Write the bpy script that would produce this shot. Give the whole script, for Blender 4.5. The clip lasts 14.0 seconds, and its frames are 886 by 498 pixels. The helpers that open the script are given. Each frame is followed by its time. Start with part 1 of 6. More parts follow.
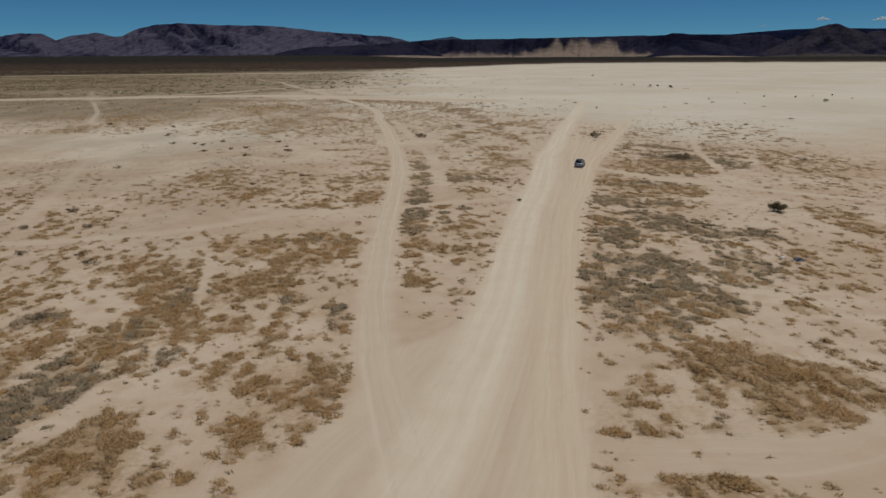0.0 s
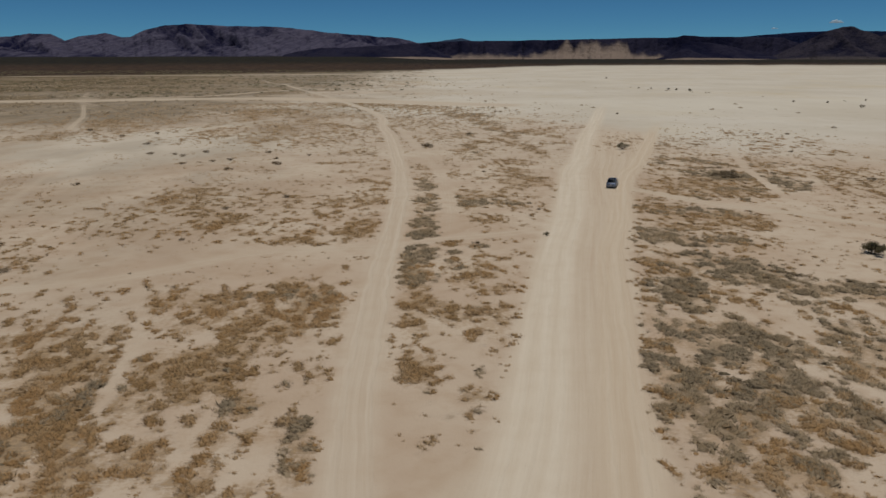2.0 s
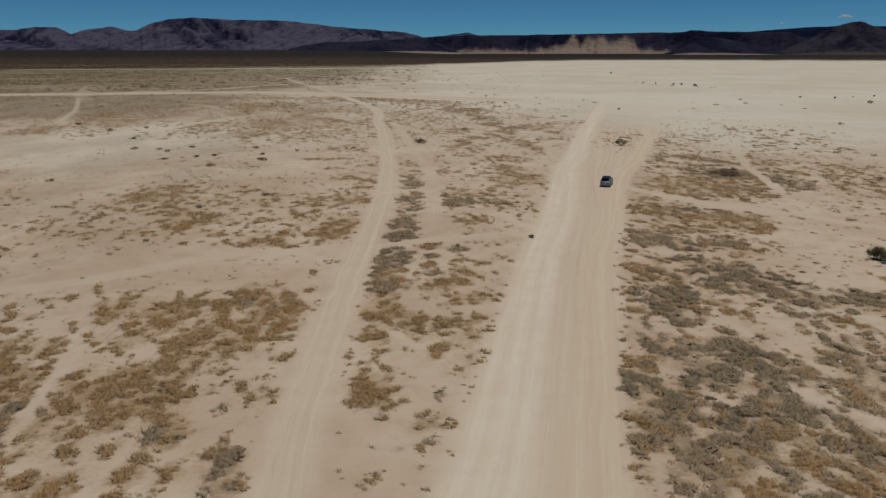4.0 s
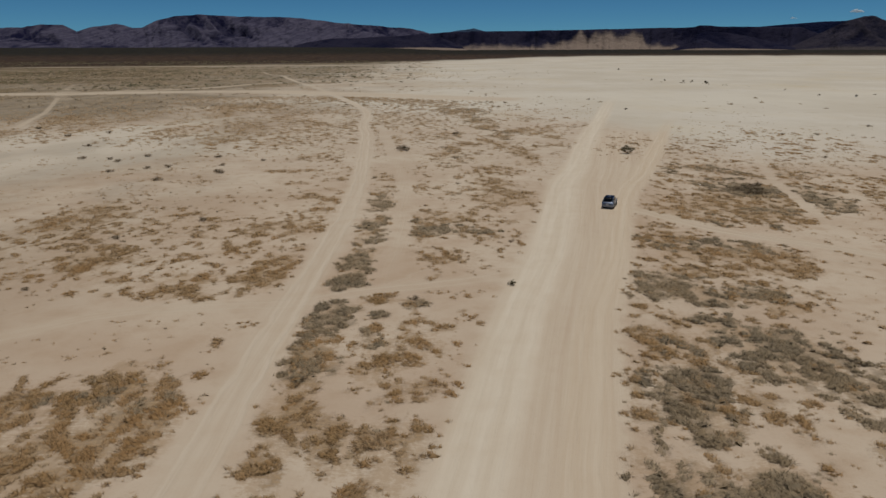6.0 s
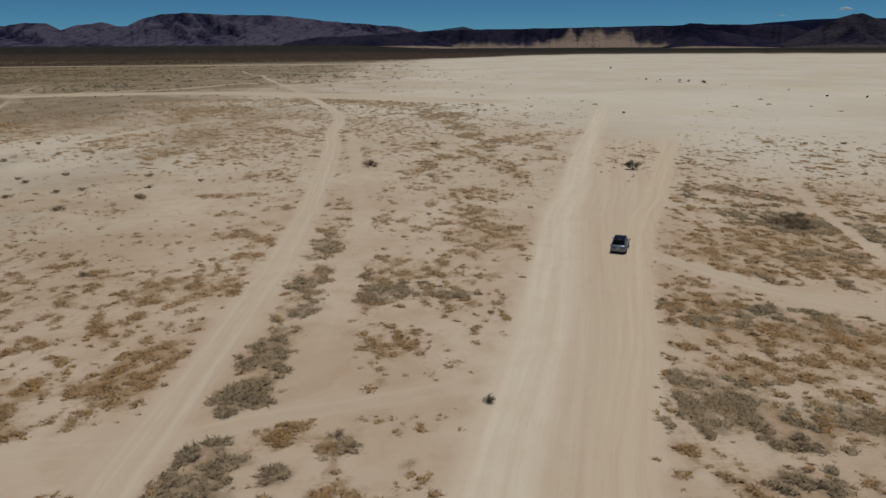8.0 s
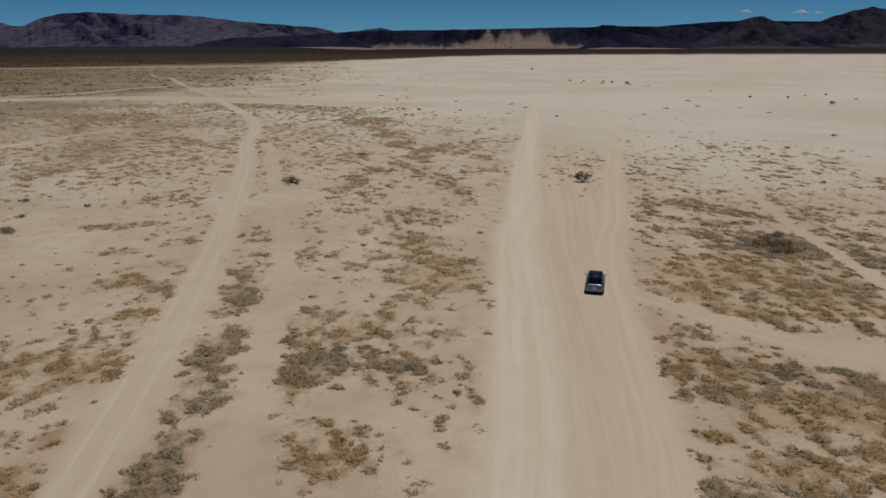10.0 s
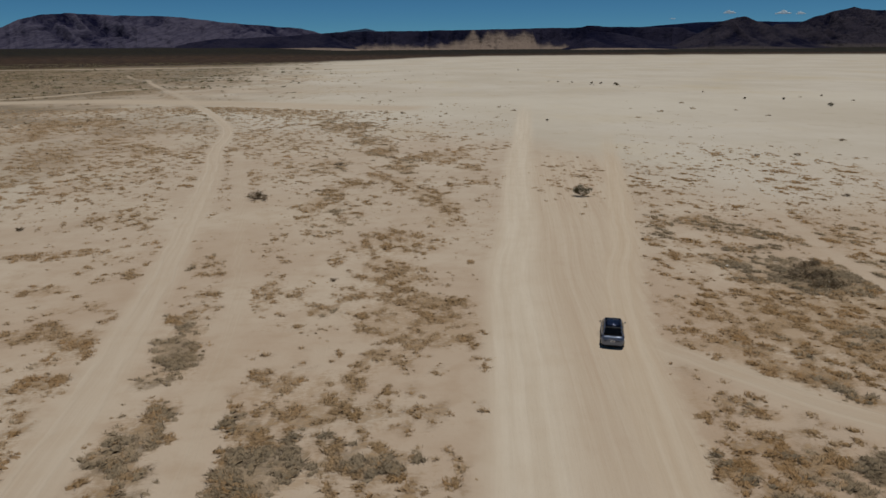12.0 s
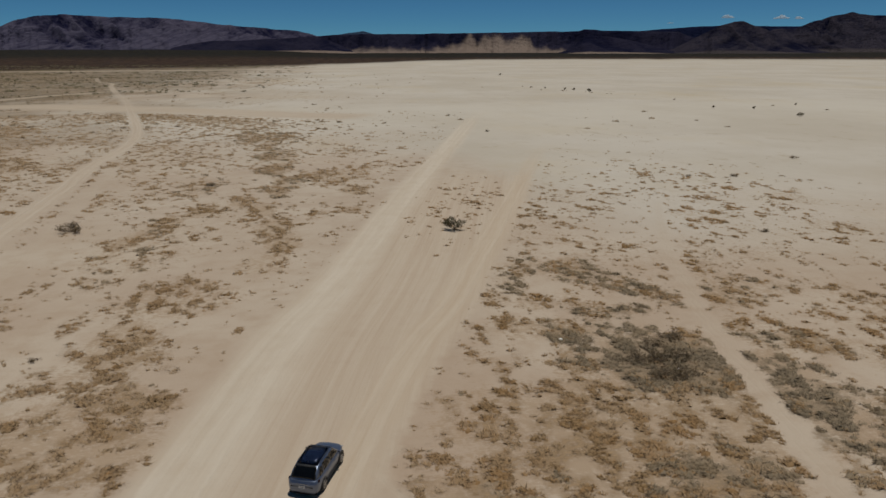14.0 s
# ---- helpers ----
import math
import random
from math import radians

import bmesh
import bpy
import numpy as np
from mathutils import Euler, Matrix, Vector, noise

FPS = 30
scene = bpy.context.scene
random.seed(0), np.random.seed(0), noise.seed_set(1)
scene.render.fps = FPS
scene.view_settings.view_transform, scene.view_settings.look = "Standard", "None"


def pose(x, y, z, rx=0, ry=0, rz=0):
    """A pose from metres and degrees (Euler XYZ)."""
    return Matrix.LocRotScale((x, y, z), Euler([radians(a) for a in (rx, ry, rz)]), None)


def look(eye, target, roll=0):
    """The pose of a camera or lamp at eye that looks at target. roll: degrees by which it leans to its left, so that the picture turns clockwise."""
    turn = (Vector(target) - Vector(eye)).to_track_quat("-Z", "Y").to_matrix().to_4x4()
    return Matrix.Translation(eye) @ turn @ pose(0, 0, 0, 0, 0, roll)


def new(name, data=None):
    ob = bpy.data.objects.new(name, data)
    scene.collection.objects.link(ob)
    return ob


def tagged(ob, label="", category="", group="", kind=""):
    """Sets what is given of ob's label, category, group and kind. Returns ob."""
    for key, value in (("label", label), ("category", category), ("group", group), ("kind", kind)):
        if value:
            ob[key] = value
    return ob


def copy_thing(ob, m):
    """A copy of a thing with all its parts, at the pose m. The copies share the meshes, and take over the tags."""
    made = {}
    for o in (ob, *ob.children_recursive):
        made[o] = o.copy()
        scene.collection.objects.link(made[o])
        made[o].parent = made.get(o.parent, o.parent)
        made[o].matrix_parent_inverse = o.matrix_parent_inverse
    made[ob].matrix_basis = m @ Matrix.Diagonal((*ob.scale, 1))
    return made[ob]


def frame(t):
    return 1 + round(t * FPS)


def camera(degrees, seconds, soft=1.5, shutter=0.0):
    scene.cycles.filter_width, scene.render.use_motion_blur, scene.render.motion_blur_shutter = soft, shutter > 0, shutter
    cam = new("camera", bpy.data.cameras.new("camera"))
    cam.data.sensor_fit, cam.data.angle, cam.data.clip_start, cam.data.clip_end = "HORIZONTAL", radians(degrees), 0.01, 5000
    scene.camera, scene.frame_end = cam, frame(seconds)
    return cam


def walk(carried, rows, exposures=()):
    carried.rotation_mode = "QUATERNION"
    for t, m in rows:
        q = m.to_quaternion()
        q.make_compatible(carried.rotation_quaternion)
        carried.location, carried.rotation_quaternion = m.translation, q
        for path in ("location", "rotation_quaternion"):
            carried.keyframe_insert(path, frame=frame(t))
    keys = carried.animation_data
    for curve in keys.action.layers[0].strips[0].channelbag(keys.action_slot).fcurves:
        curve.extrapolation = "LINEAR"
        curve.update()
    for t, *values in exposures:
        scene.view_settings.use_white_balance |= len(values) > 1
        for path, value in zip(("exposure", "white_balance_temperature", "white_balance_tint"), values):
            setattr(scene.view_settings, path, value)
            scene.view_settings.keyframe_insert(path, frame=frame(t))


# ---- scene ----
cam = camera(64.1, 14.0)
METRES, EYE, TILT, LEAN, TURN = 138.0, 24.15, 0.0, 0.0, 0.0
ROWS = [
    (0.0, 0.0, 0.0, 0.0, -0.09, -15.27, 0.34),
    (0.5, -0.0026, 0.0606, 0.001, -0.02, -15.32, 0.33),
    (1.0, -0.0051, 0.1196, 0.0024, 0.11, -15.25, 0.26),
    (1.5, -0.0039, 0.1544, 0.0015, 0.39, -15.19, 0.18),
    (2.0, -0.0016, 0.1693, -0.0011, 0.6, -15.14, 0.15),
    (2.5, -0.0006, 0.1726, -0.0042, 0.75, -15.28, 0.12),
    (5.0, 0.0454, 0.2691, -0.0033, 1.32, -15.65, 0.04),
    (5.5, 0.0537, 0.3105, -0.0028, 1.46, -15.74, 0.11),
    (6.0, 0.0584, 0.3567, -0.0028, 1.67, -15.84, 0.2),
    (6.5, 0.0609, 0.4047, -0.0029, 1.88, -15.9, 0.28),
    (7.0, 0.0619, 0.454, -0.0029, 2.08, -15.93, 0.33),
    (7.5, 0.0647, 0.5013, -0.0029, 2.21, -15.96, 0.35),
    (8.0, 0.0776, 0.5435, -0.0032, 0.88, -15.97, 0.28),
    (8.5, 0.0927, 0.5812, -0.0033, -0.96, -15.92, 0.28),
    (11.0, 0.0488, 0.7032, -0.0031, -6.65, -15.93, 0.28),
    (11.5, 0.0512, 0.7299, -0.0037, -6.63, -15.91, 0.35),
    (12.0, 0.0755, 0.7566, -0.0043, -6.63, -15.86, 0.36),
    (12.5, 0.1143, 0.7842, -0.0032, -6.66, -15.8, 0.29),
    (13.0, 0.1603, 0.8127, -0.0016, -6.61, -15.73, 0.13),
    (13.5, 0.2082, 0.8425, -0.0007, -6.56, -15.68, 0.03),
    (14.0, 0.2448, 0.8719, -0.0009, -6.56, -15.63, 0.09),
]
walk(cam, [(t, pose(0, 0, EYE, TILT, LEAN, TURN) @ pose(METRES * x, METRES * y, METRES * z, 90 + pitch, roll, yaw)) for t, x, y, z, yaw, pitch, roll in ROWS],
     exposures=[(0.0, -0.03), (8.5, -0.04), (11.0, -0.13), (14.0, -0.13)])

# ---- sky and sun ----
SUN_UP, SUN_ROUND = 81.0, 50.0      # degrees above the horizon, and clockwise from +y
world = bpy.data.worlds.new("desert_sky")
scene.world = world
world.use_nodes = True
wn = world.node_tree.nodes
sky = wn.new("ShaderNodeTexSky")
sky.sky_type, sky.sun_disc = "NISHITA", False
sky.sun_elevation, sky.sun_rotation = radians(SUN_UP), radians(SUN_ROUND)
sky.altitude, sky.air_density, sky.dust_density, sky.ozone_density = 6500.0, 1.0, 0.0, 6.0
wn["Background"].inputs["Strength"].default_value = 0.07
deep = wn.new("ShaderNodeMix")
deep.data_type, deep.blend_type = "RGBA", "MULTIPLY"
deep.inputs["Factor"].default_value = 1.0
deep.inputs[7].default_value = (0.345, 0.63, 0.66, 1)
world.node_tree.links.new(sky.outputs["Color"], deep.inputs[6])
world.node_tree.links.new(deep.outputs[2], wn["Background"].inputs["Color"])
sun_data = bpy.data.lights.new("sun", "SUN")
sun_data.energy, sun_data.angle, sun_data.color = 2.9, radians(0.5), (1.0, 0.955, 0.855)
sun = new("sun", sun_data)
sun.matrix_world = look((300 * math.sin(radians(SUN_ROUND)) * math.cos(radians(SUN_UP)), 300 * math.cos(radians(SUN_ROUND)) * math.cos(radians(SUN_UP)),
                         300 * math.sin(radians(SUN_UP))), (0, 0, 0))


# ---- numeric noise ----
TABLE = np.random.RandomState(7).rand(256, 256)


def vnoise(x, y, shift=0):
    """Smooth value noise from 0 to 1, one cell to a unit."""
    x, y = np.asarray(x, float) + 17.3 * shift, np.asarray(y, float) - 9.7 * shift
    i, j = np.floor(x).astype(int), np.floor(y).astype(int)
    u, v = x - i, y - j
    u, v = u * u * (3 - 2 * u), v * v * (3 - 2 * v)
    a, b = TABLE[i % 256, j % 256], TABLE[(i + 1) % 256, j % 256]
    c, d = TABLE[i % 256, (j + 1) % 256], TABLE[(i + 1) % 256, (j + 1) % 256]
    return (a * (1 - u) + b * u) * (1 - v) + (c * (1 - u) + d * u) * v


def fnoise(x, y, octaves=4, shift=0):
    total, size, weight = 0.0, 1.0, 0.0
    for k in range(octaves):
        total = total + vnoise(np.asarray(x) * 2 ** k, np.asarray(y) * 2 ** k, shift + 3 * k) * size
        weight += size
        size *= 0.5
    return total / weight


def smooth(a, b, x):
    t = np.clip((np.asarray(x, float) - a) / (b - a), 0, 1)
    return t * t * (3 - 2 * t)


# ---- materials ----
def material(name, rough=0.8, metal=0.0, spec=0.3):
    m = bpy.data.materials.new(name)
    m.use_nodes = True
    b = m.node_tree.nodes["Principled BSDF"]
    b.inputs["Roughness"].default_value, b.inputs["Metallic"].default_value = rough, metal
    b.inputs["Specular IOR Level"].default_value = spec
    return m, b


class Net:
    """Short hand for a material's node tree."""

    def __init__(self, m):
        self.tree = m.node_tree
        self.out = self.tree.nodes["Principled BSDF"]

    def put(self, socket, value):
        if isinstance(value, bpy.types.NodeSocket):
            self.tree.links.new(value, socket)
        else:
            socket.default_value = value

    def node(self, kind, **given):
        n = self.tree.nodes.new(kind)
        for key, value in given.items():
            self.put(n.inputs[key.replace("_", " ")], value)
        return n

    def attr(self, name):
        n = self.tree.nodes.new("ShaderNodeAttribute")
        n.attribute_name = name
        return n

    def math(self, op, a, b=0.0, c=0.0, clamp=False):
        n = self.tree.nodes.new("ShaderNodeMath")
        n.operation, n.use_clamp = op, clamp
        for k, value in enumerate((a, b, c)):
            self.put(n.inputs[k], value)
        return n.outputs[0]

    def noise(self, vector, scale, detail=4.0, rough=0.55):
        n = self.node("ShaderNodeTexNoise", Vector=vector, Scale=scale, Detail=detail, Roughness=rough)
        return n.outputs["Fac"]

    def scaled(self, vector, x, y, z):
        n = self.node("ShaderNodeMapping", Vector=vector)
        n.inputs["Scale"].default_value = (x, y, z)
        return n.outputs["Vector"]

    def ramp(self, value, low, high, a=0.0, b=1.0):
        n = self.tree.nodes.new("ShaderNodeMapRange")
        n.interpolation_type = "SMOOTHSTEP"
        for key, v in (("Value", value), ("From Min", low), ("From Max", high), ("To Min", a), ("To Max", b)):
            self.put(n.inputs[key], v)
        return n.outputs[0]

    def mix(self, fac, a, b):
        n = self.tree.nodes.new("ShaderNodeMix")
        n.data_type = "RGBA"
        self.put(n.inputs["Factor"], fac)
        self.put(n.inputs[6], a if isinstance(a, bpy.types.NodeSocket) else (*a, 1))
        self.put(n.inputs[7], b if isinstance(b, bpy.types.NodeSocket) else (*b, 1))
        return n.outputs[2]

    def bump(self, height, strength, distance):
        n = self.node("ShaderNodeBump", Height=height, Strength=strength, Distance=distance)
        self.put(self.out.inputs["Normal"], n.outputs[0])

    def colour(self, socket):
        self.put(self.out.inputs["Base Color"], socket)


def plain(name, colour, rough=0.6, metal=0.0, spec=0.3, grain=0.12, size=6.0):
    m, b = material(name, rough, metal, spec)
    n = Net(m)
    place = n.tree.nodes.new("ShaderNodeTexCoord").outputs["Object"]
    f = n.noise(place, size, 5.0)
    n.colour(n.mix(f, [c * (1 - grain) for c in colour], [min(1, c * (1 + grain)) for c in colour]))
    return m


def ground_material():
    m, b = material("desert_ground", 0.95, 0.0, 0.05)
    n = Net(m)
    place = n.tree.nodes.new("ShaderNodeNewGeometry").outputs["Position"]
    fine = n.noise(place, 3.0, 6.0, 0.65)
    mid = n.noise(place, 0.35, 5.0)
    wide = n.noise(place, 0.045, 4.0)
    streaky = n.noise(n.scaled(place, 0.013, 0.010, 1.0), 1.0, 8.0, 0.68)
    sand = n.mix(n.ramp(wide, 0.35, 0.65), (0.405, 0.311, 0.233), (0.468, 0.385, 0.303))
    sand = n.mix(n.ramp(mid, 0.42, 0.72, 0.0, 0.55), sand, (0.365, 0.268, 0.188))
    sand = n.mix(n.ramp(fine, 0.5, 0.82, 0.0, 0.12), sand, (0.30, 0.222, 0.152))
    zone = n.tree.nodes.new("ShaderNodeSeparateXYZ")
    n.put(zone.inputs[0], n.attr("zone").outputs["Vector"])
    scrub, playa, pale = zone.outputs
    brown = n.attr("brown").outputs["Fac"]
    # the bare clay pan
    pan = n.mix(n.ramp(streaky, 0.36, 0.66), (0.452, 0.402, 0.334), (0.510, 0.466, 0.405))
    pan = n.mix(n.ramp(n.noise(n.scaled(place, 0.015, 0.009, 1.0), 1.0, 6.0, 0.65), 0.5, 0.72, 0.0, 0.6), pan, (0.475, 0.400, 0.285))
    pan = n.mix(n.ramp(n.noise(n.scaled(place, 0.11, 0.07, 1.0), 1.0, 6.0, 0.72), 0.56, 0.70, 0.0, 0.5), pan, (0.365, 0.300, 0.215))
    col = n.mix(playa, sand, pan)
    col = n.mix(n.math("MULTIPLY", pale, n.ramp(streaky, 0.3, 0.6, 0.35, 1.0)), col, (0.52, 0.475, 0.405))
    # thin dead growth about the clumps, combed in short strokes
    halo, cover = n.attr("halo").outputs["Fac"], n.attr("cover").outputs["Fac"]
    strokes = n.noise(n.scaled(place, 1.7, 3.6, 1.0), 1.0, 7.0, 0.82)
    blots = n.noise(n.scaled(place, 1.5, 0.8, 1.0), 1.0, 5.0, 0.7)
    wear = n.math("ADD", n.math("MULTIPLY", n.math("SUBTRACT", strokes, 0.5), 2.3), n.math("MULTIPLY", n.math("SUBTRACT", blots, 0.5), 1.5))
    thin = n.math("ADD", halo, n.math("MULTIPLY", wear, n.ramp(halo, 0.0, 0.3, 0.12, 1.0)))
    col = n.mix(n.ramp(thin, 0.42, 0.88, 0.0, 0.50), col, (0.305, 0.210, 0.123))
    # flat mats of low dead growth and litter
    rag = n.math("ADD", cover, n.math("MULTIPLY", wear, n.ramp(cover, 0.0, 0.25, 0.0, 0.8)))
    mat = n.mix(n.ramp(strokes, 0.38, 0.62), (0.120, 0.073, 0.033), (0.318, 0.212, 0.109))
    grey_mat = n.mix(n.ramp(strokes, 0.38, 0.62), (0.092, 0.071, 0.047), (0.235, 0.184, 0.125))
    mat = n.mix(n.attr("grey").outputs["Fac"], mat, grey_mat)
    col = n.mix(n.ramp(rag, 0.40, 0.90, 0.0, 0.55), col, mat)
    # far scrub plain
    specks = n.noise(n.scaled(place, 0.06, 0.03, 1.0), 1.0, 6.0, 0.7)
    dark = n.mix(n.ramp(specks, 0.38, 0.62), (0.011, 0.0105, 0.009), (0.028, 0.024, 0.017))
    dull = n.mix(n.ramp(n.noise(n.scaled(place, 0.10, 0.05, 1.0), 1.0, 7.0, 0.75), 0.36, 0.62), (0.050, 0.037, 0.019), (0.150, 0.110, 0.060))
    col = n.mix(n.math("MULTIPLY", brown, n.ramp(specks, 0.3, 0.62, 0.7, 1.0)), col, dull)
    rust = n.mix(n.ramp(specks, 0.36, 0.64), (0.022, 0.0145, 0.011), (0.068, 0.044, 0.030))
    col = n.mix(n.ramp(scrub, 0.0, 0.5), col, rust)
    col = n.mix(n.ramp(scrub, 0.56, 0.95), col, dark)
    height = n.math("ADD", n.math("MULTIPLY", fine, 0.5), n.math("MULTIPLY", n.ramp(rag, 0.1, 0.9), n.math("MULTIPLY", strokes, 0.7)))

    # wheel-worn tracks: the first value is the way across in metres, the second the way along
    def lane(name, col, height, half, worn, ruts, rut_half, bright, dull, streak, rut_mark):
        parts = n.tree.nodes.new("ShaderNodeSeparateXYZ")
        n.put(parts.inputs[0], n.attr(name).outputs["Vector"])
        across, along, keep = parts.outputs
        wobble = n.math("MULTIPLY", n.math("SUBTRACT", n.noise(place, 0.22, 4.0), 0.5), 1.6)
        side = n.math("ABSOLUTE", n.math("ADD", across, wobble))
        bed = n.math("MULTIPLY", n.ramp(side, half * 0.35, half * 1.3, 1.0, 0.0), keep)
        mapped = n.tree.nodes.new("ShaderNodeCombineXYZ")
        n.put(mapped.inputs[0], n.math("MULTIPLY", n.math("ADD", across, n.math("MULTIPLY", n.noise(place, 0.05, 2.0), 1.5)), streak))
        n.put(mapped.inputs[1], n.math("MULTIPLY", along, 0.016))
        lines = n.noise(mapped.outputs[0], 1.0, 6.0, 0.72)
        surface = n.mix(n.ramp(lines, 0.30, 0.70), dull, bright)
        surface = n.mix(n.ramp(mid, 0.35, 0.75, 0.0, 0.25), surface, (0.43, 0.335, 0.245))
        surface = n.mix(n.ramp(fine, 0.5, 0.8, 0.0, 0.06), surface, (0.36, 0.29, 0.22))
        col = n.mix(n.math("MULTIPLY", bed, worn), col, surface)
        for offset in ruts:
            d = n.math("ABSOLUTE", n.math("SUBTRACT", n.math("ADD", across, n.math("MULTIPLY", n.math("SUBTRACT", n.noise(place, 0.13, 3.0), 0.5), 1.5)), offset))
            groove = n.math("MULTIPLY", n.ramp(d, rut_half * 0.35, rut_half * 1.2, 1.0, 0.0), n.math("MULTIPLY", keep, n.ramp(lines, 0.3, 0.6, 0.25, 1.0)))
            col = n.mix(n.math("MULTIPLY", groove, rut_mark), col, bright)
            height = n.math("SUBTRACT", height, n.math("MULTIPLY", groove, 0.6))
        height = n.math("ADD", height, n.math("MULTIPLY", n.math("MULTIPLY", lines, bed), 0.8))
        return col, height

    # the wide driven bed between the lanes, combed lengthwise by many wheels
    bed = n.tree.nodes.new("ShaderNodeSeparateXYZ")
    n.put(bed.inputs[0], n.attr("lane_bed").outputs["Vector"])
    combing = n.tree.nodes.new("ShaderNodeCombineXYZ")
    n.put(combing.inputs[0], n.math("MULTIPLY", bed.outputs[0], 0.95))
    n.put(combing.inputs[1], n.math("MULTIPLY", bed.outputs[1], 0.018))
    lines = n.noise(combing.outputs[0], 1.0, 7.0, 0.74)
    surface = n.mix(n.ramp(n.math("ADD", n.math("MULTIPLY", lines, 0.7), n.math("MULTIPLY", mid, 0.3)), 0.34, 0.66), (0.435, 0.345, 0.262), (0.510, 0.434, 0.347))
    surface = n.mix(n.ramp(mid, 0.4, 0.75, 0.0, 0.3), surface, (0.40, 0.305, 0.215))
    surface = n.mix(n.ramp(n.noise(n.scaled(combing.outputs[0], 2.3, 1.4, 1.0), 1.0, 6.0, 0.7), 0.52, 0.68, 0.0, 0.4), surface, (0.42, 0.318, 0.235))
    surface = n.mix(n.ramp(fine, 0.5, 0.8, 0.0, 0.06), surface, (0.34, 0.27, 0.20))
    col = n.mix(n.ramp(n.math("ADD", bed.outputs[2], n.math("MULTIPLY", n.math("SUBTRACT", n.noise(place, 0.7, 5.0), 0.5), 0.9)), 0.25, 0.75, 0.0, 0.9), col, surface)
    height = n.math("ADD", height, n.math("MULTIPLY", n.math("MULTIPLY", lines, bed.outputs[2]), 1.2))
    col, height = lane("lane_side", col, height, 1.8, 0.85, (-0.75, 0.75), 0.28, (0.47, 0.395, 0.312), (0.425, 0.345, 0.266), 1.2, 0.45)
    col, height = lane("lane_west", col, height, 2.1, 0.85, (-1.0, 0.95), 0.28, (0.495, 0.420, 0.338), (0.435, 0.355, 0.276), 1.3, 0.5)
    col, height = lane("lane_east", col, height, 1.9, 0.8, (-0.95, 0.75), 0.3, (0.520, 0.440, 0.348), (0.455, 0.362, 0.270), 1.1, 0.25)
    col, height = lane("lane_main", col, height, 3.1, 0.85, (-1.6, -0.2, 1.3), 0.45, (0.572, 0.505, 0.418), (0.500, 0.426, 0.338), 0.55, 0.2)
    n.colour(col)
    n.bump(height, 0.55, 0.12)
    return m


GROUND = ground_material()


def growth_material(name, base, tip, other, straw):
    m, b = material(name, 0.85, 0.0, 0.15)
    n = Net(m)
    tint, rise = n.attr("tint").outputs["Fac"], n.attr("rise").outputs["Fac"]
    island = n.tree.nodes.new("ShaderNodeNewGeometry").outputs["Random Per Island"]
    # colour darkens towards the root, standing in for shade low in the clumps
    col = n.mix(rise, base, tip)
    col = n.mix(n.math("MULTIPLY", tint, 0.8), col, other)
    col = n.mix(n.math("MULTIPLY", n.attr("bleach").outputs["Fac"], 0.8), col, straw)
    h = n.node("ShaderNodeHueSaturation", Color=col, Saturation=0.95)
    # some stalks are dead and dark
    n.put(h.inputs["Value"], n.math("ADD", 1.0, n.math("MULTIPLY", n.attr("stalk").outputs["Fac"], n.math("ADD", n.math("MULTIPLY", island, 0.5), n.ramp(island, 0.15, 0.30, -0.55, -0.22)))))
    n.colour(h.outputs[0])
    # thin blades let some of the light through
    through_light = n.tree.nodes.new("ShaderNodeBsdfTranslucent")
    n.put(through_light.inputs["Color"], h.outputs[0])
    both = n.tree.nodes.new("ShaderNodeMixShader")
    both.inputs[0].default_value = 0.25
    n.tree.links.new(b.outputs[0], both.inputs[1])
    n.tree.links.new(through_light.outputs[0], both.inputs[2])
    n.tree.links.new(both.outputs[0], n.tree.nodes["Material Output"].inputs["Surface"])
    return m


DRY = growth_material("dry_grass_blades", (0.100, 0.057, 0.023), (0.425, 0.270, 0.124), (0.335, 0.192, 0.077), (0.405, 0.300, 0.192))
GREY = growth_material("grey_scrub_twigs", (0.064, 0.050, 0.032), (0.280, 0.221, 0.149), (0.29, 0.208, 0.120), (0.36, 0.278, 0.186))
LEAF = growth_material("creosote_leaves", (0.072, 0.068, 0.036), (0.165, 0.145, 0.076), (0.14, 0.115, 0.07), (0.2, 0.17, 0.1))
TWIG = plain("dead_twigs", (0.14, 0.105, 0.075), 0.9)


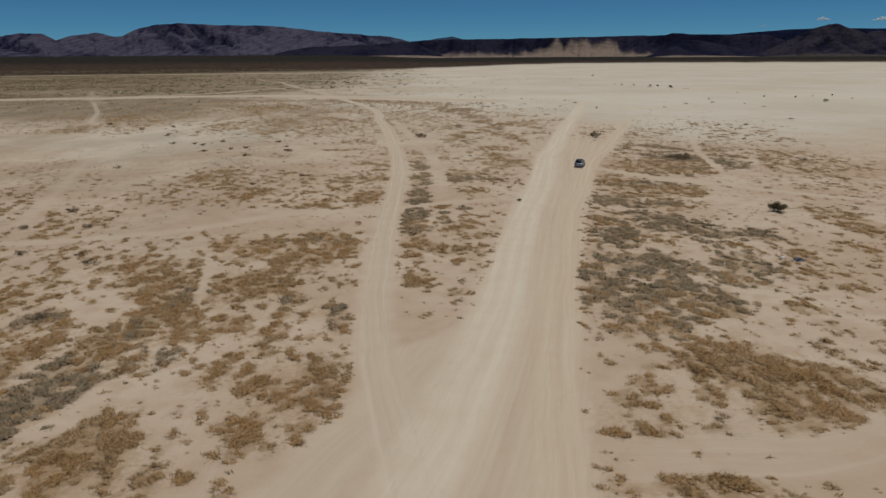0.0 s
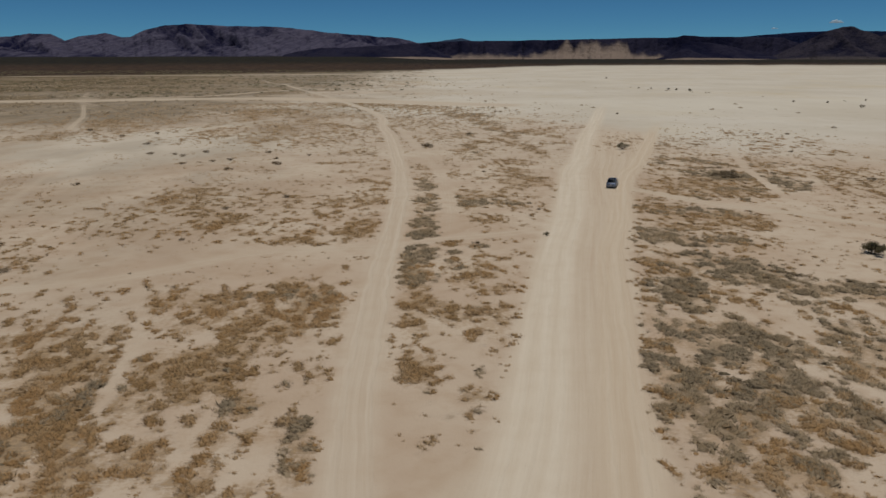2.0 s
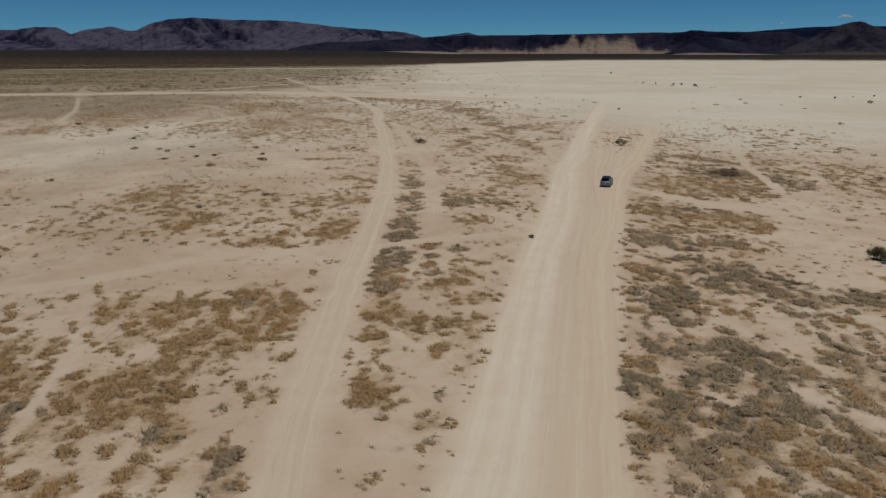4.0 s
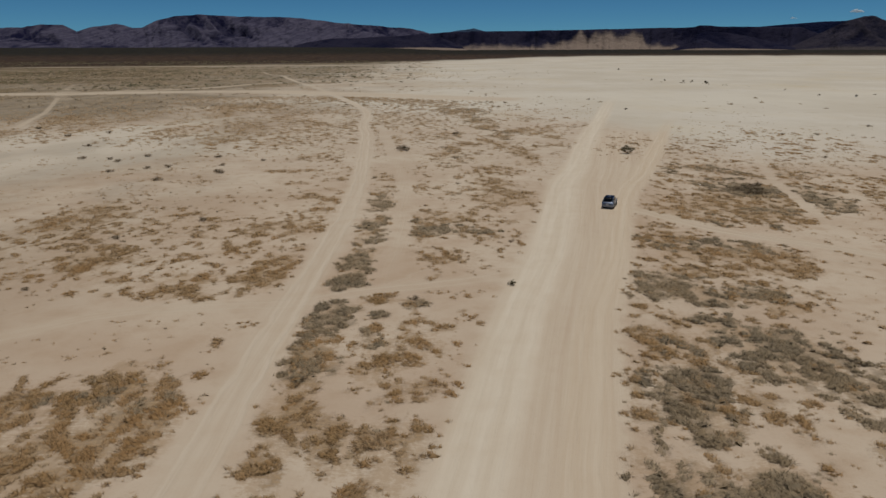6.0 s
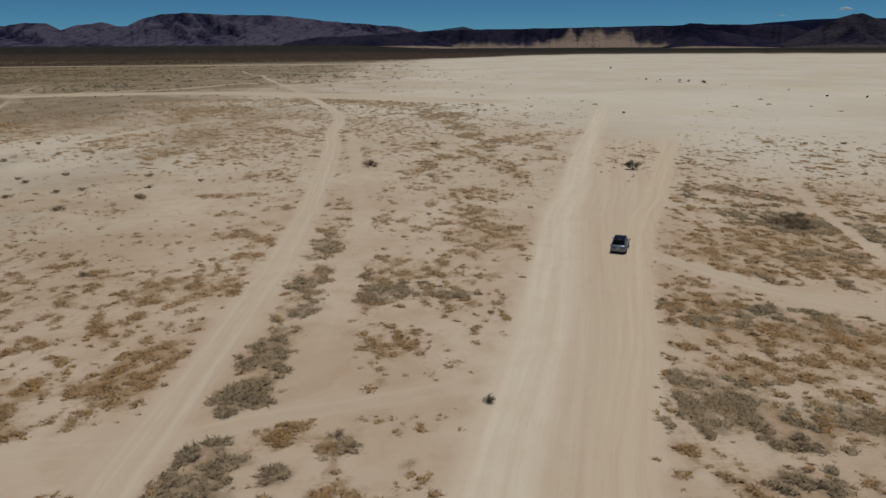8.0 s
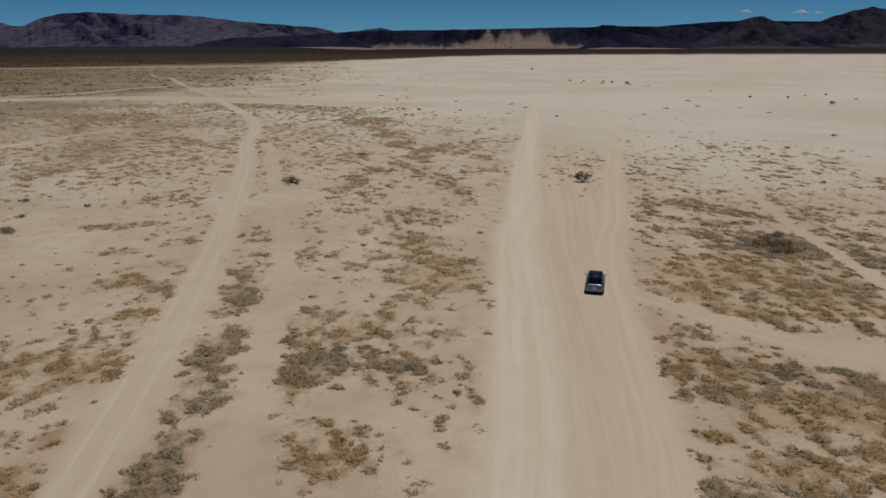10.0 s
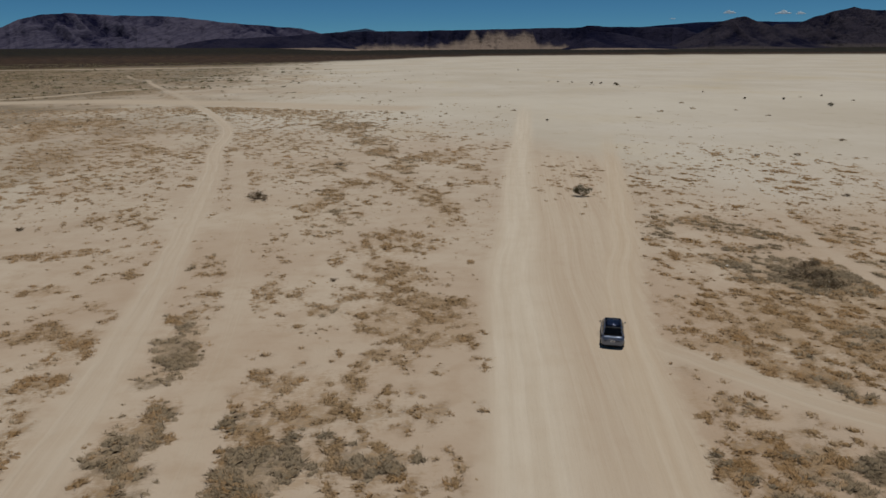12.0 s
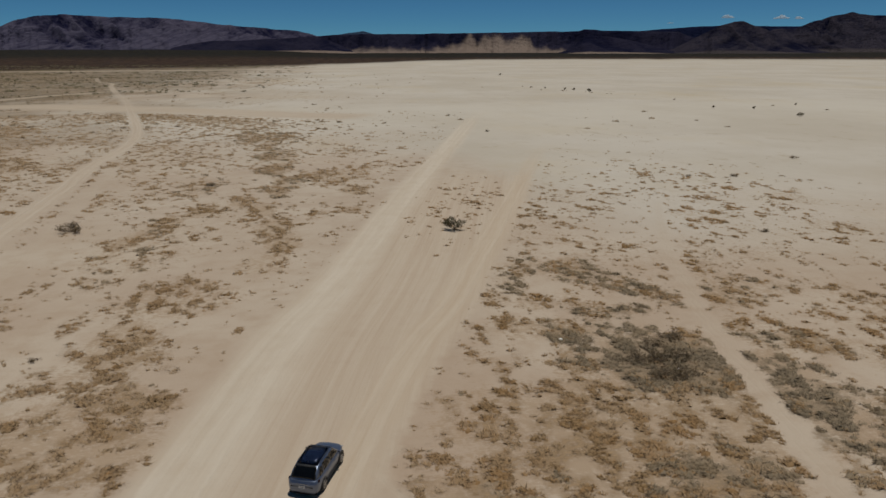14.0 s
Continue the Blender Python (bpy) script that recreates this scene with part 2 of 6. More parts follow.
def rock_material(name, dark, lit, pale, ribs=0.5):
    m, b = material(name, 1.0, 0.0, 0.01)
    n = Net(m)
    place = n.tree.nodes.new("ShaderNodeNewGeometry").outputs["Position"]
    f = n.noise(n.scaled(place, 1.0, 0.5, 1.6), 0.022, 8.0, 0.7)
    g = n.noise(n.scaled(place, 1.0, 1.0, 3.0), 0.03, 6.0, 0.6)
    # ridges take the lit colour and hollows the dark, in place of shading
    col = n.mix(n.ramp(n.math("ADD", n.math("MULTIPLY", f, 0.8), n.math("MULTIPLY", n.attr("ridge_lit").outputs["Fac"], 0.75)), 0.55, 0.98), dark, lit)
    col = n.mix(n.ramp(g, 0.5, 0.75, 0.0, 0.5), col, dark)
    # slanting ribs and gullies, two ways: lit and shaded lines put into the colour
    parts = n.tree.nodes.new("ShaderNodeSeparateXYZ")
    n.put(parts.inputs[0], place)
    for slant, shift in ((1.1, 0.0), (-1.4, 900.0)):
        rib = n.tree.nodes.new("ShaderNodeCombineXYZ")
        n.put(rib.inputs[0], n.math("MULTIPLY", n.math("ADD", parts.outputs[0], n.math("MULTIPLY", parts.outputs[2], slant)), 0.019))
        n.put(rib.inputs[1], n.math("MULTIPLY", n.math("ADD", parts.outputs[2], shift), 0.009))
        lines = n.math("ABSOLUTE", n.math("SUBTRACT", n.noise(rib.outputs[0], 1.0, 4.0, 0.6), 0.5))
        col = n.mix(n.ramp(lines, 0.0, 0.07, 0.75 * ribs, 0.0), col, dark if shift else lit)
    fan = n.math("ADD", n.attr("fan").outputs["Fac"], n.math("MULTIPLY", n.math("SUBTRACT", f, 0.5), 0.5))
    col = n.mix(n.ramp(fan, 0.3, 0.75), col, pale)
    n.colour(col)
    n.bump(n.math("ADD", g, f), 1.0, 14.0)
    return m


# blue distance haze is mixed into the base colours of all these rocks
ROCK = rock_material("haze_purple_rock", (0.009, 0.0098, 0.030), (0.078, 0.072, 0.108), (0.038, 0.036, 0.054), 0.45)
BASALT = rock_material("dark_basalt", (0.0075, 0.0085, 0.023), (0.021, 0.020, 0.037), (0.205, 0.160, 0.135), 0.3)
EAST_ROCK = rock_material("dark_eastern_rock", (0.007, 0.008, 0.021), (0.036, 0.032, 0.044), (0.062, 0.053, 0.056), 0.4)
BACK_ROCK = rock_material("haze_blue_tableland_rock", (0.006, 0.0085, 0.027), (0.011, 0.015, 0.040), (0.05, 0.045, 0.05), 0.3)
FAR_ROCK = rock_material("haze_tinted_far_rock", (0.035, 0.060, 0.105), (0.048, 0.076, 0.125), (0.05, 0.075, 0.12))


# ---- mesh helpers ----
def grid_mesh(name, x, y, z):
    """One sheet over a grid of places."""
    a, b = x.shape
    mesh = bpy.data.meshes.new(name)
    index = np.arange(a * b).reshape(a, b)
    quads = np.stack([index[:-1, :-1], index[1:, :-1], index[1:, 1:], index[:-1, 1:]], -1).reshape(-1, 4)
    return fill(mesh, np.stack([x, y, z], -1).reshape(-1, 3), quads)


def fill(mesh, points, faces):
    size = faces.shape[1]
    mesh.vertices.add(len(points))
    mesh.vertices.foreach_set("co", np.asarray(points, np.float32).ravel())
    mesh.loops.add(faces.size)
    mesh.loops.foreach_set("vertex_index", faces.ravel().astype(np.int32))
    mesh.polygons.add(len(faces))
    mesh.polygons.foreach_set("loop_start", np.arange(0, faces.size, size, dtype=np.int32))
    mesh.update(calc_edges=True)
    return mesh


def store(mesh, name, values):
    values = np.asarray(values, np.float32)
    if values.ndim == 1:
        mesh.attributes.new(name, "FLOAT", "POINT").data.foreach_set("value", values)
    else:
        mesh.attributes.new(name, "FLOAT_VECTOR", "POINT").data.foreach_set("vector", values.ravel())


def part(name, bm, mat, parent=None, label="", shade=False):
    mesh = bpy.data.meshes.new(name)
    bm.normal_update()
    bm.to_mesh(mesh)
    bm.free()
    mesh.materials.append(mat)
    if shade:
        mesh.polygons.foreach_set("use_smooth", [True] * len(mesh.polygons))
    ob = new(name, mesh)
    ob.parent = parent
    if label:
        tagged(ob, label)
    return ob


# ---- the tracks across the plain ----
def curve_through(points, step=1.0):
    """A smooth line through some places, at even steps: places, tangents and the way along."""
    p = np.array(points, float)
    p = np.vstack([2 * p[0] - p[1], p, 2 * p[-1] - p[-2]])
    made = []
    for k in range(1, len(p) - 2):
        count = max(2, int(np.linalg.norm(p[k + 1] - p[k]) / step))
        t = np.linspace(0, 1, count, endpoint=False)[:, None]
        a, b, c, d = p[k - 1], p[k], p[k + 1], p[k + 2]
        made.append(0.5 * (2 * b + (c - a) * t + (2 * a - 5 * b + 4 * c - d) * t ** 2 + (3 * b - a - 3 * c + d) * t ** 3))
    q = np.vstack(made + [p[-2][None]])
    tangent = np.gradient(q, axis=0)
    tangent /= np.linalg.norm(tangent, axis=1)[:, None]
    along = np.concatenate([[0], np.cumsum(np.linalg.norm(np.diff(q, axis=0), axis=1))])
    return q, tangent, along


def across(track, x, y, fade=12.0, reach=30.0):
    """For places: the signed way across the track, the way along it and how far its ends are."""
    q, tangent, along = track
    flat = np.stack([np.ravel(x), np.ravel(y)], 1)
    near = np.zeros(len(flat), int)
    low, high = q.min(0) - reach, q.max(0) + reach
    inside = np.flatnonzero(((flat > low) & (flat < high)).all(1))
    for k in range(0, len(inside), 20000):
        some = inside[k:k + 20000]
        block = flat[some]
        near[some] = np.argmin((block[:, :1] - q[None, :, 0]) ** 2 + (block[:, 1:] - q[None, :, 1]) ** 2, 1)
    off = flat - q[near]
    side = off[:, 0] * tangent[near, 1] - off[:, 1] * tangent[near, 0]
    forth = (off * tangent[near]).sum(1)
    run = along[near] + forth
    keep = smooth(-0.5, fade, run) * (1 - smooth(along[-1] - fade, along[-1] + 0.5, run))
    out = np.ones(len(flat), bool)
    out[inside] = False
    side[out], keep[out] = 999.0, 0.0
    return side, run, keep


MAIN = curve_through([(-38, -90), (-9, 5), (-4, 28), (-0.2, 41), (5.1, 63.5), (8.6, 84), (12.9, 108), (18.7, 134), (23.0, 158), (26.4, 177), (32.4, 201), (41.9, 245), (55, 298), (72, 370), (90, 440)])
EAST = curve_through([(-6, -40), (3, 8), (7, 39), (9.9, 58), (12.6, 73), (15.2, 85.5), (20.0, 109.5), (26.4, 133), (32.2, 157.5), (37.8, 175), (42.3, 186.5), (50.8, 211.5), (63.5, 250), (75, 285), (92, 330)])
WEST = curve_through([(1, 20), (-2, 36), (-4.4, 47.5), (-6.6, 64), (-7.8, 86), (-8.5, 107), (-8.8, 133), (-9.4, 154), (-11.7, 182), (-13.7, 200), (-18.9, 245), (-24.5, 280), (-29.6, 327),
                      (-42, 374), (-60, 428), (-83, 498), (-112, 575), (-142, 660), (-158, 712), (-176, 738), (-211, 835)], 1.5)
SIDE = curve_through([(31.5, 160), (34.8, 154), (38.0, 149), (41.6, 143.5), (46.6, 139), (53, 134.5), (61, 127), (75, 117), (95, 104)])
CROSS = curve_through([(17, 123.5), (12.6, 122.3), (6.8, 120), (-1.1, 117.3), (-9.5, 113.5), (-25, 110.3), (-37, 100), (-52, 94), (-75, 90)])
FAR_ROAD = curve_through([(-700, 355), (-420, 405), (-268, 437), (-204, 449), (-121, 466), (-64, 446), (0, 410), (40, 392)], 4.0)
NORTH_ROAD = curve_through([(-620, 1020), (-481, 1066), (-270, 1098), (-73, 1139), (120, 1200)], 8.0)
SPUR = curve_through([(-264, 548), (-247, 510), (-224, 465), (-197, 408), (-170, 354), (-156, 325), (-142, 291), (-132, 268)], 4.0)
BRANCH = curve_through([(-215, 452), (-190, 471), (-157, 504), (-145, 536), (-134, 565), (-120, 584)], 4.0)
FAN = curve_through([(-16, 18), (-9.5, 33), (-5.5, 42), (-0.5, 53), (4.5, 64)])
LOOP = curve_through([(7, 42.3), (9.5, 41), (13.1, 40.3), (18.7, 40.6), (24, 40.4), (29.1, 42.2), (36, 47), (43, 55)])
LOOP_SOUTH = curve_through([(8, 39), (11.4, 37.7), (16, 38), (21, 37.7), (28, 40), (33, 44)])
HOOK = curve_through([(-15.3, 33), (-15.9, 36.3), (-17.6, 41.3), (-18.1, 46.0), (-17.0, 48.6), (-14, 52)])
WASH = curve_through([(84, 235), (72.5, 205), (68.1, 189.3), (64.8, 178.0), (63.2, 168.5), (61.5, 159.8), (59.5, 150), (57.7, 139)])
EDGE = curve_through([(-19.5, 280), (-9.9, 224.2), (-4.6, 188.1), (-2.0, 169.2), (-0.9, 151.6), (-0.3, 138.0), (-0.1, 131), (-0.8, 118)])
TRAIL = curve_through([(-34.5, 98), (-31.4, 90), (-28.9, 84), (-27.4, 78), (-26.2, 73), (-25.2, 69), (-24.6, 65)])
PALE_WAY = curve_through([(-62, 100), (-72, 130), (-84, 165), (-97, 210), (-101, 226), (-93, 250), (-88, 258), (-82, 285), (-70, 320)])


# ---- where things grow: rounded patches of dry or grey growth on the sand ----
PATCHES = {"dry": [], "grey": []}


def patch(x, y, wide, deep, amount, kind):
    for k in (("dry", "grey") if kind == "mixed" else (kind,)):
        PATCHES[k].append((x, y, wide, deep, amount * (1.0 if kind != "mixed" else 0.95 if k == "dry" else 0.5)))


patch(15.1, 35.7, 3.6, 1.3, 1.00, 'dry')
patch(10.2, 35.8, 1.0, 1.1, 0.75, 'dry')
patch(-18.7, 37.0, 2.4, 1.9, 0.65, 'dry')
patch(-25.1, 38.3, 2.1, 2.8, 0.75, 'dry')
patch(-22.8, 39.3, 3.2, 3.6, 1.00, 'dry')
patch(-12.8, 41.5, 2.2, 3.7, 0.45, 'dry')
patch(-22.5, 43.3, 1.9, 2.5, 0.85, 'dry')
patch(-8.7, 43.6, 2.3, 3.1, 0.75, 'dry')
patch(14.5, 43.7, 3.8, 3.2, 0.55, 'dry')
patch(25.9, 45.6, 3.6, 3.7, 0.95, 'dry')
patch(-30.1, 47.3, 2.9, 4.6, 1.00, 'grey')
patch(-18.3, 47.8, 1.7, 1.9, 0.45, 'dry')
patch(30.6, 49.1, 2.1, 3.3, 0.75, 'dry')
patch(-11.0, 49.1, 3.8, 5.8, 0.75, 'dry')
patch(15.7, 49.2, 1.7, 2.0, 0.65, 'dry')
patch(25.2, 51.4, 4.4, 5.0, 1.00, 'dry')
patch(-15.8, 52.9, 4.1, 4.5, 0.55, 'dry')
patch(-24.8, 53.5, 2.4, 2.4, 0.60, 'mixed')
patch(-35.6, 54.5, 2.4, 6.6, 0.85, 'dry')
patch(-29.0, 54.7, 4.3, 3.8, 0.75, 'dry')
patch(-14.4, 58.4, 1.0, 0.7, 0.50, 'dry')
patch(-24.4, 58.7, 3.0, 2.1, 0.55, 'dry')
patch(-32.0, 58.9, 3.0, 2.2, 0.65, 'dry')
patch(-12.0, 59.0, 1.0, 0.9, 0.60, 'dry')
patch(-21.6, 59.4, 1.3, 1.3, 0.35, 'dry')
patch(22.0, 59.9, 1.0, 1.6, 0.80, 'dry')
patch(-25.2, 60.0, 1.7, 2.0, 0.60, 'dry')
patch(-38.9, 60.3, 2.1, 2.4, 0.65, 'dry')
patch(14.1, 60.4, 1.0, 1.5, 0.40, 'dry')
patch(16.4, 60.4, 2.0, 1.6, 0.50, 'dry')
patch(-18.9, 60.7, 1.7, 1.9, 0.70, 'dry')
patch(-15.8, 60.7, 1.2, 1.6, 0.80, 'dry')
patch(-10.1, 60.7, 1.2, 1.2, 0.60, 'dry')
patch(20.3, 61.0, 2.0, 2.0, 0.95, 'mixed')
patch(-9.3, 61.4, 1.0, 1.9, 0.80, 'grey')
patch(-7.9, 61.4, 0.7, 2.5, 0.60, 'dry')
patch(-23.5, 61.8, 1.4, 1.4, 0.50, 'dry')
patch(24.6, 62.2, 0.7, 0.7, 0.60, 'dry')
patch(-28.4, 62.2, 2.7, 2.5, 0.75, 'dry')
patch(-19.9, 63.1, 2.0, 1.3, 1.00, 'dry')
patch(-28.0, 63.8, 1.3, 2.8, 1.00, 'mixed')
patch(25.5, 63.9, 0.7, 0.6, 0.90, 'dry')
patch(-38.8, 63.9, 1.6, 2.1, 0.75, 'grey')
patch(19.6, 64.2, 1.8, 1.1, 0.60, 'dry')
patch(-27.1, 64.4, 1.1, 1.6, 0.80, 'dry')
patch(-9.9, 64.6, 0.9, 1.8, 0.90, 'grey')
patch(-15.9, 64.9, 1.0, 1.4, 0.90, 'dry')
patch(-13.3, 64.9, 0.7, 1.2, 0.90, 'dry')
patch(22.8, 64.9, 1.5, 2.0, 0.60, 'mixed')
patch(17.7, 65.6, 1.8, 1.9, 0.80, 'grey')
patch(35.9, 65.7, 2.2, 1.8, 0.75, 'dry')
patch(-11.4, 66.0, 1.1, 1.5, 0.60, 'dry')
patch(1.4, 66.1, 0.5, 0.4, 0.60, 'dry')
patch(14.2, 66.3, 0.9, 2.3, 0.60, 'dry')
patch(-23.4, 66.7, 1.0, 0.9, 0.60, 'dry')
patch(-21.5, 66.7, 1.7, 1.0, 0.50, 'dry')
patch(-18.4, 66.7, 0.7, 0.8, 0.60, 'dry')
patch(-13.1, 66.8, 0.8, 1.0, 0.50, 'dry')
patch(20.1, 67.1, 1.5, 1.7, 0.80, 'mixed')
patch(16.8, 68.7, 2.0, 1.7, 0.80, 'grey')
patch(24.7, 68.8, 1.6, 2.3, 0.80, 'mixed')
patch(29.2, 68.8, 1.0, 1.9, 0.70, 'grey')
patch(-27.0, 69.2, 1.6, 2.7, 1.00, 'mixed')
patch(-15.3, 69.2, 1.2, 1.8, 0.90, 'mixed')
patch(-31.5, 69.9, 1.6, 2.0, 0.70, 'dry')
patch(28.1, 70.0, 2.0, 1.2, 0.70, 'dry')
patch(15.0, 70.4, 1.6, 2.3, 0.80, 'mixed')
patch(21.8, 70.4, 2.0, 2.1, 0.80, 'grey')
patch(-19.6, 70.9, 1.5, 1.9, 0.80, 'dry')
patch(-22.9, 70.9, 1.7, 2.5, 0.80, 'dry')
patch(-10.4, 71.0, 1.7, 1.1, 0.50, 'dry')
patch(2.4, 71.1, 1.7, 1.3, 0.60, 'dry')
patch(-44.9, 71.7, 3.6, 5.4, 0.65, 'dry')
patch(-31.3, 71.8, 3.0, 2.7, 0.80, 'dry')
patch(-17.0, 71.9, 1.7, 2.5, 0.80, 'dry')
patch(-2.4, 72.0, 0.6, 0.9, 0.40, 'dry')
patch(-26.7, 72.7, 1.5, 1.6, 0.70, 'dry')
patch(18.7, 73.2, 1.7, 2.1, 0.90, 'grey')
patch(25.5, 73.2, 1.9, 2.1, 0.90, 'grey')
patch(-10.3, 73.4, 0.9, 1.8, 0.60, 'dry')
patch(15.6, 74.2, 1.1, 2.6, 0.70, 'dry')
patch(-12.1, 74.9, 0.9, 1.6, 0.60, 'dry')
patch(17.6, 75.2, 2.2, 2.7, 0.90, 'grey')
patch(-14.9, 75.3, 1.3, 0.7, 0.50, 'dry')
patch(-3.0, 75.5, 1.3, 2.1, 0.90, 'dry')
patch(-32.8, 75.9, 4.1, 3.7, 0.95, 'dry')
patch(-24.1, 76.0, 1.8, 3.5, 0.70, 'dry')
patch(-21.4, 76.1, 2.0, 4.0, 1.00, 'dry')
patch(-19.2, 76.2, 1.8, 4.6, 0.90, 'dry')
patch(25.2, 76.3, 1.8, 1.8, 0.80, 'grey')
patch(30.6, 76.4, 1.3, 3.1, 0.60, 'dry')
patch(2.3, 78.3, 1.2, 1.2, 0.35, 'dry')
patch(42.9, 78.4, 3.9, 7.4, 0.55, 'dry')
patch(29.9, 78.5, 1.9, 2.0, 0.80, 'grey')
patch(22.4, 79.7, 1.7, 2.3, 1.00, 'grey')
patch(28.1, 79.8, 2.4, 2.7, 0.90, 'grey')
patch(35.2, 79.8, 1.4, 2.1, 0.70, 'grey')
patch(-36.3, 80.5, 3.4, 2.9, 0.95, 'dry')
patch(17.0, 80.9, 1.5, 2.0, 0.60, 'dry')
patch(-17.9, 81.2, 2.0, 1.3, 0.70, 'dry')
patch(-32.6, 81.8, 2.8, 2.9, 0.80, 'dry')
patch(-10.6, 81.9, 1.0, 1.6, 0.50, 'dry')
patch(-3.8, 82.0, 0.7, 2.0, 0.50, 'dry')
patch(1.4, 82.0, 1.5, 1.3, 0.50, 'dry')
patch(4.9, 82.0, 1.7, 1.6, 0.60, 'dry')
patch(26.3, 82.3, 2.5, 3.6, 0.90, 'grey')
patch(22.7, 83.6, 2.0, 2.9, 0.60, 'grey')
patch(20.7, 83.6, 2.0, 3.6, 0.80, 'grey')
patch(35.4, 83.7, 1.0, 3.1, 0.90, 'grey')
patch(38.0, 84.3, 1.3, 1.9, 0.70, 'grey')
patch(-18.3, 84.8, 3.1, 4.2, 1.00, 'dry')
patch(-5.3, 85.2, 0.5, 5.8, 0.60, 'dry')
patch(-37.6, 85.9, 2.4, 2.4, 0.70, 'dry')
patch(-3.6, 86.3, 1.2, 3.7, 0.80, 'dry')
patch(3.6, 86.4, 2.1, 3.3, 0.80, 'dry')
patch(18.6, 87.1, 1.6, 1.9, 0.70, 'grey')
patch(53.4, 87.6, 2.1, 3.1, 0.55, 'dry')
patch(-24.0, 87.7, 2.7, 3.6, 0.80, 'dry')
patch(1.0, 87.8, 2.2, 2.8, 0.80, 'dry')
patch(6.9, 87.8, 1.4, 2.4, 0.60, 'dry')
patch(-29.3, 88.5, 1.7, 4.3, 0.60, 'dry')
patch(-14.4, 88.7, 3.0, 4.9, 1.00, 'dry')
patch(39.7, 88.8, 0.8, 1.1, 0.60, 'dry')
patch(-35.0, 89.9, 1.4, 1.5, 0.40, 'dry')
patch(-54.3, 90.8, 6.0, 9.9, 0.35, 'dry')
patch(-22.9, 91.0, 1.7, 4.5, 0.70, 'dry')
patch(37.2, 91.2, 1.7, 1.1, 0.60, 'grey')
patch(35.4, 92.1, 1.1, 2.3, 0.70, 'grey')
patch(-28.6, 92.6, 3.2, 2.9, 0.70, 'dry')
patch(-18.7, 92.7, 2.3, 3.7, 0.70, 'dry')
patch(-3.9, 92.8, 1.7, 3.6, 0.90, 'dry')
patch(29.4, 93.0, 1.7, 2.3, 0.50, 'dry')
patch(23.7, 93.0, 2.3, 3.8, 0.80, 'grey')
patch(-35.3, 94.3, 1.2, 1.7, 0.30, 'dry')
patch(-16.2, 94.5, 3.6, 2.3, 0.90, 'mixed')
patch(20.1, 94.8, 1.8, 2.9, 0.60, 'mixed')
patch(27.2, 94.8, 1.8, 2.4, 0.60, 'dry')
patch(43.7, 94.9, 2.4, 3.0, 0.80, 'grey')
patch(5.3, 95.6, 2.4, 1.5, 0.50, 'dry')
patch(38.3, 95.8, 3.6, 2.6, 0.90, 'grey')
patch(-15.1, 96.1, 1.6, 0.9, 1.00, 'mixed')
patch(60.9, 96.6, 2.3, 5.7, 0.75, 'dry')
patch(-4.5, 97.0, 1.3, 1.4, 0.90, 'mixed')
patch(1.3, 97.1, 1.0, 1.1, 0.70, 'dry')
patch(5.1, 97.2, 0.8, 1.1, 0.70, 'dry')
patch(-12.4, 97.3, 1.1, 0.9, 0.40, 'dry')
patch(20.0, 97.6, 0.5, 0.7, 0.70, 'dry')
patch(-15.4, 97.8, 1.0, 1.3, 0.60, 'dry')
patch(8.0, 97.9, 1.3, 1.6, 0.50, 'dry')
patch(29.5, 97.9, 0.9, 0.9, 0.60, 'dry')
patch(-1.2, 98.2, 0.7, 0.9, 0.50, 'dry')
patch(23.4, 98.3, 1.9, 1.5, 0.50, 'dry')
patch(-18.0, 98.3, 1.3, 2.0, 0.90, 'dry')
patch(25.9, 98.4, 1.3, 1.5, 0.80, 'grey')
patch(8.0, 98.6, 0.9, 2.5, 0.60, 'dry')
patch(0.3, 98.8, 1.3, 1.8, 0.80, 'dry')
patch(28.4, 99.0, 1.0, 1.6, 0.70, 'dry')
patch(-4.2, 99.3, 1.7, 2.2, 1.10, 'grey')
patch(25.7, 99.5, 1.3, 0.9, 0.70, 'mixed')
patch(32.6, 99.7, 0.8, 2.0, 0.90, 'grey')
patch(2.5, 100.0, 1.0, 1.5, 0.70, 'dry')
patch(3.8, 100.7, 0.7, 1.3, 0.50, 'dry')
patch(35.1, 101.1, 3.2, 4.7, 0.90, 'grey')
patch(-1.7, 101.1, 0.9, 0.7, 0.60, 'dry')
patch(22.4, 101.2, 1.0, 2.0, 0.35, 'dry')
patch(6.5, 101.4, 0.9, 0.6, 0.40, 'dry')
patch(8.6, 101.5, 1.0, 1.6, 0.40, 'dry')
patch(-3.7, 101.8, 1.6, 3.4, 0.90, 'mixed')
patch(26.3, 101.9, 1.0, 0.8, 0.50, 'dry')
patch(4.7, 102.0, 1.1, 1.0, 0.60, 'dry')
patch(32.9, 102.1, 1.4, 1.8, 1.00, 'grey')
patch(-12.7, 102.2, 0.9, 1.1, 0.30, 'dry')
patch(-4.4, 102.5, 1.3, 2.1, 1.00, 'grey')
patch(0.5, 103.1, 1.3, 4.6, 0.70, 'dry')
patch(3.8, 103.1, 2.6, 4.6, 0.70, 'dry')
patch(1.3, 103.3, 0.9, 1.8, 0.80, 'dry')
patch(25.2, 103.6, 1.6, 1.6, 0.90, 'mixed')
patch(6.0, 103.7, 0.4, 0.4, 0.50, 'dry')
patch(-6.3, 103.8, 0.7, 0.9, 0.90, 'dry')
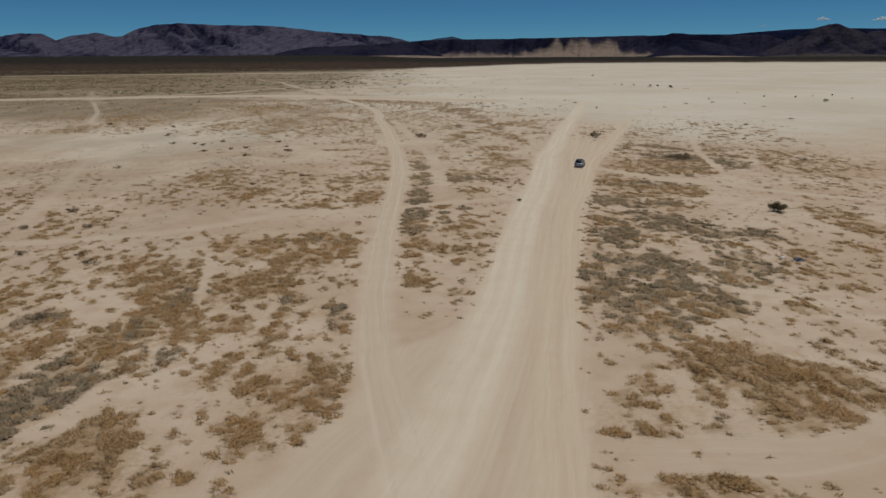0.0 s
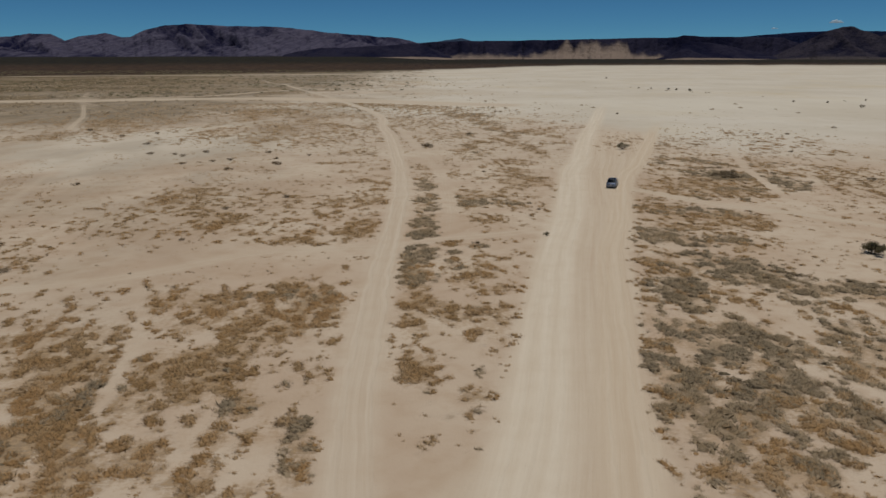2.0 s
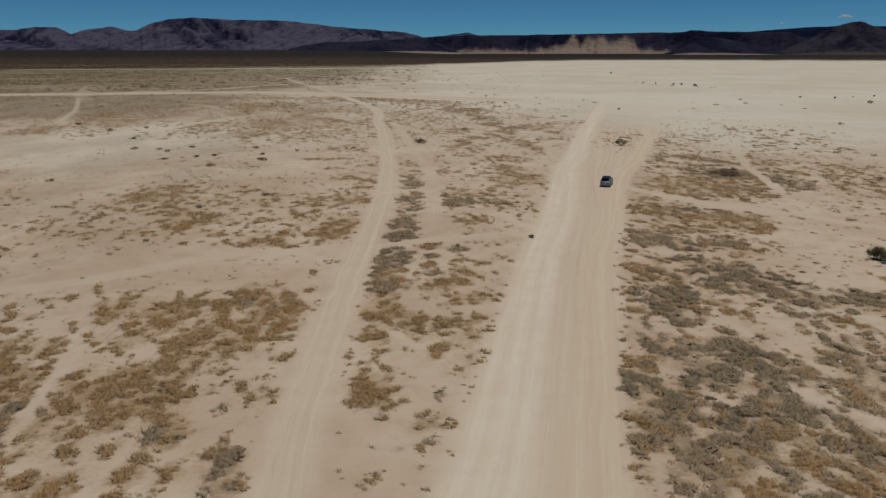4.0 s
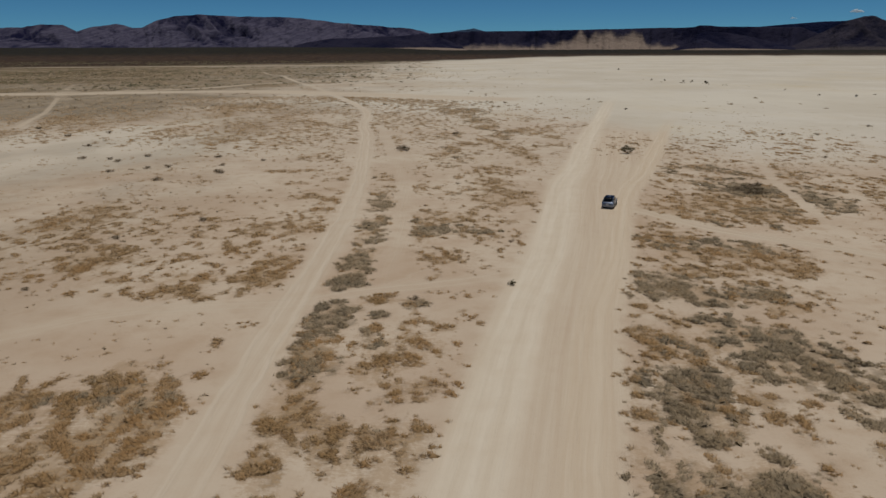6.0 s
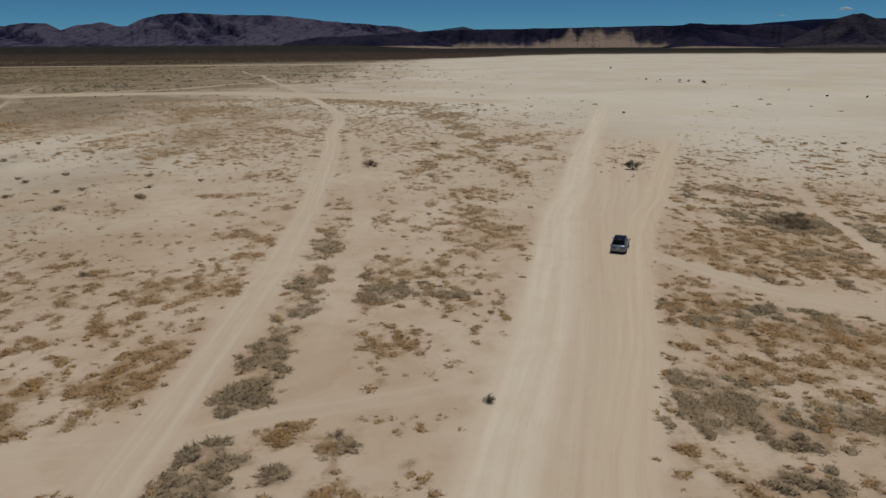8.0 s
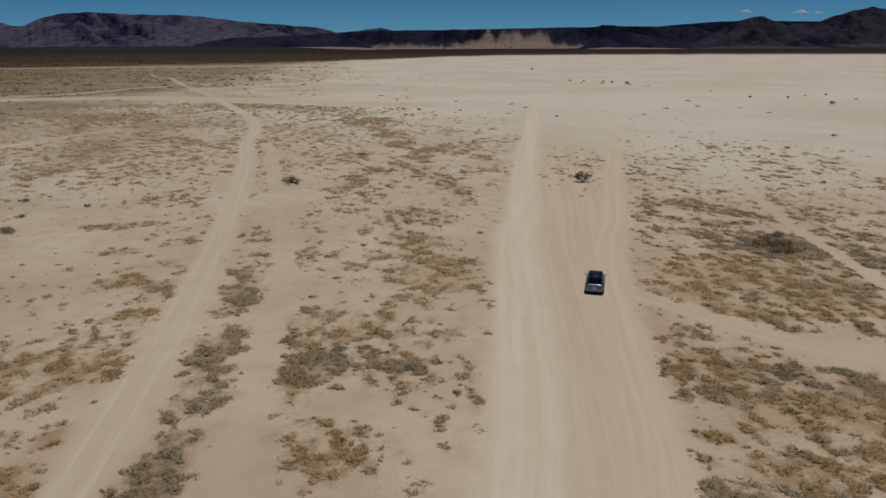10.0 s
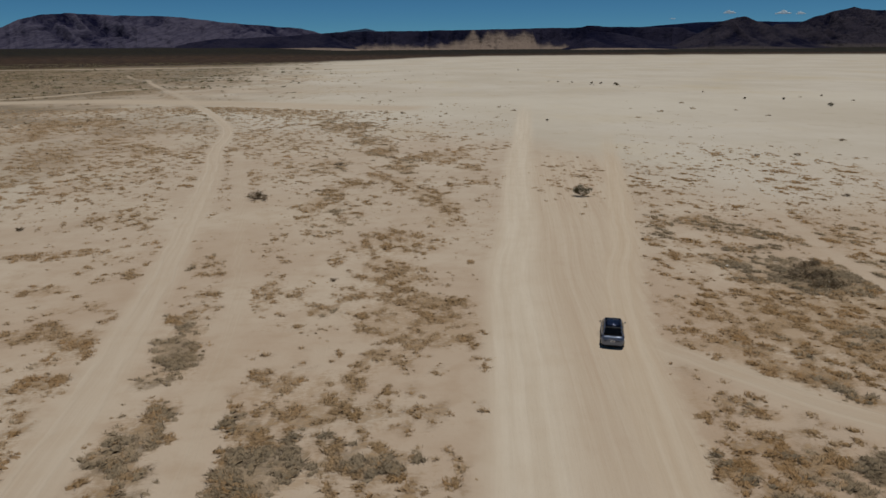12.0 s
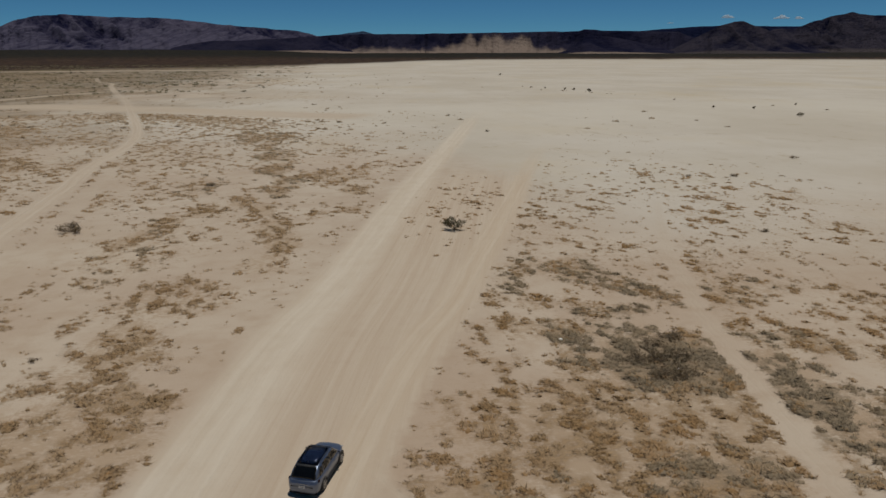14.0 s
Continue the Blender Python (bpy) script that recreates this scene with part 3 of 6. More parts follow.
patch(61.0, 103.9, 3.3, 7.7, 0.85, 'dry')
patch(30.4, 104.0, 0.7, 0.8, 0.60, 'mixed')
patch(-3.0, 104.3, 0.8, 1.5, 0.70, 'mixed')
patch(25.9, 104.3, 2.7, 3.7, 0.70, 'dry')
patch(31.9, 104.4, 2.3, 4.5, 0.90, 'grey')
patch(32.4, 104.5, 0.9, 1.6, 0.90, 'grey')
patch(-2.3, 104.6, 0.5, 1.1, 0.60, 'dry')
patch(-0.4, 104.7, 0.6, 1.5, 0.50, 'dry')
patch(3.7, 104.8, 0.8, 1.1, 0.50, 'dry')
patch(0.2, 105.1, 0.8, 1.5, 0.80, 'mixed')
patch(-13.3, 105.1, 1.2, 1.7, 0.35, 'dry')
patch(25.5, 105.3, 2.2, 1.2, 0.40, 'dry')
patch(34.6, 106.0, 1.9, 1.2, 0.90, 'grey')
patch(-5.4, 106.1, 0.8, 1.2, 0.70, 'dry')
patch(7.4, 106.4, 0.6, 1.1, 0.30, 'dry')
patch(29.8, 107.0, 1.5, 1.0, 0.40, 'dry')
patch(-11.4, 107.2, 1.0, 0.9, 0.25, 'dry')
patch(-58.2, 107.3, 5.3, 8.9, 0.45, 'dry')
patch(-17.2, 107.4, 2.0, 1.4, 0.25, 'dry')
patch(7.4, 108.9, 0.6, 0.9, 0.40, 'dry')
patch(31.9, 109.1, 0.8, 1.3, 1.00, 'grey')
patch(-4.0, 109.2, 1.4, 2.7, 1.00, 'grey')
patch(-4.4, 109.3, 1.8, 5.3, 0.90, 'grey')
patch(27.3, 109.5, 1.2, 2.3, 0.70, 'dry')
patch(30.1, 109.5, 1.2, 1.5, 1.00, 'grey')
patch(-6.4, 109.5, 0.8, 1.9, 0.80, 'dry')
patch(33.3, 109.6, 0.6, 0.8, 0.50, 'grey')
patch(3.8, 109.7, 1.0, 1.4, 0.70, 'dry')
patch(0.2, 110.3, 0.5, 0.8, 0.90, 'grey')
patch(-4.0, 112.9, 0.8, 1.9, 0.90, 'grey')
patch(26.4, 113.2, 1.7, 2.6, 0.60, 'dry')
patch(38.9, 113.5, 1.7, 2.1, 0.90, 'dry')
patch(-1.6, 113.5, 0.5, 1.5, 0.60, 'dry')
patch(3.5, 113.6, 0.9, 1.0, 0.80, 'mixed')
patch(35.9, 114.4, 0.9, 1.2, 0.60, 'dry')
patch(-0.0, 114.6, 1.4, 1.1, 0.80, 'dry')
patch(-17.6, 115.2, 0.9, 1.0, 0.50, 'dry')
patch(33.7, 115.4, 1.1, 2.1, 0.80, 'grey')
patch(9.5, 115.9, 1.1, 1.3, 0.25, 'dry')
patch(32.2, 115.9, 1.8, 2.6, 1.00, 'grey')
patch(38.9, 116.0, 1.3, 1.7, 0.90, 'grey')
patch(-22.6, 116.3, 1.9, 2.3, 0.70, 'dry')
patch(37.8, 116.5, 4.5, 4.0, 0.50, 'dry')
patch(-20.5, 116.9, 1.9, 1.8, 0.80, 'dry')
patch(-15.2, 117.0, 1.4, 1.0, 0.40, 'dry')
patch(36.7, 117.1, 1.4, 1.5, 0.90, 'grey')
patch(-28.5, 117.3, 2.4, 1.1, 0.30, 'dry')
patch(30.5, 117.5, 1.9, 2.0, 1.00, 'grey')
patch(42.1, 117.8, 0.9, 2.0, 0.70, 'dry')
patch(-4.5, 118.5, 1.0, 1.3, 0.90, 'grey')
patch(25.3, 118.8, 2.4, 3.8, 0.35, 'dry')
patch(-14.9, 118.9, 1.5, 1.3, 0.50, 'dry')
patch(29.5, 118.9, 3.1, 3.4, 0.90, 'grey')
patch(28.8, 119.3, 2.4, 1.8, 1.00, 'grey')
patch(-28.9, 120.5, 2.0, 1.2, 0.50, 'dry')
patch(-21.3, 120.7, 2.0, 2.0, 0.80, 'dry')
patch(-11.6, 121.0, 2.0, 2.8, 0.95, 'dry')
patch(-4.0, 121.1, 1.5, 2.4, 1.00, 'grey')
patch(-14.7, 121.8, 1.1, 3.3, 0.80, 'dry')
patch(-18.8, 122.1, 1.0, 0.9, 0.50, 'dry')
patch(-0.7, 122.5, 1.0, 1.1, 0.50, 'dry')
patch(29.9, 122.8, 1.0, 0.9, 0.80, 'grey')
patch(-14.9, 123.1, 1.3, 3.8, 0.70, 'dry')
patch(-12.9, 123.1, 3.4, 3.0, 1.00, 'dry')
patch(36.9, 124.1, 2.6, 2.3, 0.70, 'dry')
patch(10.2, 124.9, 2.1, 1.5, 0.30, 'dry')
patch(32.3, 125.4, 2.1, 2.3, 0.70, 'dry')
patch(8.6, 125.6, 1.3, 1.5, 0.50, 'dry')
patch(43.8, 125.7, 3.1, 3.0, 0.90, 'dry')
patch(-13.2, 126.1, 2.2, 4.0, 0.95, 'dry')
patch(-27.8, 126.4, 1.7, 2.5, 0.60, 'dry')
patch(-35.6, 127.2, 3.4, 3.8, 0.90, 'dry')
patch(-17.4, 127.2, 1.6, 1.5, 0.50, 'dry')
patch(-4.2, 127.8, 1.6, 3.6, 1.00, 'grey')
patch(-25.8, 128.1, 1.4, 1.8, 0.50, 'dry')
patch(-23.0, 128.1, 1.4, 1.4, 0.60, 'dry')
patch(13.0, 128.1, 1.1, 2.9, 0.35, 'dry')
patch(28.4, 128.6, 2.2, 4.2, 0.40, 'dry')
patch(5.2, 129.6, 2.8, 2.5, 0.60, 'dry')
patch(43.4, 130.4, 3.9, 3.7, 0.90, 'dry')
patch(-34.2, 130.6, 3.0, 4.1, 0.70, 'dry')
patch(35.9, 131.1, 4.0, 3.3, 0.80, 'dry')
patch(-3.0, 131.1, 1.0, 1.8, 0.70, 'grey')
patch(-19.7, 131.7, 1.2, 1.9, 0.70, 'dry')
patch(-19.7, 132.2, 2.2, 3.0, 0.70, 'dry')
patch(-23.5, 133.5, 1.8, 1.6, 0.50, 'dry')
patch(32.7, 133.6, 1.8, 1.6, 0.70, 'grey')
patch(43.8, 133.8, 2.3, 2.0, 0.80, 'grey')
patch(-17.7, 134.6, 1.5, 1.6, 0.50, 'dry')
patch(38.7, 135.6, 3.6, 2.5, 0.60, 'grey')
patch(38.5, 136.2, 0.8, 1.3, 0.80, 'grey')
patch(32.9, 136.3, 0.8, 0.7, 0.80, 'dry')
patch(1.7, 137.0, 1.9, 2.5, 0.60, 'dry')
patch(35.7, 137.1, 1.1, 1.6, 0.90, 'grey')
patch(30.3, 137.2, 1.3, 1.5, 0.80, 'mixed')
patch(34.0, 137.6, 2.5, 3.9, 0.70, 'dry')
patch(-10.4, 137.7, 1.0, 1.1, 0.40, 'dry')
patch(33.8, 137.9, 0.4, 0.6, 0.80, 'dry')
patch(-4.4, 137.9, 1.6, 3.2, 0.80, 'grey')
patch(38.1, 137.9, 1.3, 1.3, 0.70, 'dry')
patch(30.2, 138.3, 0.7, 0.6, 0.70, 'dry')
patch(-43.3, 138.4, 2.6, 5.1, 0.70, 'dry')
patch(11.3, 139.1, 1.9, 1.1, 0.50, 'dry')
patch(11.1, 139.2, 2.6, 2.2, 0.60, 'dry')
patch(36.5, 139.3, 1.7, 0.8, 0.50, 'dry')
patch(2.9, 139.6, 1.9, 0.8, 1.00, 'grey')
patch(39.2, 139.6, 1.4, 0.4, 0.50, 'dry')
patch(-4.2, 140.1, 0.9, 0.5, 0.90, 'mixed')
patch(10.4, 140.3, 1.0, 1.1, 0.70, 'mixed')
patch(-19.7, 140.5, 3.6, 2.5, 0.60, 'dry')
patch(8.4, 141.1, 0.7, 1.5, 0.60, 'mixed')
patch(3.6, 141.2, 1.5, 2.0, 1.10, 'grey')
patch(9.7, 141.2, 1.0, 0.8, 0.90, 'grey')
patch(11.7, 141.3, 1.3, 1.2, 0.60, 'grey')
patch(-2.7, 141.3, 0.4, 0.7, 0.80, 'grey')
patch(35.9, 141.4, 2.5, 0.6, 0.40, 'dry')
patch(6.1, 141.4, 1.2, 1.5, 0.80, 'grey')
patch(1.0, 141.5, 1.0, 2.1, 0.90, 'mixed')
patch(2.2, 141.9, 1.2, 1.8, 1.10, 'grey')
patch(-20.2, 142.0, 1.3, 2.0, 0.40, 'dry')
patch(-15.5, 142.2, 1.3, 3.6, 0.70, 'dry')
patch(13.8, 142.2, 1.0, 1.6, 0.35, 'dry')
patch(0.0, 143.0, 0.3, 0.5, 0.80, 'dry')
patch(-4.6, 143.0, 0.7, 1.2, 1.00, 'grey')
patch(-13.8, 143.4, 2.0, 3.7, 0.70, 'dry')
patch(32.5, 143.6, 0.9, 1.2, 0.50, 'dry')
patch(7.7, 143.6, 1.2, 1.2, 0.70, 'mixed')
patch(1.5, 143.7, 2.4, 3.4, 0.80, 'grey')
patch(1.5, 143.7, 1.0, 0.7, 0.80, 'dry')
patch(36.6, 143.8, 0.8, 0.8, 0.90, 'dry')
patch(32.3, 144.0, 0.4, 0.5, 0.80, 'mixed')
patch(4.6, 144.0, 0.9, 0.8, 0.50, 'mixed')
patch(36.0, 144.2, 0.6, 0.5, 0.80, 'mixed')
patch(45.2, 144.3, 1.3, 0.7, 0.60, 'dry')
patch(-4.5, 144.5, 0.8, 1.0, 1.00, 'grey')
patch(-3.5, 144.7, 0.7, 0.6, 0.80, 'grey')
patch(51.1, 144.7, 0.6, 1.6, 0.90, 'grey')
patch(3.8, 144.8, 0.7, 1.0, 0.70, 'dry')
patch(-15.3, 144.8, 4.4, 3.7, 0.80, 'dry')
patch(13.4, 145.0, 2.2, 1.8, 0.30, 'dry')
patch(43.9, 145.0, 0.7, 0.8, 0.90, 'grey')
patch(-6.1, 145.1, 0.5, 1.8, 0.90, 'mixed')
patch(47.7, 145.1, 1.3, 0.9, 0.40, 'dry')
patch(11.9, 145.1, 0.9, 0.7, 0.50, 'dry')
patch(32.7, 145.5, 1.3, 1.2, 0.60, 'dry')
patch(-20.0, 145.7, 2.8, 2.7, 0.50, 'dry')
patch(3.1, 145.9, 1.1, 1.4, 0.80, 'mixed')
patch(35.4, 145.9, 1.2, 0.7, 0.50, 'dry')
patch(5.8, 145.9, 0.9, 1.4, 0.50, 'mixed')
patch(-11.5, 146.0, 0.5, 0.6, 0.60, 'dry')
patch(-4.3, 146.0, 2.1, 3.6, 0.70, 'mixed')
patch(34.6, 146.1, 1.0, 1.1, 0.40, 'dry')
patch(8.6, 146.4, 3.5, 5.1, 0.50, 'dry')
patch(0.9, 146.5, 0.5, 1.5, 0.70, 'dry')
patch(49.8, 146.6, 1.4, 0.8, 0.60, 'dry')
patch(33.5, 146.8, 1.5, 1.2, 0.45, 'dry')
patch(-4.3, 146.8, 1.0, 0.8, 0.90, 'mixed')
patch(41.8, 146.9, 1.0, 0.7, 0.70, 'dry')
patch(-5.5, 147.0, 0.7, 1.1, 0.80, 'dry')
patch(7.2, 147.2, 0.9, 0.8, 0.60, 'dry')
patch(48.5, 147.4, 1.4, 1.0, 0.70, 'dry')
patch(-3.0, 147.4, 0.3, 0.8, 0.70, 'mixed')
patch(-12.8, 147.5, 0.4, 0.8, 0.60, 'dry')
patch(44.8, 147.8, 1.2, 1.0, 0.80, 'grey')
patch(6.0, 148.1, 0.6, 1.1, 0.80, 'dry')
patch(11.7, 148.1, 1.2, 1.0, 0.60, 'dry')
patch(-34.7, 148.2, 2.9, 4.5, 0.60, 'dry')
patch(51.7, 148.3, 1.4, 1.3, 0.90, 'dry')
patch(-27.5, 148.3, 2.9, 2.4, 0.40, 'dry')
patch(-47.4, 148.6, 4.4, 9.5, 0.80, 'dry')
patch(43.7, 148.6, 1.4, 1.4, 0.80, 'dry')
patch(7.7, 148.7, 1.0, 1.4, 0.90, 'dry')
patch(42.0, 148.8, 1.4, 1.2, 0.80, 'dry')
patch(3.6, 148.8, 2.9, 4.0, 0.70, 'dry')
patch(-11.6, 148.8, 0.6, 0.8, 0.60, 'dry')
patch(50.4, 149.1, 1.4, 1.4, 0.90, 'dry')
patch(-4.5, 149.4, 0.6, 0.6, 0.70, 'mixed')
patch(40.2, 149.7, 1.4, 1.2, 0.90, 'dry')
patch(-13.5, 149.8, 0.9, 1.2, 0.70, 'dry')
patch(48.7, 150.7, 1.1, 0.9, 0.70, 'mixed')
patch(42.5, 150.7, 1.5, 1.3, 0.80, 'dry')
patch(48.0, 150.8, 0.9, 0.8, 0.60, 'dry')
patch(-2.7, 150.8, 0.5, 0.4, 0.60, 'dry')
patch(-45.8, 150.9, 3.0, 4.9, 0.70, 'dry')
patch(45.8, 151.0, 1.8, 1.2, 0.80, 'mixed')
patch(53.8, 151.2, 1.1, 1.3, 0.80, 'dry')
patch(-15.1, 151.2, 2.2, 2.9, 0.50, 'dry')
patch(-14.6, 152.3, 0.6, 0.5, 0.40, 'dry')
patch(53.1, 152.5, 1.9, 1.6, 0.90, 'dry')
patch(39.5, 152.5, 1.9, 1.4, 0.90, 'dry')
patch(7.3, 152.6, 0.5, 1.1, 0.80, 'dry')
patch(1.2, 152.7, 0.4, 0.4, 0.90, 'mixed')
patch(4.4, 153.0, 1.0, 1.3, 0.80, 'dry')
patch(42.0, 153.0, 1.5, 1.4, 0.80, 'dry')
patch(14.1, 153.2, 1.5, 2.4, 0.30, 'dry')
patch(9.8, 153.2, 0.9, 1.7, 0.80, 'dry')
patch(61.2, 153.4, 1.6, 1.3, 0.60, 'mixed')
patch(51.2, 153.5, 1.6, 1.3, 0.80, 'mixed')
patch(3.1, 154.1, 0.5, 1.0, 0.60, 'dry')
patch(-12.3, 154.2, 1.0, 1.4, 0.80, 'dry')
patch(-5.8, 154.3, 0.7, 1.0, 0.90, 'grey')
patch(54.1, 154.3, 3.3, 2.4, 0.90, 'mixed')
patch(-3.6, 154.4, 1.1, 0.7, 0.70, 'grey')
patch(56.6, 154.5, 1.0, 1.2, 0.80, 'grey')
patch(58.6, 154.9, 1.7, 1.6, 0.70, 'dry')
patch(53.4, 154.9, 2.0, 1.7, 0.90, 'grey')
patch(-14.5, 154.9, 0.8, 1.1, 0.70, 'dry')
patch(38.7, 155.0, 2.4, 1.3, 0.90, 'dry')
patch(41.6, 155.0, 1.6, 1.4, 1.00, 'mixed')
patch(5.0, 155.6, 0.3, 0.5, 1.00, 'mixed')
patch(59.0, 156.0, 1.0, 0.9, 0.60, 'dry')
patch(-12.3, 156.0, 0.4, 0.6, 0.70, 'dry')
patch(12.5, 156.4, 1.3, 1.5, 0.80, 'dry')
patch(-4.9, 156.6, 0.9, 0.9, 0.90, 'grey')
patch(65.4, 156.6, 1.1, 1.9, 1.00, 'grey')
patch(10.7, 156.6, 1.1, 0.9, 0.70, 'dry')
patch(51.2, 156.9, 1.7, 1.2, 0.70, 'dry')
patch(-16.7, 157.1, 0.9, 0.7, 0.40, 'dry')
patch(47.8, 157.4, 1.7, 1.8, 0.80, 'dry')
patch(38.0, 157.6, 1.4, 1.1, 0.60, 'dry')
patch(43.3, 157.9, 1.3, 1.2, 0.50, 'dry')
patch(-4.0, 158.1, 1.3, 2.0, 1.00, 'grey')
patch(40.8, 158.2, 1.3, 1.3, 0.70, 'dry')
patch(-14.9, 158.4, 0.5, 0.7, 0.90, 'mixed')
patch(14.2, 158.9, 2.0, 1.6, 0.60, 'dry')
patch(57.1, 159.2, 0.9, 1.4, 0.80, 'dry')
patch(65.1, 159.5, 1.5, 2.1, 1.00, 'grey')
patch(51.9, 159.9, 1.5, 2.8, 0.95, 'dry')
patch(-5.5, 159.9, 1.2, 2.4, 1.00, 'grey')
patch(-13.4, 160.3, 1.4, 1.5, 0.60, 'dry')
patch(-2.9, 160.4, 0.5, 0.5, 0.80, 'dry')
patch(46.2, 160.5, 1.5, 2.1, 0.80, 'dry')
patch(11.8, 161.2, 1.9, 1.0, 0.60, 'dry')
patch(48.9, 161.3, 1.8, 2.3, 0.90, 'dry')
patch(39.6, 161.3, 1.5, 2.1, 0.80, 'dry')
patch(56.5, 161.4, 2.3, 3.3, 0.80, 'dry')
patch(56.2, 161.4, 1.6, 1.8, 0.80, 'dry')
patch(61.1, 161.5, 1.2, 2.2, 0.60, 'dry')
patch(44.4, 161.8, 1.6, 2.0, 0.80, 'dry')
patch(15.9, 161.9, 4.2, 3.6, 0.85, 'dry')
patch(84.0, 162.0, 7.6, 19.3, 0.65, 'dry')
patch(42.2, 162.1, 1.3, 2.2, 0.80, 'dry')
patch(68.8, 162.2, 1.6, 2.4, 0.80, 'grey')
patch(61.8, 162.4, 0.9, 0.8, 0.70, 'mixed')
patch(5.2, 162.7, 0.7, 0.7, 0.40, 'dry')
patch(-14.3, 162.8, 1.7, 2.4, 0.80, 'dry')
patch(11.8, 163.0, 1.8, 2.7, 0.85, 'dry')
patch(51.8, 163.1, 1.9, 2.7, 0.95, 'dry')
patch(1.5, 163.2, 0.7, 0.8, 0.50, 'dry')
patch(-12.6, 163.2, 1.4, 2.0, 0.80, 'dry')
patch(-4.9, 163.4, 1.2, 1.9, 0.90, 'grey')
patch(14.9, 163.5, 2.0, 1.9, 0.70, 'dry')
patch(12.9, 163.7, 2.0, 1.6, 0.40, 'dry')
patch(65.4, 163.8, 1.4, 1.7, 1.00, 'grey')
patch(-3.9, 163.9, 0.9, 1.1, 0.70, 'grey')
patch(54.7, 163.9, 1.9, 1.9, 0.80, 'dry')
patch(42.0, 164.2, 0.9, 0.7, 0.50, 'dry')
patch(2.9, 164.3, 2.0, 1.4, 0.50, 'dry')
patch(65.9, 164.4, 1.7, 2.5, 1.00, 'grey')
patch(58.2, 164.7, 1.4, 1.4, 0.80, 'mixed')
patch(-17.9, 165.1, 2.2, 2.0, 0.80, 'dry')
patch(60.4, 165.7, 1.2, 1.4, 0.70, 'dry')
patch(-12.5, 165.7, 1.0, 1.5, 0.70, 'dry')
patch(50.1, 165.7, 1.7, 2.6, 0.90, 'dry')
patch(11.7, 166.5, 2.3, 2.2, 0.75, 'dry')
patch(10.9, 166.8, 1.3, 1.8, 0.60, 'dry')
patch(-6.0, 166.9, 1.4, 1.0, 0.80, 'mixed')
patch(39.5, 166.9, 1.5, 0.8, 0.40, 'dry')
patch(66.2, 167.0, 1.5, 2.2, 1.00, 'grey')
patch(13.1, 167.3, 1.6, 1.8, 0.80, 'dry')
patch(68.7, 167.4, 1.0, 1.9, 0.80, 'grey')
patch(6.2, 167.4, 1.2, 1.2, 0.90, 'mixed')
patch(17.4, 167.4, 2.8, 1.8, 0.85, 'dry')
patch(45.7, 167.4, 1.2, 0.8, 0.60, 'dry')
patch(-3.3, 167.7, 0.4, 0.8, 0.60, 'mixed')
patch(16.3, 167.7, 1.6, 3.1, 0.90, 'dry')
patch(42.3, 167.9, 0.6, 0.5, 0.50, 'dry')
patch(54.1, 168.5, 1.5, 2.0, 0.90, 'grey')
patch(57.0, 168.9, 1.8, 3.8, 1.15, 'grey')
patch(66.2, 169.3, 1.6, 2.4, 1.00, 'grey')
patch(50.3, 169.7, 1.3, 2.6, 0.80, 'dry')
patch(-5.0, 169.7, 1.1, 1.3, 0.80, 'mixed')
patch(66.0, 169.9, 1.6, 1.7, 1.00, 'grey')
patch(-12.6, 169.9, 0.6, 2.0, 0.60, 'dry')
patch(8.3, 170.2, 1.2, 2.0, 0.50, 'dry')
patch(44.2, 170.3, 0.7, 0.9, 0.70, 'dry')
patch(-18.7, 170.7, 1.1, 1.4, 0.70, 'dry')
patch(3.3, 171.0, 1.1, 3.0, 0.60, 'dry')
patch(7.7, 171.2, 0.8, 1.0, 0.50, 'dry')
patch(46.7, 171.5, 1.3, 1.2, 0.50, 'dry')
patch(10.8, 171.8, 2.5, 3.2, 0.60, 'dry')
patch(-15.5, 171.8, 1.1, 1.4, 0.70, 'dry')
patch(-4.4, 172.0, 0.6, 0.9, 0.60, 'mixed')
patch(54.8, 172.0, 1.6, 1.9, 1.00, 'grey')
patch(12.7, 172.2, 2.3, 2.1, 0.70, 'dry')
patch(57.9, 172.5, 1.9, 3.7, 1.15, 'grey')
patch(42.8, 172.7, 1.1, 1.5, 0.70, 'dry')
patch(71.8, 173.1, 2.0, 2.7, 0.90, 'mixed')
patch(63.8, 173.2, 0.4, 0.5, 0.80, 'grey')
patch(0.6, 173.3, 1.3, 4.9, 0.65, 'dry')
patch(68.7, 173.6, 2.4, 2.1, 0.70, 'grey')
patch(-5.3, 173.8, 1.4, 1.3, 0.90, 'mixed')
patch(-18.8, 173.9, 1.1, 1.1, 0.40, 'dry')
patch(61.0, 174.4, 1.1, 2.2, 0.80, 'mixed')
patch(15.8, 174.5, 2.4, 1.5, 0.50, 'dry')
patch(46.0, 175.4, 1.7, 1.3, 0.50, 'dry')
patch(50.7, 175.7, 1.1, 1.7, 0.90, 'grey')
patch(66.4, 176.9, 1.2, 1.2, 0.50, 'dry')
patch(-22.1, 176.9, 1.7, 1.6, 0.80, 'dry')
patch(54.5, 176.9, 1.4, 2.2, 0.90, 'grey')
patch(68.9, 177.6, 3.1, 2.3, 0.60, 'dry')
patch(78.6, 177.9, 3.2, 2.0, 0.50, 'dry')
patch(13.0, 177.9, 2.4, 3.8, 0.85, 'dry')
patch(-26.0, 178.3, 0.9, 1.3, 0.50, 'dry')
patch(50.6, 178.3, 1.7, 2.6, 0.90, 'mixed')
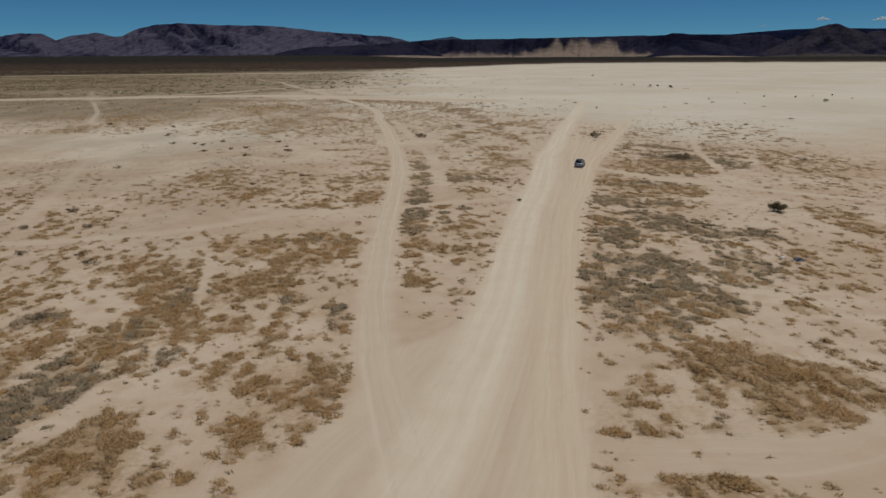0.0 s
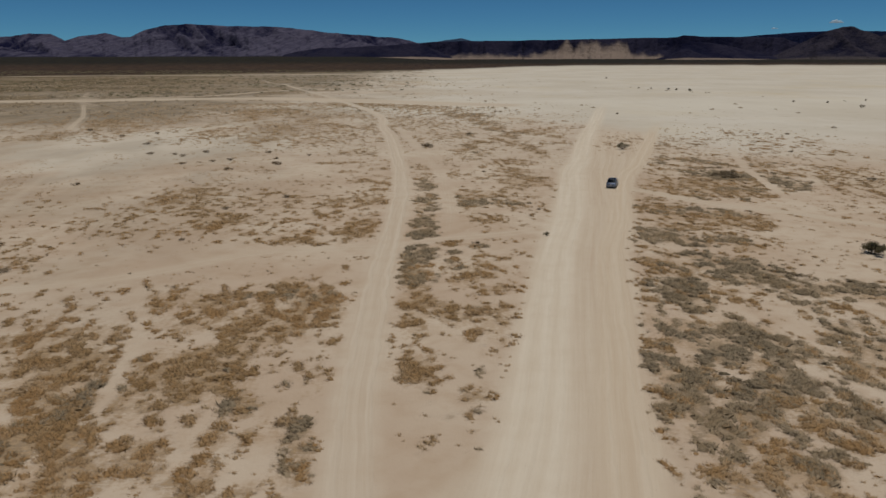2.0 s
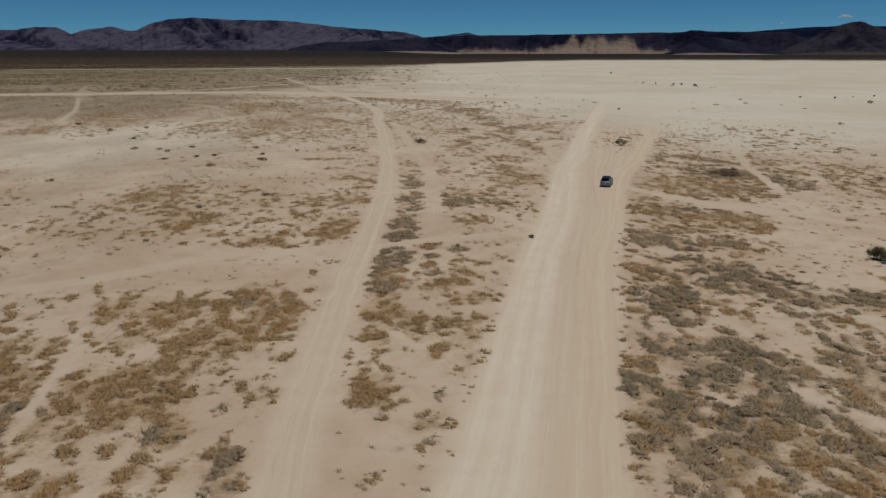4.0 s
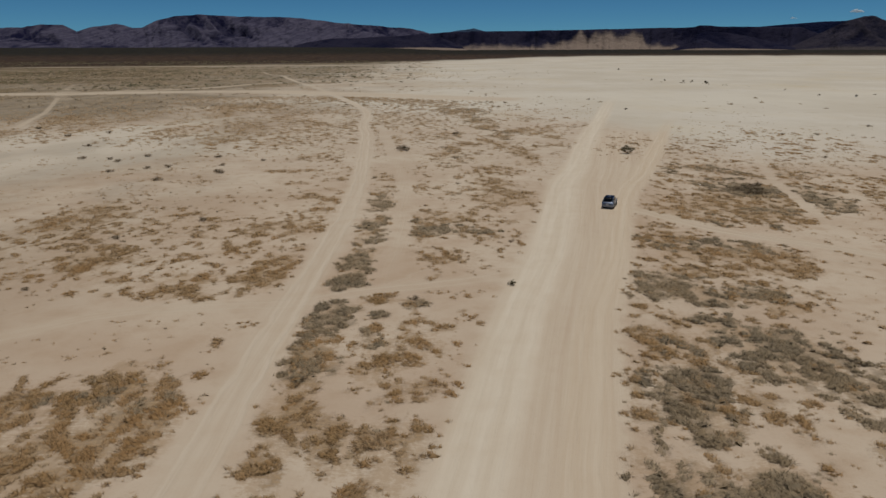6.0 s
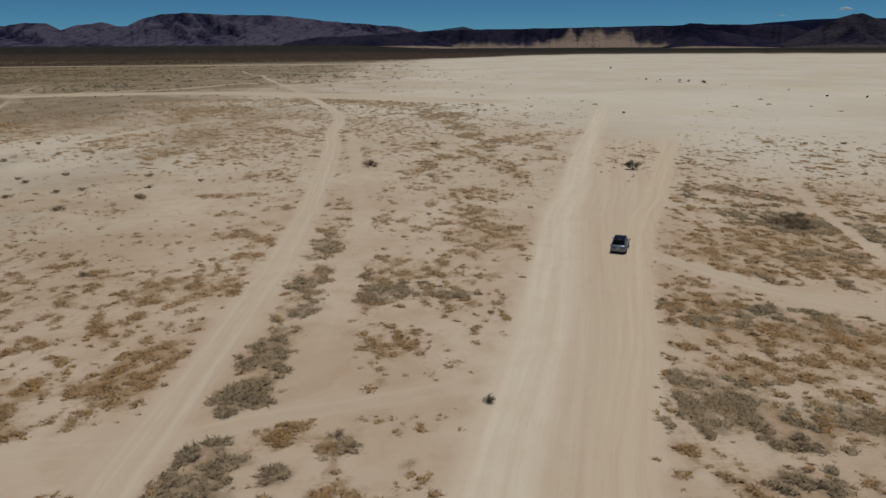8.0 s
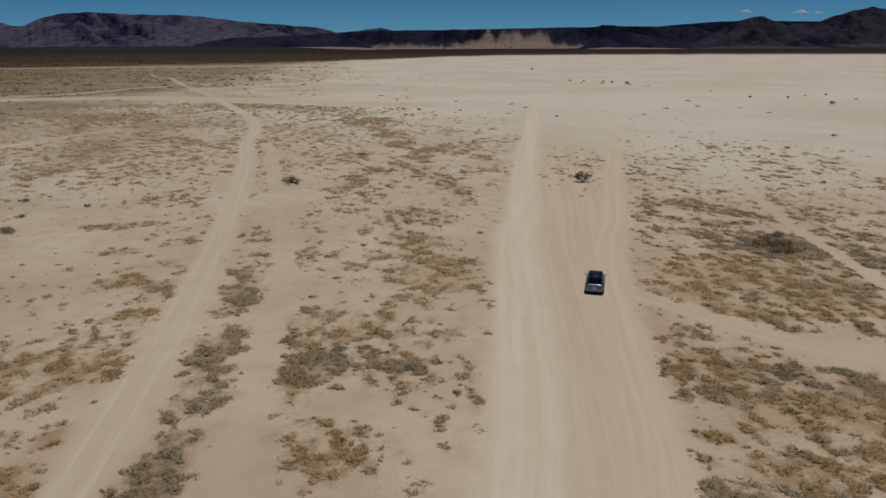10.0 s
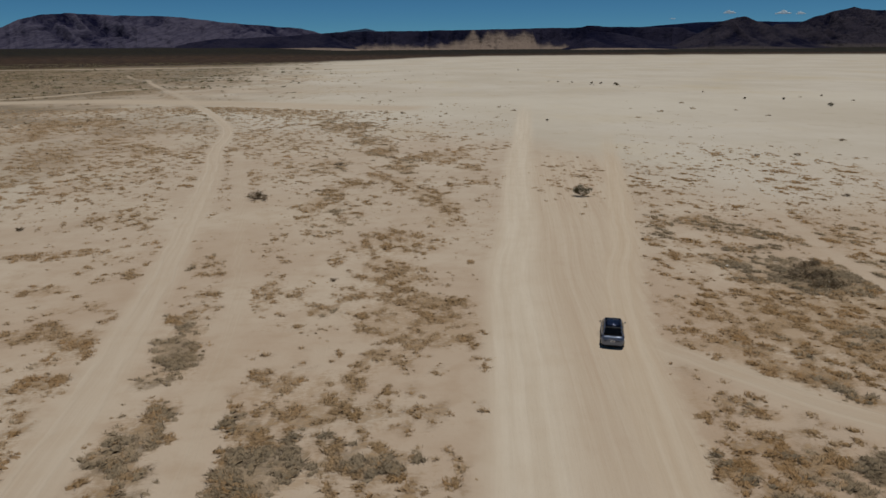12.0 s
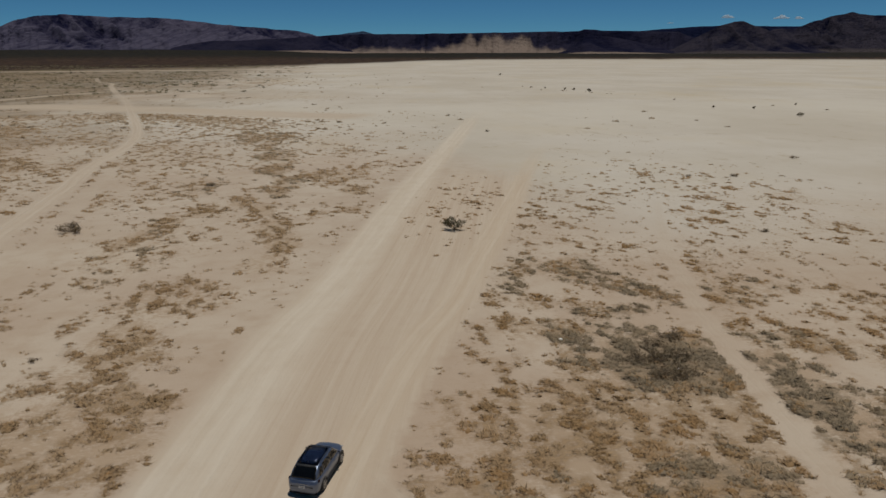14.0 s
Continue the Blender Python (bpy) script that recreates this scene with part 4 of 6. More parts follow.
patch(14.9, 178.6, 2.5, 2.1, 0.50, 'dry')
patch(47.1, 178.8, 1.5, 2.7, 0.80, 'dry')
patch(76.1, 178.9, 2.4, 1.3, 0.40, 'dry')
patch(44.2, 179.0, 1.5, 1.4, 0.60, 'dry')
patch(-7.5, 180.6, 0.9, 1.3, 0.60, 'mixed')
patch(-18.0, 181.0, 1.2, 1.7, 0.50, 'dry')
patch(12.5, 181.1, 1.6, 3.5, 0.90, 'dry')
patch(58.5, 182.0, 2.5, 1.7, 0.70, 'grey')
patch(55.5, 182.4, 1.8, 2.1, 0.80, 'mixed')
patch(-5.5, 182.4, 1.1, 2.7, 0.70, 'mixed')
patch(-14.3, 182.6, 1.9, 2.7, 0.60, 'dry')
patch(-0.3, 183.1, 1.3, 5.6, 0.45, 'dry')
patch(-20.6, 183.4, 1.3, 1.9, 0.50, 'dry')
patch(-8.1, 185.0, 1.3, 2.4, 0.70, 'mixed')
patch(69.5, 185.0, 2.3, 2.9, 0.90, 'mixed')
patch(50.1, 185.2, 1.6, 2.6, 0.70, 'dry')
patch(7.3, 185.2, 0.8, 3.3, 0.60, 'dry')
patch(63.4, 185.8, 1.6, 3.3, 0.80, 'mixed')
patch(53.9, 186.4, 1.3, 1.8, 0.70, 'dry')
patch(74.0, 186.7, 2.0, 2.1, 0.40, 'dry')
patch(46.6, 186.7, 1.6, 2.2, 0.70, 'dry')
patch(72.3, 187.0, 4.7, 4.0, 0.70, 'mixed')
patch(62.2, 188.2, 2.3, 3.0, 0.70, 'grey')
patch(-16.6, 188.5, 1.4, 2.6, 0.50, 'dry')
patch(-20.0, 188.9, 1.7, 2.6, 0.60, 'dry')
patch(60.1, 189.6, 2.0, 3.0, 0.70, 'mixed')
patch(-28.7, 190.1, 2.7, 2.2, 0.60, 'dry')
patch(17.1, 190.3, 2.8, 4.9, 0.60, 'dry')
patch(-1.1, 190.4, 1.3, 6.6, 0.50, 'dry')
patch(14.0, 190.6, 4.0, 5.4, 0.70, 'dry')
patch(49.4, 191.0, 1.7, 3.4, 0.70, 'grey')
patch(-24.6, 191.2, 2.1, 1.7, 0.70, 'dry')
patch(77.8, 191.3, 2.8, 4.4, 0.40, 'dry')
patch(-15.6, 192.0, 1.4, 2.2, 0.50, 'dry')
patch(13.6, 192.1, 2.9, 4.2, 0.60, 'dry')
patch(69.4, 192.3, 2.5, 3.9, 0.60, 'dry')
patch(58.2, 193.6, 2.8, 2.7, 0.80, 'grey')
patch(-19.2, 195.2, 2.2, 2.4, 0.40, 'dry')
patch(-15.3, 196.0, 2.9, 2.4, 0.50, 'dry')
patch(57.2, 196.5, 2.2, 3.4, 0.90, 'mixed')
patch(75.2, 197.1, 3.0, 3.2, 0.50, 'dry')
patch(52.1, 197.1, 2.5, 2.8, 0.60, 'dry')
patch(53.6, 197.4, 2.6, 3.4, 0.60, 'grey')
patch(92.5, 197.5, 4.1, 2.9, 0.30, 'dry')
patch(22.1, 202.4, 2.3, 3.6, 0.70, 'dry')
patch(74.6, 202.6, 3.6, 7.0, 0.40, 'dry')
patch(64.0, 206.2, 3.7, 2.3, 0.50, 'dry')
patch(5.3, 209.4, 4.2, 12.5, 0.55, 'mixed')
patch(57.5, 210.1, 4.5, 4.2, 0.50, 'dry')
patch(100.6, 211.2, 3.2, 4.6, 0.60, 'dry')
patch(9.0, 213.9, 5.2, 10.7, 0.45, 'dry')
patch(62.2, 215.8, 3.2, 2.1, 0.50, 'dry')
patch(84.0, 220.6, 3.4, 4.9, 0.60, 'dry')
patch(69.0, 226.4, 3.6, 4.2, 0.50, 'dry')
patch(26.6, 227.5, 1.7, 3.9, 0.50, 'dry')
patch(31.7, 230.0, 1.6, 2.5, 0.90, 'dry')
patch(49.7, 230.8, 2.7, 2.6, 0.40, 'dry')
patch(106.0, 230.9, 2.9, 5.3, 0.60, 'dry')
patch(16.7, 231.5, 4.4, 10.5, 0.45, 'dry')
patch(86.9, 233.1, 3.8, 2.5, 0.40, 'dry')
patch(98.9, 236.7, 3.0, 2.8, 0.40, 'dry')
patch(71.5, 237.7, 4.9, 6.1, 0.50, 'dry')
patch(84.1, 238.5, 3.0, 3.2, 0.40, 'dry')
patch(-9.1, 240.5, 2.8, 7.0, 0.60, 'dry')
patch(52.4, 242.6, 3.0, 5.2, 0.60, 'dry')
patch(-2.7, 246.7, 4.9, 4.3, 0.50, 'dry')
patch(3.3, 254.4, 3.1, 8.4, 0.70, 'mixed')
patch(20.3, 254.8, 2.1, 3.6, 0.70, 'mixed')
patch(29.1, 263.6, 5.7, 8.2, 0.70, 'dry')
patch(-33.6, 271.3, 4.6, 7.8, 0.50, 'dry')
patch(15.8, 272.5, 2.4, 9.2, 0.80, 'mixed')
patch(62.3, 274.1, 3.7, 4.1, 0.40, 'dry')
patch(41.1, 276.7, 5.0, 4.1, 0.50, 'dry')
patch(-28.3, 277.7, 4.8, 6.7, 0.60, 'dry')
patch(-4.5, 291.4, 5.3, 7.7, 0.50, 'dry')
patch(14.8, 293.8, 3.0, 9.8, 0.80, 'mixed')
patch(31.0, 296.4, 4.2, 6.1, 0.60, 'dry')
patch(-16.5, 314.0, 8.9, 14.7, 0.50, 'dry')
patch(7.2, 329.4, 6.5, 11.3, 0.80, 'mixed')
patch(-57.6, 331.7, 9.5, 17.9, 0.50, 'dry')
patch(41.5, 164.6, 2.8, 2.2, 0.75, 'dry')
patch(44.6, 162.6, 2.8, 2.2, 0.75, 'dry')
patch(49.5, 165.3, 2.8, 2.2, 0.75, 'dry')
patch(51.5, 161.8, 2.8, 2.2, 0.75, 'dry')
patch(42.1, 158.0, 2.8, 2.2, 0.75, 'dry')
patch(45.2, 156.4, 2.8, 2.2, 0.75, 'dry')
patch(49.0, 157.2, 2.8, 2.2, 0.75, 'dry')
patch(52.6, 158.0, 2.8, 2.2, 0.75, 'dry')
patch(56.1, 159.0, 2.8, 2.2, 0.75, 'dry')
patch(57.2, 164.4, 2.8, 2.2, 0.75, 'dry')
patch(54.4, 154.2, 2.8, 2.2, 0.75, 'dry')
patch(58.3, 154.3, 2.8, 2.2, 0.75, 'dry')
patch(50.5, 154.0, 2.8, 2.2, 0.75, 'dry')
patch(48.5, 159.9, 2.8, 2.2, 0.75, 'dry')
patch(57.6, 171.9, 3.2, 3.2, 1.00, 'grey')
patch(56.7, 167.2, 2.6, 2.0, 0.95, 'grey')
patch(66.5, 167.6, 2.4, 1.6, 0.85, 'grey')
patch(66.2, 164.2, 2.4, 1.6, 0.85, 'grey')
patch(66.1, 160.8, 2.4, 1.6, 0.85, 'grey')
patch(65.6, 157.9, 2.4, 1.6, 0.85, 'grey')
patch(59.9, 190.2, 2.6, 2.4, 0.60, 'dry')
patch(62.7, 186.2, 2.6, 2.4, 0.60, 'dry')
patch(71.8, 195.1, 2.6, 2.4, 0.60, 'dry')
patch(56.8, 196.9, 2.6, 2.4, 0.60, 'dry')
patch(70.7, 185.2, 2.6, 2.4, 0.60, 'dry')
patch(80.8, 198.8, 2.6, 2.4, 0.60, 'dry')
patch(-78.1, 334.1, 4.5, 6.0, 0.62, 'dry')
patch(-56.0, 303.6, 4.5, 6.0, 0.62, 'dry')
patch(-46.1, 268.3, 4.5, 6.0, 0.62, 'dry')
patch(-58.2, 331.4, 4.5, 6.0, 0.62, 'dry')
patch(-64.1, 375.1, 4.5, 6.0, 0.62, 'dry')
patch(-36.2, 239.8, 4.5, 6.0, 0.62, 'dry')
patch(-32.5, 247.3, 4.5, 6.0, 0.62, 'dry')
patch(-24.6, 209.4, 4.5, 6.0, 0.62, 'dry')
patch(-37.3, 279.0, 4.5, 6.0, 0.62, 'dry')
patch(-43.3, 329.4, 4.5, 6.0, 0.62, 'dry')
patch(57.9, 165.5, 2.6, 2.0, 0.80, 'dry')
patch(50.2, 158.9, 2.6, 2.0, 0.80, 'dry')
patch(52.2, 155.5, 2.6, 2.0, 0.80, 'dry')
patch(45.2, 156.3, 2.6, 2.0, 0.80, 'dry')
patch(58.2, 159.6, 2.6, 2.0, 0.80, 'dry')
patch(50.3, 166.4, 2.6, 2.0, 0.80, 'dry')
patch(55.8, 148.8, 2.6, 2.0, 0.80, 'dry')
patch(52.3, 149.8, 2.6, 2.0, 0.80, 'dry')
patch(47.6, 151.5, 2.6, 2.0, 0.80, 'dry')
patch(45.4, 162.9, 2.6, 2.0, 0.80, 'dry')
patch(40.7, 154.1, 2.6, 2.0, 0.80, 'dry')
patch(50.5, 156.5, 6.5, 7.0, 0.95, 'dry')
patch(56.0, 161.5, 5.0, 5.5, 0.90, 'dry')
patch(43.8, 161.5, 4.0, 4.0, 0.70, 'dry')
patch(57.5, 171.0, 3.8, 4.4, 1.25, 'grey')
patch(60.5, 173.5, 2.2, 2.4, 1.00, 'grey')
# curved strips along old wheel marks
for x, y in ((0, 339), (4, 326), (9, 312), (12, 292), (15, 273), (19, 253)):
    patch(x, y, 2.2, 8.0, 0.95, 'mixed')
for x, y in ((2.8, 215), (5, 224), (9, 233), (13.5, 239), (18, 232), (21, 222), (23.4, 212)):
    patch(x, y, 1.9, 5.0, 0.90, 'dry')
for x, y in ((25.8, 266), (29, 256), (32.3, 247)):
    patch(x, y, 1.9, 4.0, 0.85, 'dry')
# the near south-west and the thin golden fields of the west
patch(-27.5, 66.0, 3.2, 3.0, 0.95, 'dry')
patch(-24.0, 60.0, 3.0, 2.6, 0.85, 'dry')
patch(-29.5, 72.5, 3.0, 4.0, 0.95, 'dry')
patch(-20.5, 62.0, 2.4, 2.0, 0.70, 'dry')
patch(35.5, 79.5, 2.6, 3.2, 0.90, 'grey')
patch(32.5, 74.5, 2.2, 2.6, 0.80, 'mixed')
patch(27.0, 66.0, 3.0, 3.0, 0.80, 'mixed')
patch(-44.0, 139.0, 9.0, 8.0, 0.50, 'dry')
patch(-41.0, 122.5, 7.0, 5.0, 0.50, 'dry')
patch(-51.0, 127.0, 7.0, 6.0, 0.45, 'dry')
patch(-31.5, 123.0, 7.0, 5.0, 0.50, 'dry')
patch(-25.5, 140.5, 7.0, 6.0, 0.48, 'dry')


def bare(x, y):
    """0 on the worn tracks, 1 off them."""
    keep = np.ones(np.shape(x))
    flat = keep.ravel()
    for track, half in ((MAIN, 3.0), (EAST, 2.2), (WEST, 2.2), (SIDE, 1.4), (CROSS, 1.3), (FAR_ROAD, 15.0), (NORTH_ROAD, 40.0), (SPUR, 3.0), (BRANCH, 5.0), (FAN, 3.0), (LOOP, 0.9), (LOOP_SOUTH, 0.8), (WASH, 1.0), (EDGE, 1.5), (PALE_WAY, 2.0), (TRAIL, 0.55)):
        side, run, end = across(track, x, y, 4.0, 60.0)
        flat *= 1 - (1 - smooth(half * 0.75, half * 1.25, np.abs(side))) * end
    a, _, _ = across(MAIN, x, y, reach=400.0)
    b, _, _ = across(EAST, x, y, reach=400.0)
    between = (a > 0) & (b < 0)
    flat *= np.where(between, 0.45 * smooth(198, 216, np.ravel(y)) * (1 - smooth(240, 262, np.ravel(y))), 1.0)
    c, _, _ = across(WEST, x, y, reach=400.0)
    flat *= np.where((c > 0) & (a < 0) & (np.ravel(y) < 63), 0.0, 1.0)
    return flat.reshape(np.shape(x))


def combed(x, y):
    """The plan turned so that the second value runs along the streaks in which things grow."""
    return 0.96 * x + 0.28 * y, 0.96 * y - 0.28 * x


def growth(x, y, kind):
    """How thickly a kind of growth stands at places, 0 to 1: ragged streaky clumps, more of them where a patch is thick; and the thickness without the clumps."""
    x, y = np.asarray(x, float), np.asarray(y, float)
    order = np.argsort(y)
    xs, ys = x[order], y[order]
    us, vs = combed(xs, ys)
    bend = (fnoise(us / 2.2, vs / 4.5, 4, 5) - 0.5) * 1.7
    total = background(xs, ys) if kind == "dry" else np.zeros(len(xs)) - 0.3
    for px, py, wide, deep, amount in PATCHES[kind]:
        a, b = np.searchsorted(ys, (py - 2.2 * deep, py + 2.2 * deep))
        loose = min(max((py - 100) / 50, 0.0), 1.0)
        r = np.sqrt(((xs[a:b] - px) / (wide * (1.2 + 0.2 * loose))) ** 2 + ((ys[a:b] - py) / (deep * 1.25)) ** 2) + bend[a:b] * 0.5
        total[a:b] = np.maximum(total[a:b], amount * (1 - 0.05 * loose) * (1.0 - 0.75 * smooth(0.6, 1.35, r)) - 5 * (r > 1.4))
    seed = 1 if kind == "dry" else 2
    open_plain = smooth(150, 240, ys)
    clump = fnoise(us / 0.85, vs / 1.7, 4, seed) * (1 - open_plain) + fnoise(us / 1.25, vs / 2.0, 4, seed + 30) * open_plain
    need = 0.71 - 0.37 * total
    made, thick = np.empty(len(x)), np.empty(len(x))
    made[order], thick[order] = smooth(need - 0.11, need + 0.17, clump), np.clip(total, 0, 1)
    return made, thick


def background(x, y):
    """The thin growth over the whole plain, less on the clay pan and on the bare strips."""
    u, v = combed(x, y)
    broad = fnoise(x / 38, y / 45, 3, 11)
    mapped = (1 - smooth(50, 75, np.abs(x))) * (1 - smooth(200, 230, y))
    level = 0.22 - 0.12 * mapped + (0.65 - 0.25 * mapped) * (broad - 0.5) * 2
    level = level + 0.10 * smooth(215, 250, y) * (1 - smooth(-10, 30, x - 0.2 * (y - 200)))
    # the western plain: thin growth in long streaks
    west = (1 - smooth(-40, -12, x)) * smooth(110, 190, y)
    level = level - 0.16 * np.exp(-((x - 16) / 24) ** 2) * smooth(135, 165, y) * (1 - smooth(300, 340, y))
    level = level + 0.10 * smooth(195, 225, y) * (1 - smooth(15, 35, x)) + 0.10 * (1 - smooth(-14, -8, x)) * (1 - smooth(95, 105, y))
    level = level + west * (0.03 + 0.9 * (fnoise(u / 9, v / 30, 3, 16) - 0.5))
    strip = np.exp(-((y - 106 - 0.25 * (x + 25)) / 6.0) ** 2) * (1 - smooth(-14, -8, x))
    level = level - 0.30 * strip
    pan = smooth(-12, 60, x - 0.10 * (y - 230)) * smooth(240, 330, y)
    level = level - 0.35 * smooth(52, 72, x) * smooth(165, 235, y)
    return level - 0.40 * pan - 0.3 * smooth(400, 470, y) * smooth(-90, 10, x)


def sparse(x, y):
    """Small single tufts between the clumps."""
    u, v = combed(x, y)
    clump = fnoise(u / 5.0, v / 8.0, 3, 8)
    pan = smooth(-30, 50, x - 0.10 * (y - 230)) * smooth(245, 360, y)
    return smooth(0.40, 0.68, clump) * (1 - 0.9 * pan) * (1 - 0.85 * smooth(380, 450, y) * smooth(-130, -20, x))


# ---- ground: one sheet to the horizon ----
def spread(a, b, step, far, grow):
    middle = np.arange(a, b + step, step)
    out, s, p = [], step, middle[-1]
    while p < far:
        s *= grow
        p += s
        out.append(min(p, far))
    low, s, p = [], step, a
    while p > -far:
        s *= grow
        p -= s
        low.append(max(p, -far))
    return np.concatenate([low[::-1], middle, out])


def terrain(x, y):
    swell = (fnoise(x / 60, y / 60, 3, 2) - 0.5) * 0.5 + (fnoise(x / 7, y / 7, 3, 4) - 0.5) * 0.06
    r = np.hypot(x, y)
    rise = 16 + 16 * smooth(-6, 2, -np.degrees(np.arctan2(x, np.maximum(y, 1.0))) - 6)
    return swell * (1 - smooth(300, 1500, r)) + rise * smooth(1800, 3900, r)


def ground():
    gx, gy = np.meshgrid(spread(-100, 100, 0.9, 4900, 1.05), spread(28, 330, 0.9, 4900, 1.04), indexing="ij")
    mesh = grid_mesh("ground", gx, gy, terrain(gx, gy))
    x, y = gx.ravel(), gy.ravel()
    off = bare(x, y)
    dry, dry_thick = growth(x, y, "dry")
    grey, grey_thick = growth(x, y, "grey")
    dry, grey = dry * off, grey * off
    store(mesh, "cover", np.clip(np.maximum(dry, grey), 0, 1) * (1 - 0.35 * smooth(140, 200, y)))
    store(mesh, "halo", np.maximum(dry_thick, grey_thick) * off)
    store(mesh, "grey", smooth(0.35, 0.75, grey / (grey + dry + 0.05)))
    r = np.hypot(x, y)
    bearing = np.degrees(np.arctan2(x, y))
    edge = np.interp(bearing, [-60, -31, -24, -8, 0, 5, 9.5, 18, 31, 60], [1150, 1150, 1150, 1250, 1500, 1850, 2100, 2150, 2200, 2200])
    edge = edge * (0.97 + 0.06 * fnoise(bearing / 1.5, bearing * 0, 3, 3))
    scrub = 0.55 * smooth(edge * 0.9, edge * 1.2, r) + 0.45 * smooth(np.maximum(1900, edge * 0.95), np.maximum(3000, edge * 1.15), r)
    brown = smooth(6, 22, -bearing + (fnoise(x / 200, y / 200, 3, 6) - 0.5) * 12) * smooth(425, 470, r + 0.12 * x)
    brown = brown * (0.7 + 0.3 * smooth(0.3, 0.6, fnoise(x / 150, y / 60, 4, 9))) * (0.5 + 0.5 * (1 - smooth(-330, -120, x)))
    brown = np.maximum(brown, 0.7 * (1 - smooth(-150, -60, x + (fnoise(x / 25, y / 25, 3, 14) - 0.5) * 90)) * smooth(250, 320, y))
    brown = np.maximum(brown, 0.16 * (1 - smooth(-60, -14, x)) * smooth(60, 90, y) * (0.3 + 1.2 * smooth(0.35, 0.6, fnoise(x / 16, y / 22, 4, 19))))
    playa = smooth(-24, 3, bearing + (fnoise(x / 60, y / 60, 4, 7) - 0.5) * 22) * smooth(215 - 55 * smooth(35, 80, x), 370 - 100 * smooth(35, 80, x), y + (fnoise(x / 30, y / 40, 4, 18) - 0.5) * 90)
    playa = np.maximum(playa, 0.30 * smooth(140, 240, y) * (1 - smooth(500, 700, y)))
    salt = np.hypot((x + 82) / 48, (y - 222) / 55) + (fnoise(x / 14, y / 20, 4, 12) - 0.5) * 1.5
    pale = (1 - smooth(0.55, 1.0, salt)) * 0.6
    pale = np.maximum(pale, 0.7 * smooth(320, 390, y) * (1 - smooth(430, 470, y)) * smooth(-120, -40, x))
    store(mesh, "zone", np.stack([scrub, playa, pale], 1))
    store(mesh, "brown", brown)
    bed_a, run, _ = across(MAIN, x, y, reach=400.0)
    bed_b, _, _ = across(EAST, x, y, reach=400.0)
    inside = np.where((bed_a > 0) & (bed_b < 0), 0.0, np.minimum(np.abs(bed_a), np.abs(bed_b)))
    west_a, _, _ = across(WEST, x, y, reach=400.0)
    inside = np.where((west_a > -1) & (bed_a < 0), inside * smooth(50, 66, y), inside)
    store(mesh, "lane_bed", np.stack([np.clip(bed_a, -40, 40), run, (1 - smooth(0.5, 4.5, inside)) * (1 - smooth(215, 300, y)) * (r < 500)], 1))
    for name, tracks in (("lane_main", (MAIN,)), ("lane_east", (EAST,)), ("lane_west", (WEST,)), ("lane_side", (SIDE, CROSS, FAR_ROAD, NORTH_ROAD, SPUR, BRANCH, FAN, LOOP, LOOP_SOUTH, HOOK, WASH, EDGE, PALE_WAY, TRAIL))):
        best = None
        for track in tracks:
            s, run, keep = across(track, x, y, 90.0 if track is MAIN else 80.0 if track is EAST else 12.0, 170.0 if track is NORTH_ROAD else 60.0)
            if track is MAIN or track is EAST:
                keep = keep * (1 - (0.6 * smooth(300, 420, y) if track is MAIN else 0.7 * smooth(225, 300, y)))
            if track is WEST:
                keep = keep * (1 - 0.5 * smooth(400, 450, y) * (1 - 0.6 * smooth(560, 600, y) * (1 - smooth(690, 720, y))))
            if track is FAR_ROAD:
                s = np.abs(s) / 9.0
            if track is NORTH_ROAD:
                s, keep = np.abs(s) / 14.0, keep * 0.65
            if track is BRANCH:
                s, keep = s / 3.0, keep * 0.7
            if track is SPUR:
                s, keep = s / 0.7, keep * 0.7
            if any(track is other for other in (LOOP, LOOP_SOUTH, CROSS)):
                keep = keep * 0.6
            if any(track is other for other in (WASH, EDGE, PALE_WAY, HOOK, TRAIL)):
                s, keep = s + 0.75 * np.sign(s), keep * 0.3
            if track is FAN:
                s = s / 1.8
            keep = keep * (np.abs(s) < 6)
            now = np.stack([s, run, keep], 1)
            score = np.abs(s) + (keep < 0.004) * 1000
            if best is None:
                best, mark = now, score
            else:
                take = score < mark
                best, mark = np.where(take[:, None], now, best), np.minimum(mark, score)
        store(mesh, name, best)
    mesh.polygons.foreach_set("use_smooth", [True] * len(mesh.polygons))
    mesh.materials.append(GROUND)
    return tagged(new("ground", mesh), "pale dusty desert ground with worn wheel tracks", "ground", kind="structure")


ground()


# ---- low growth ----
HEART = 6


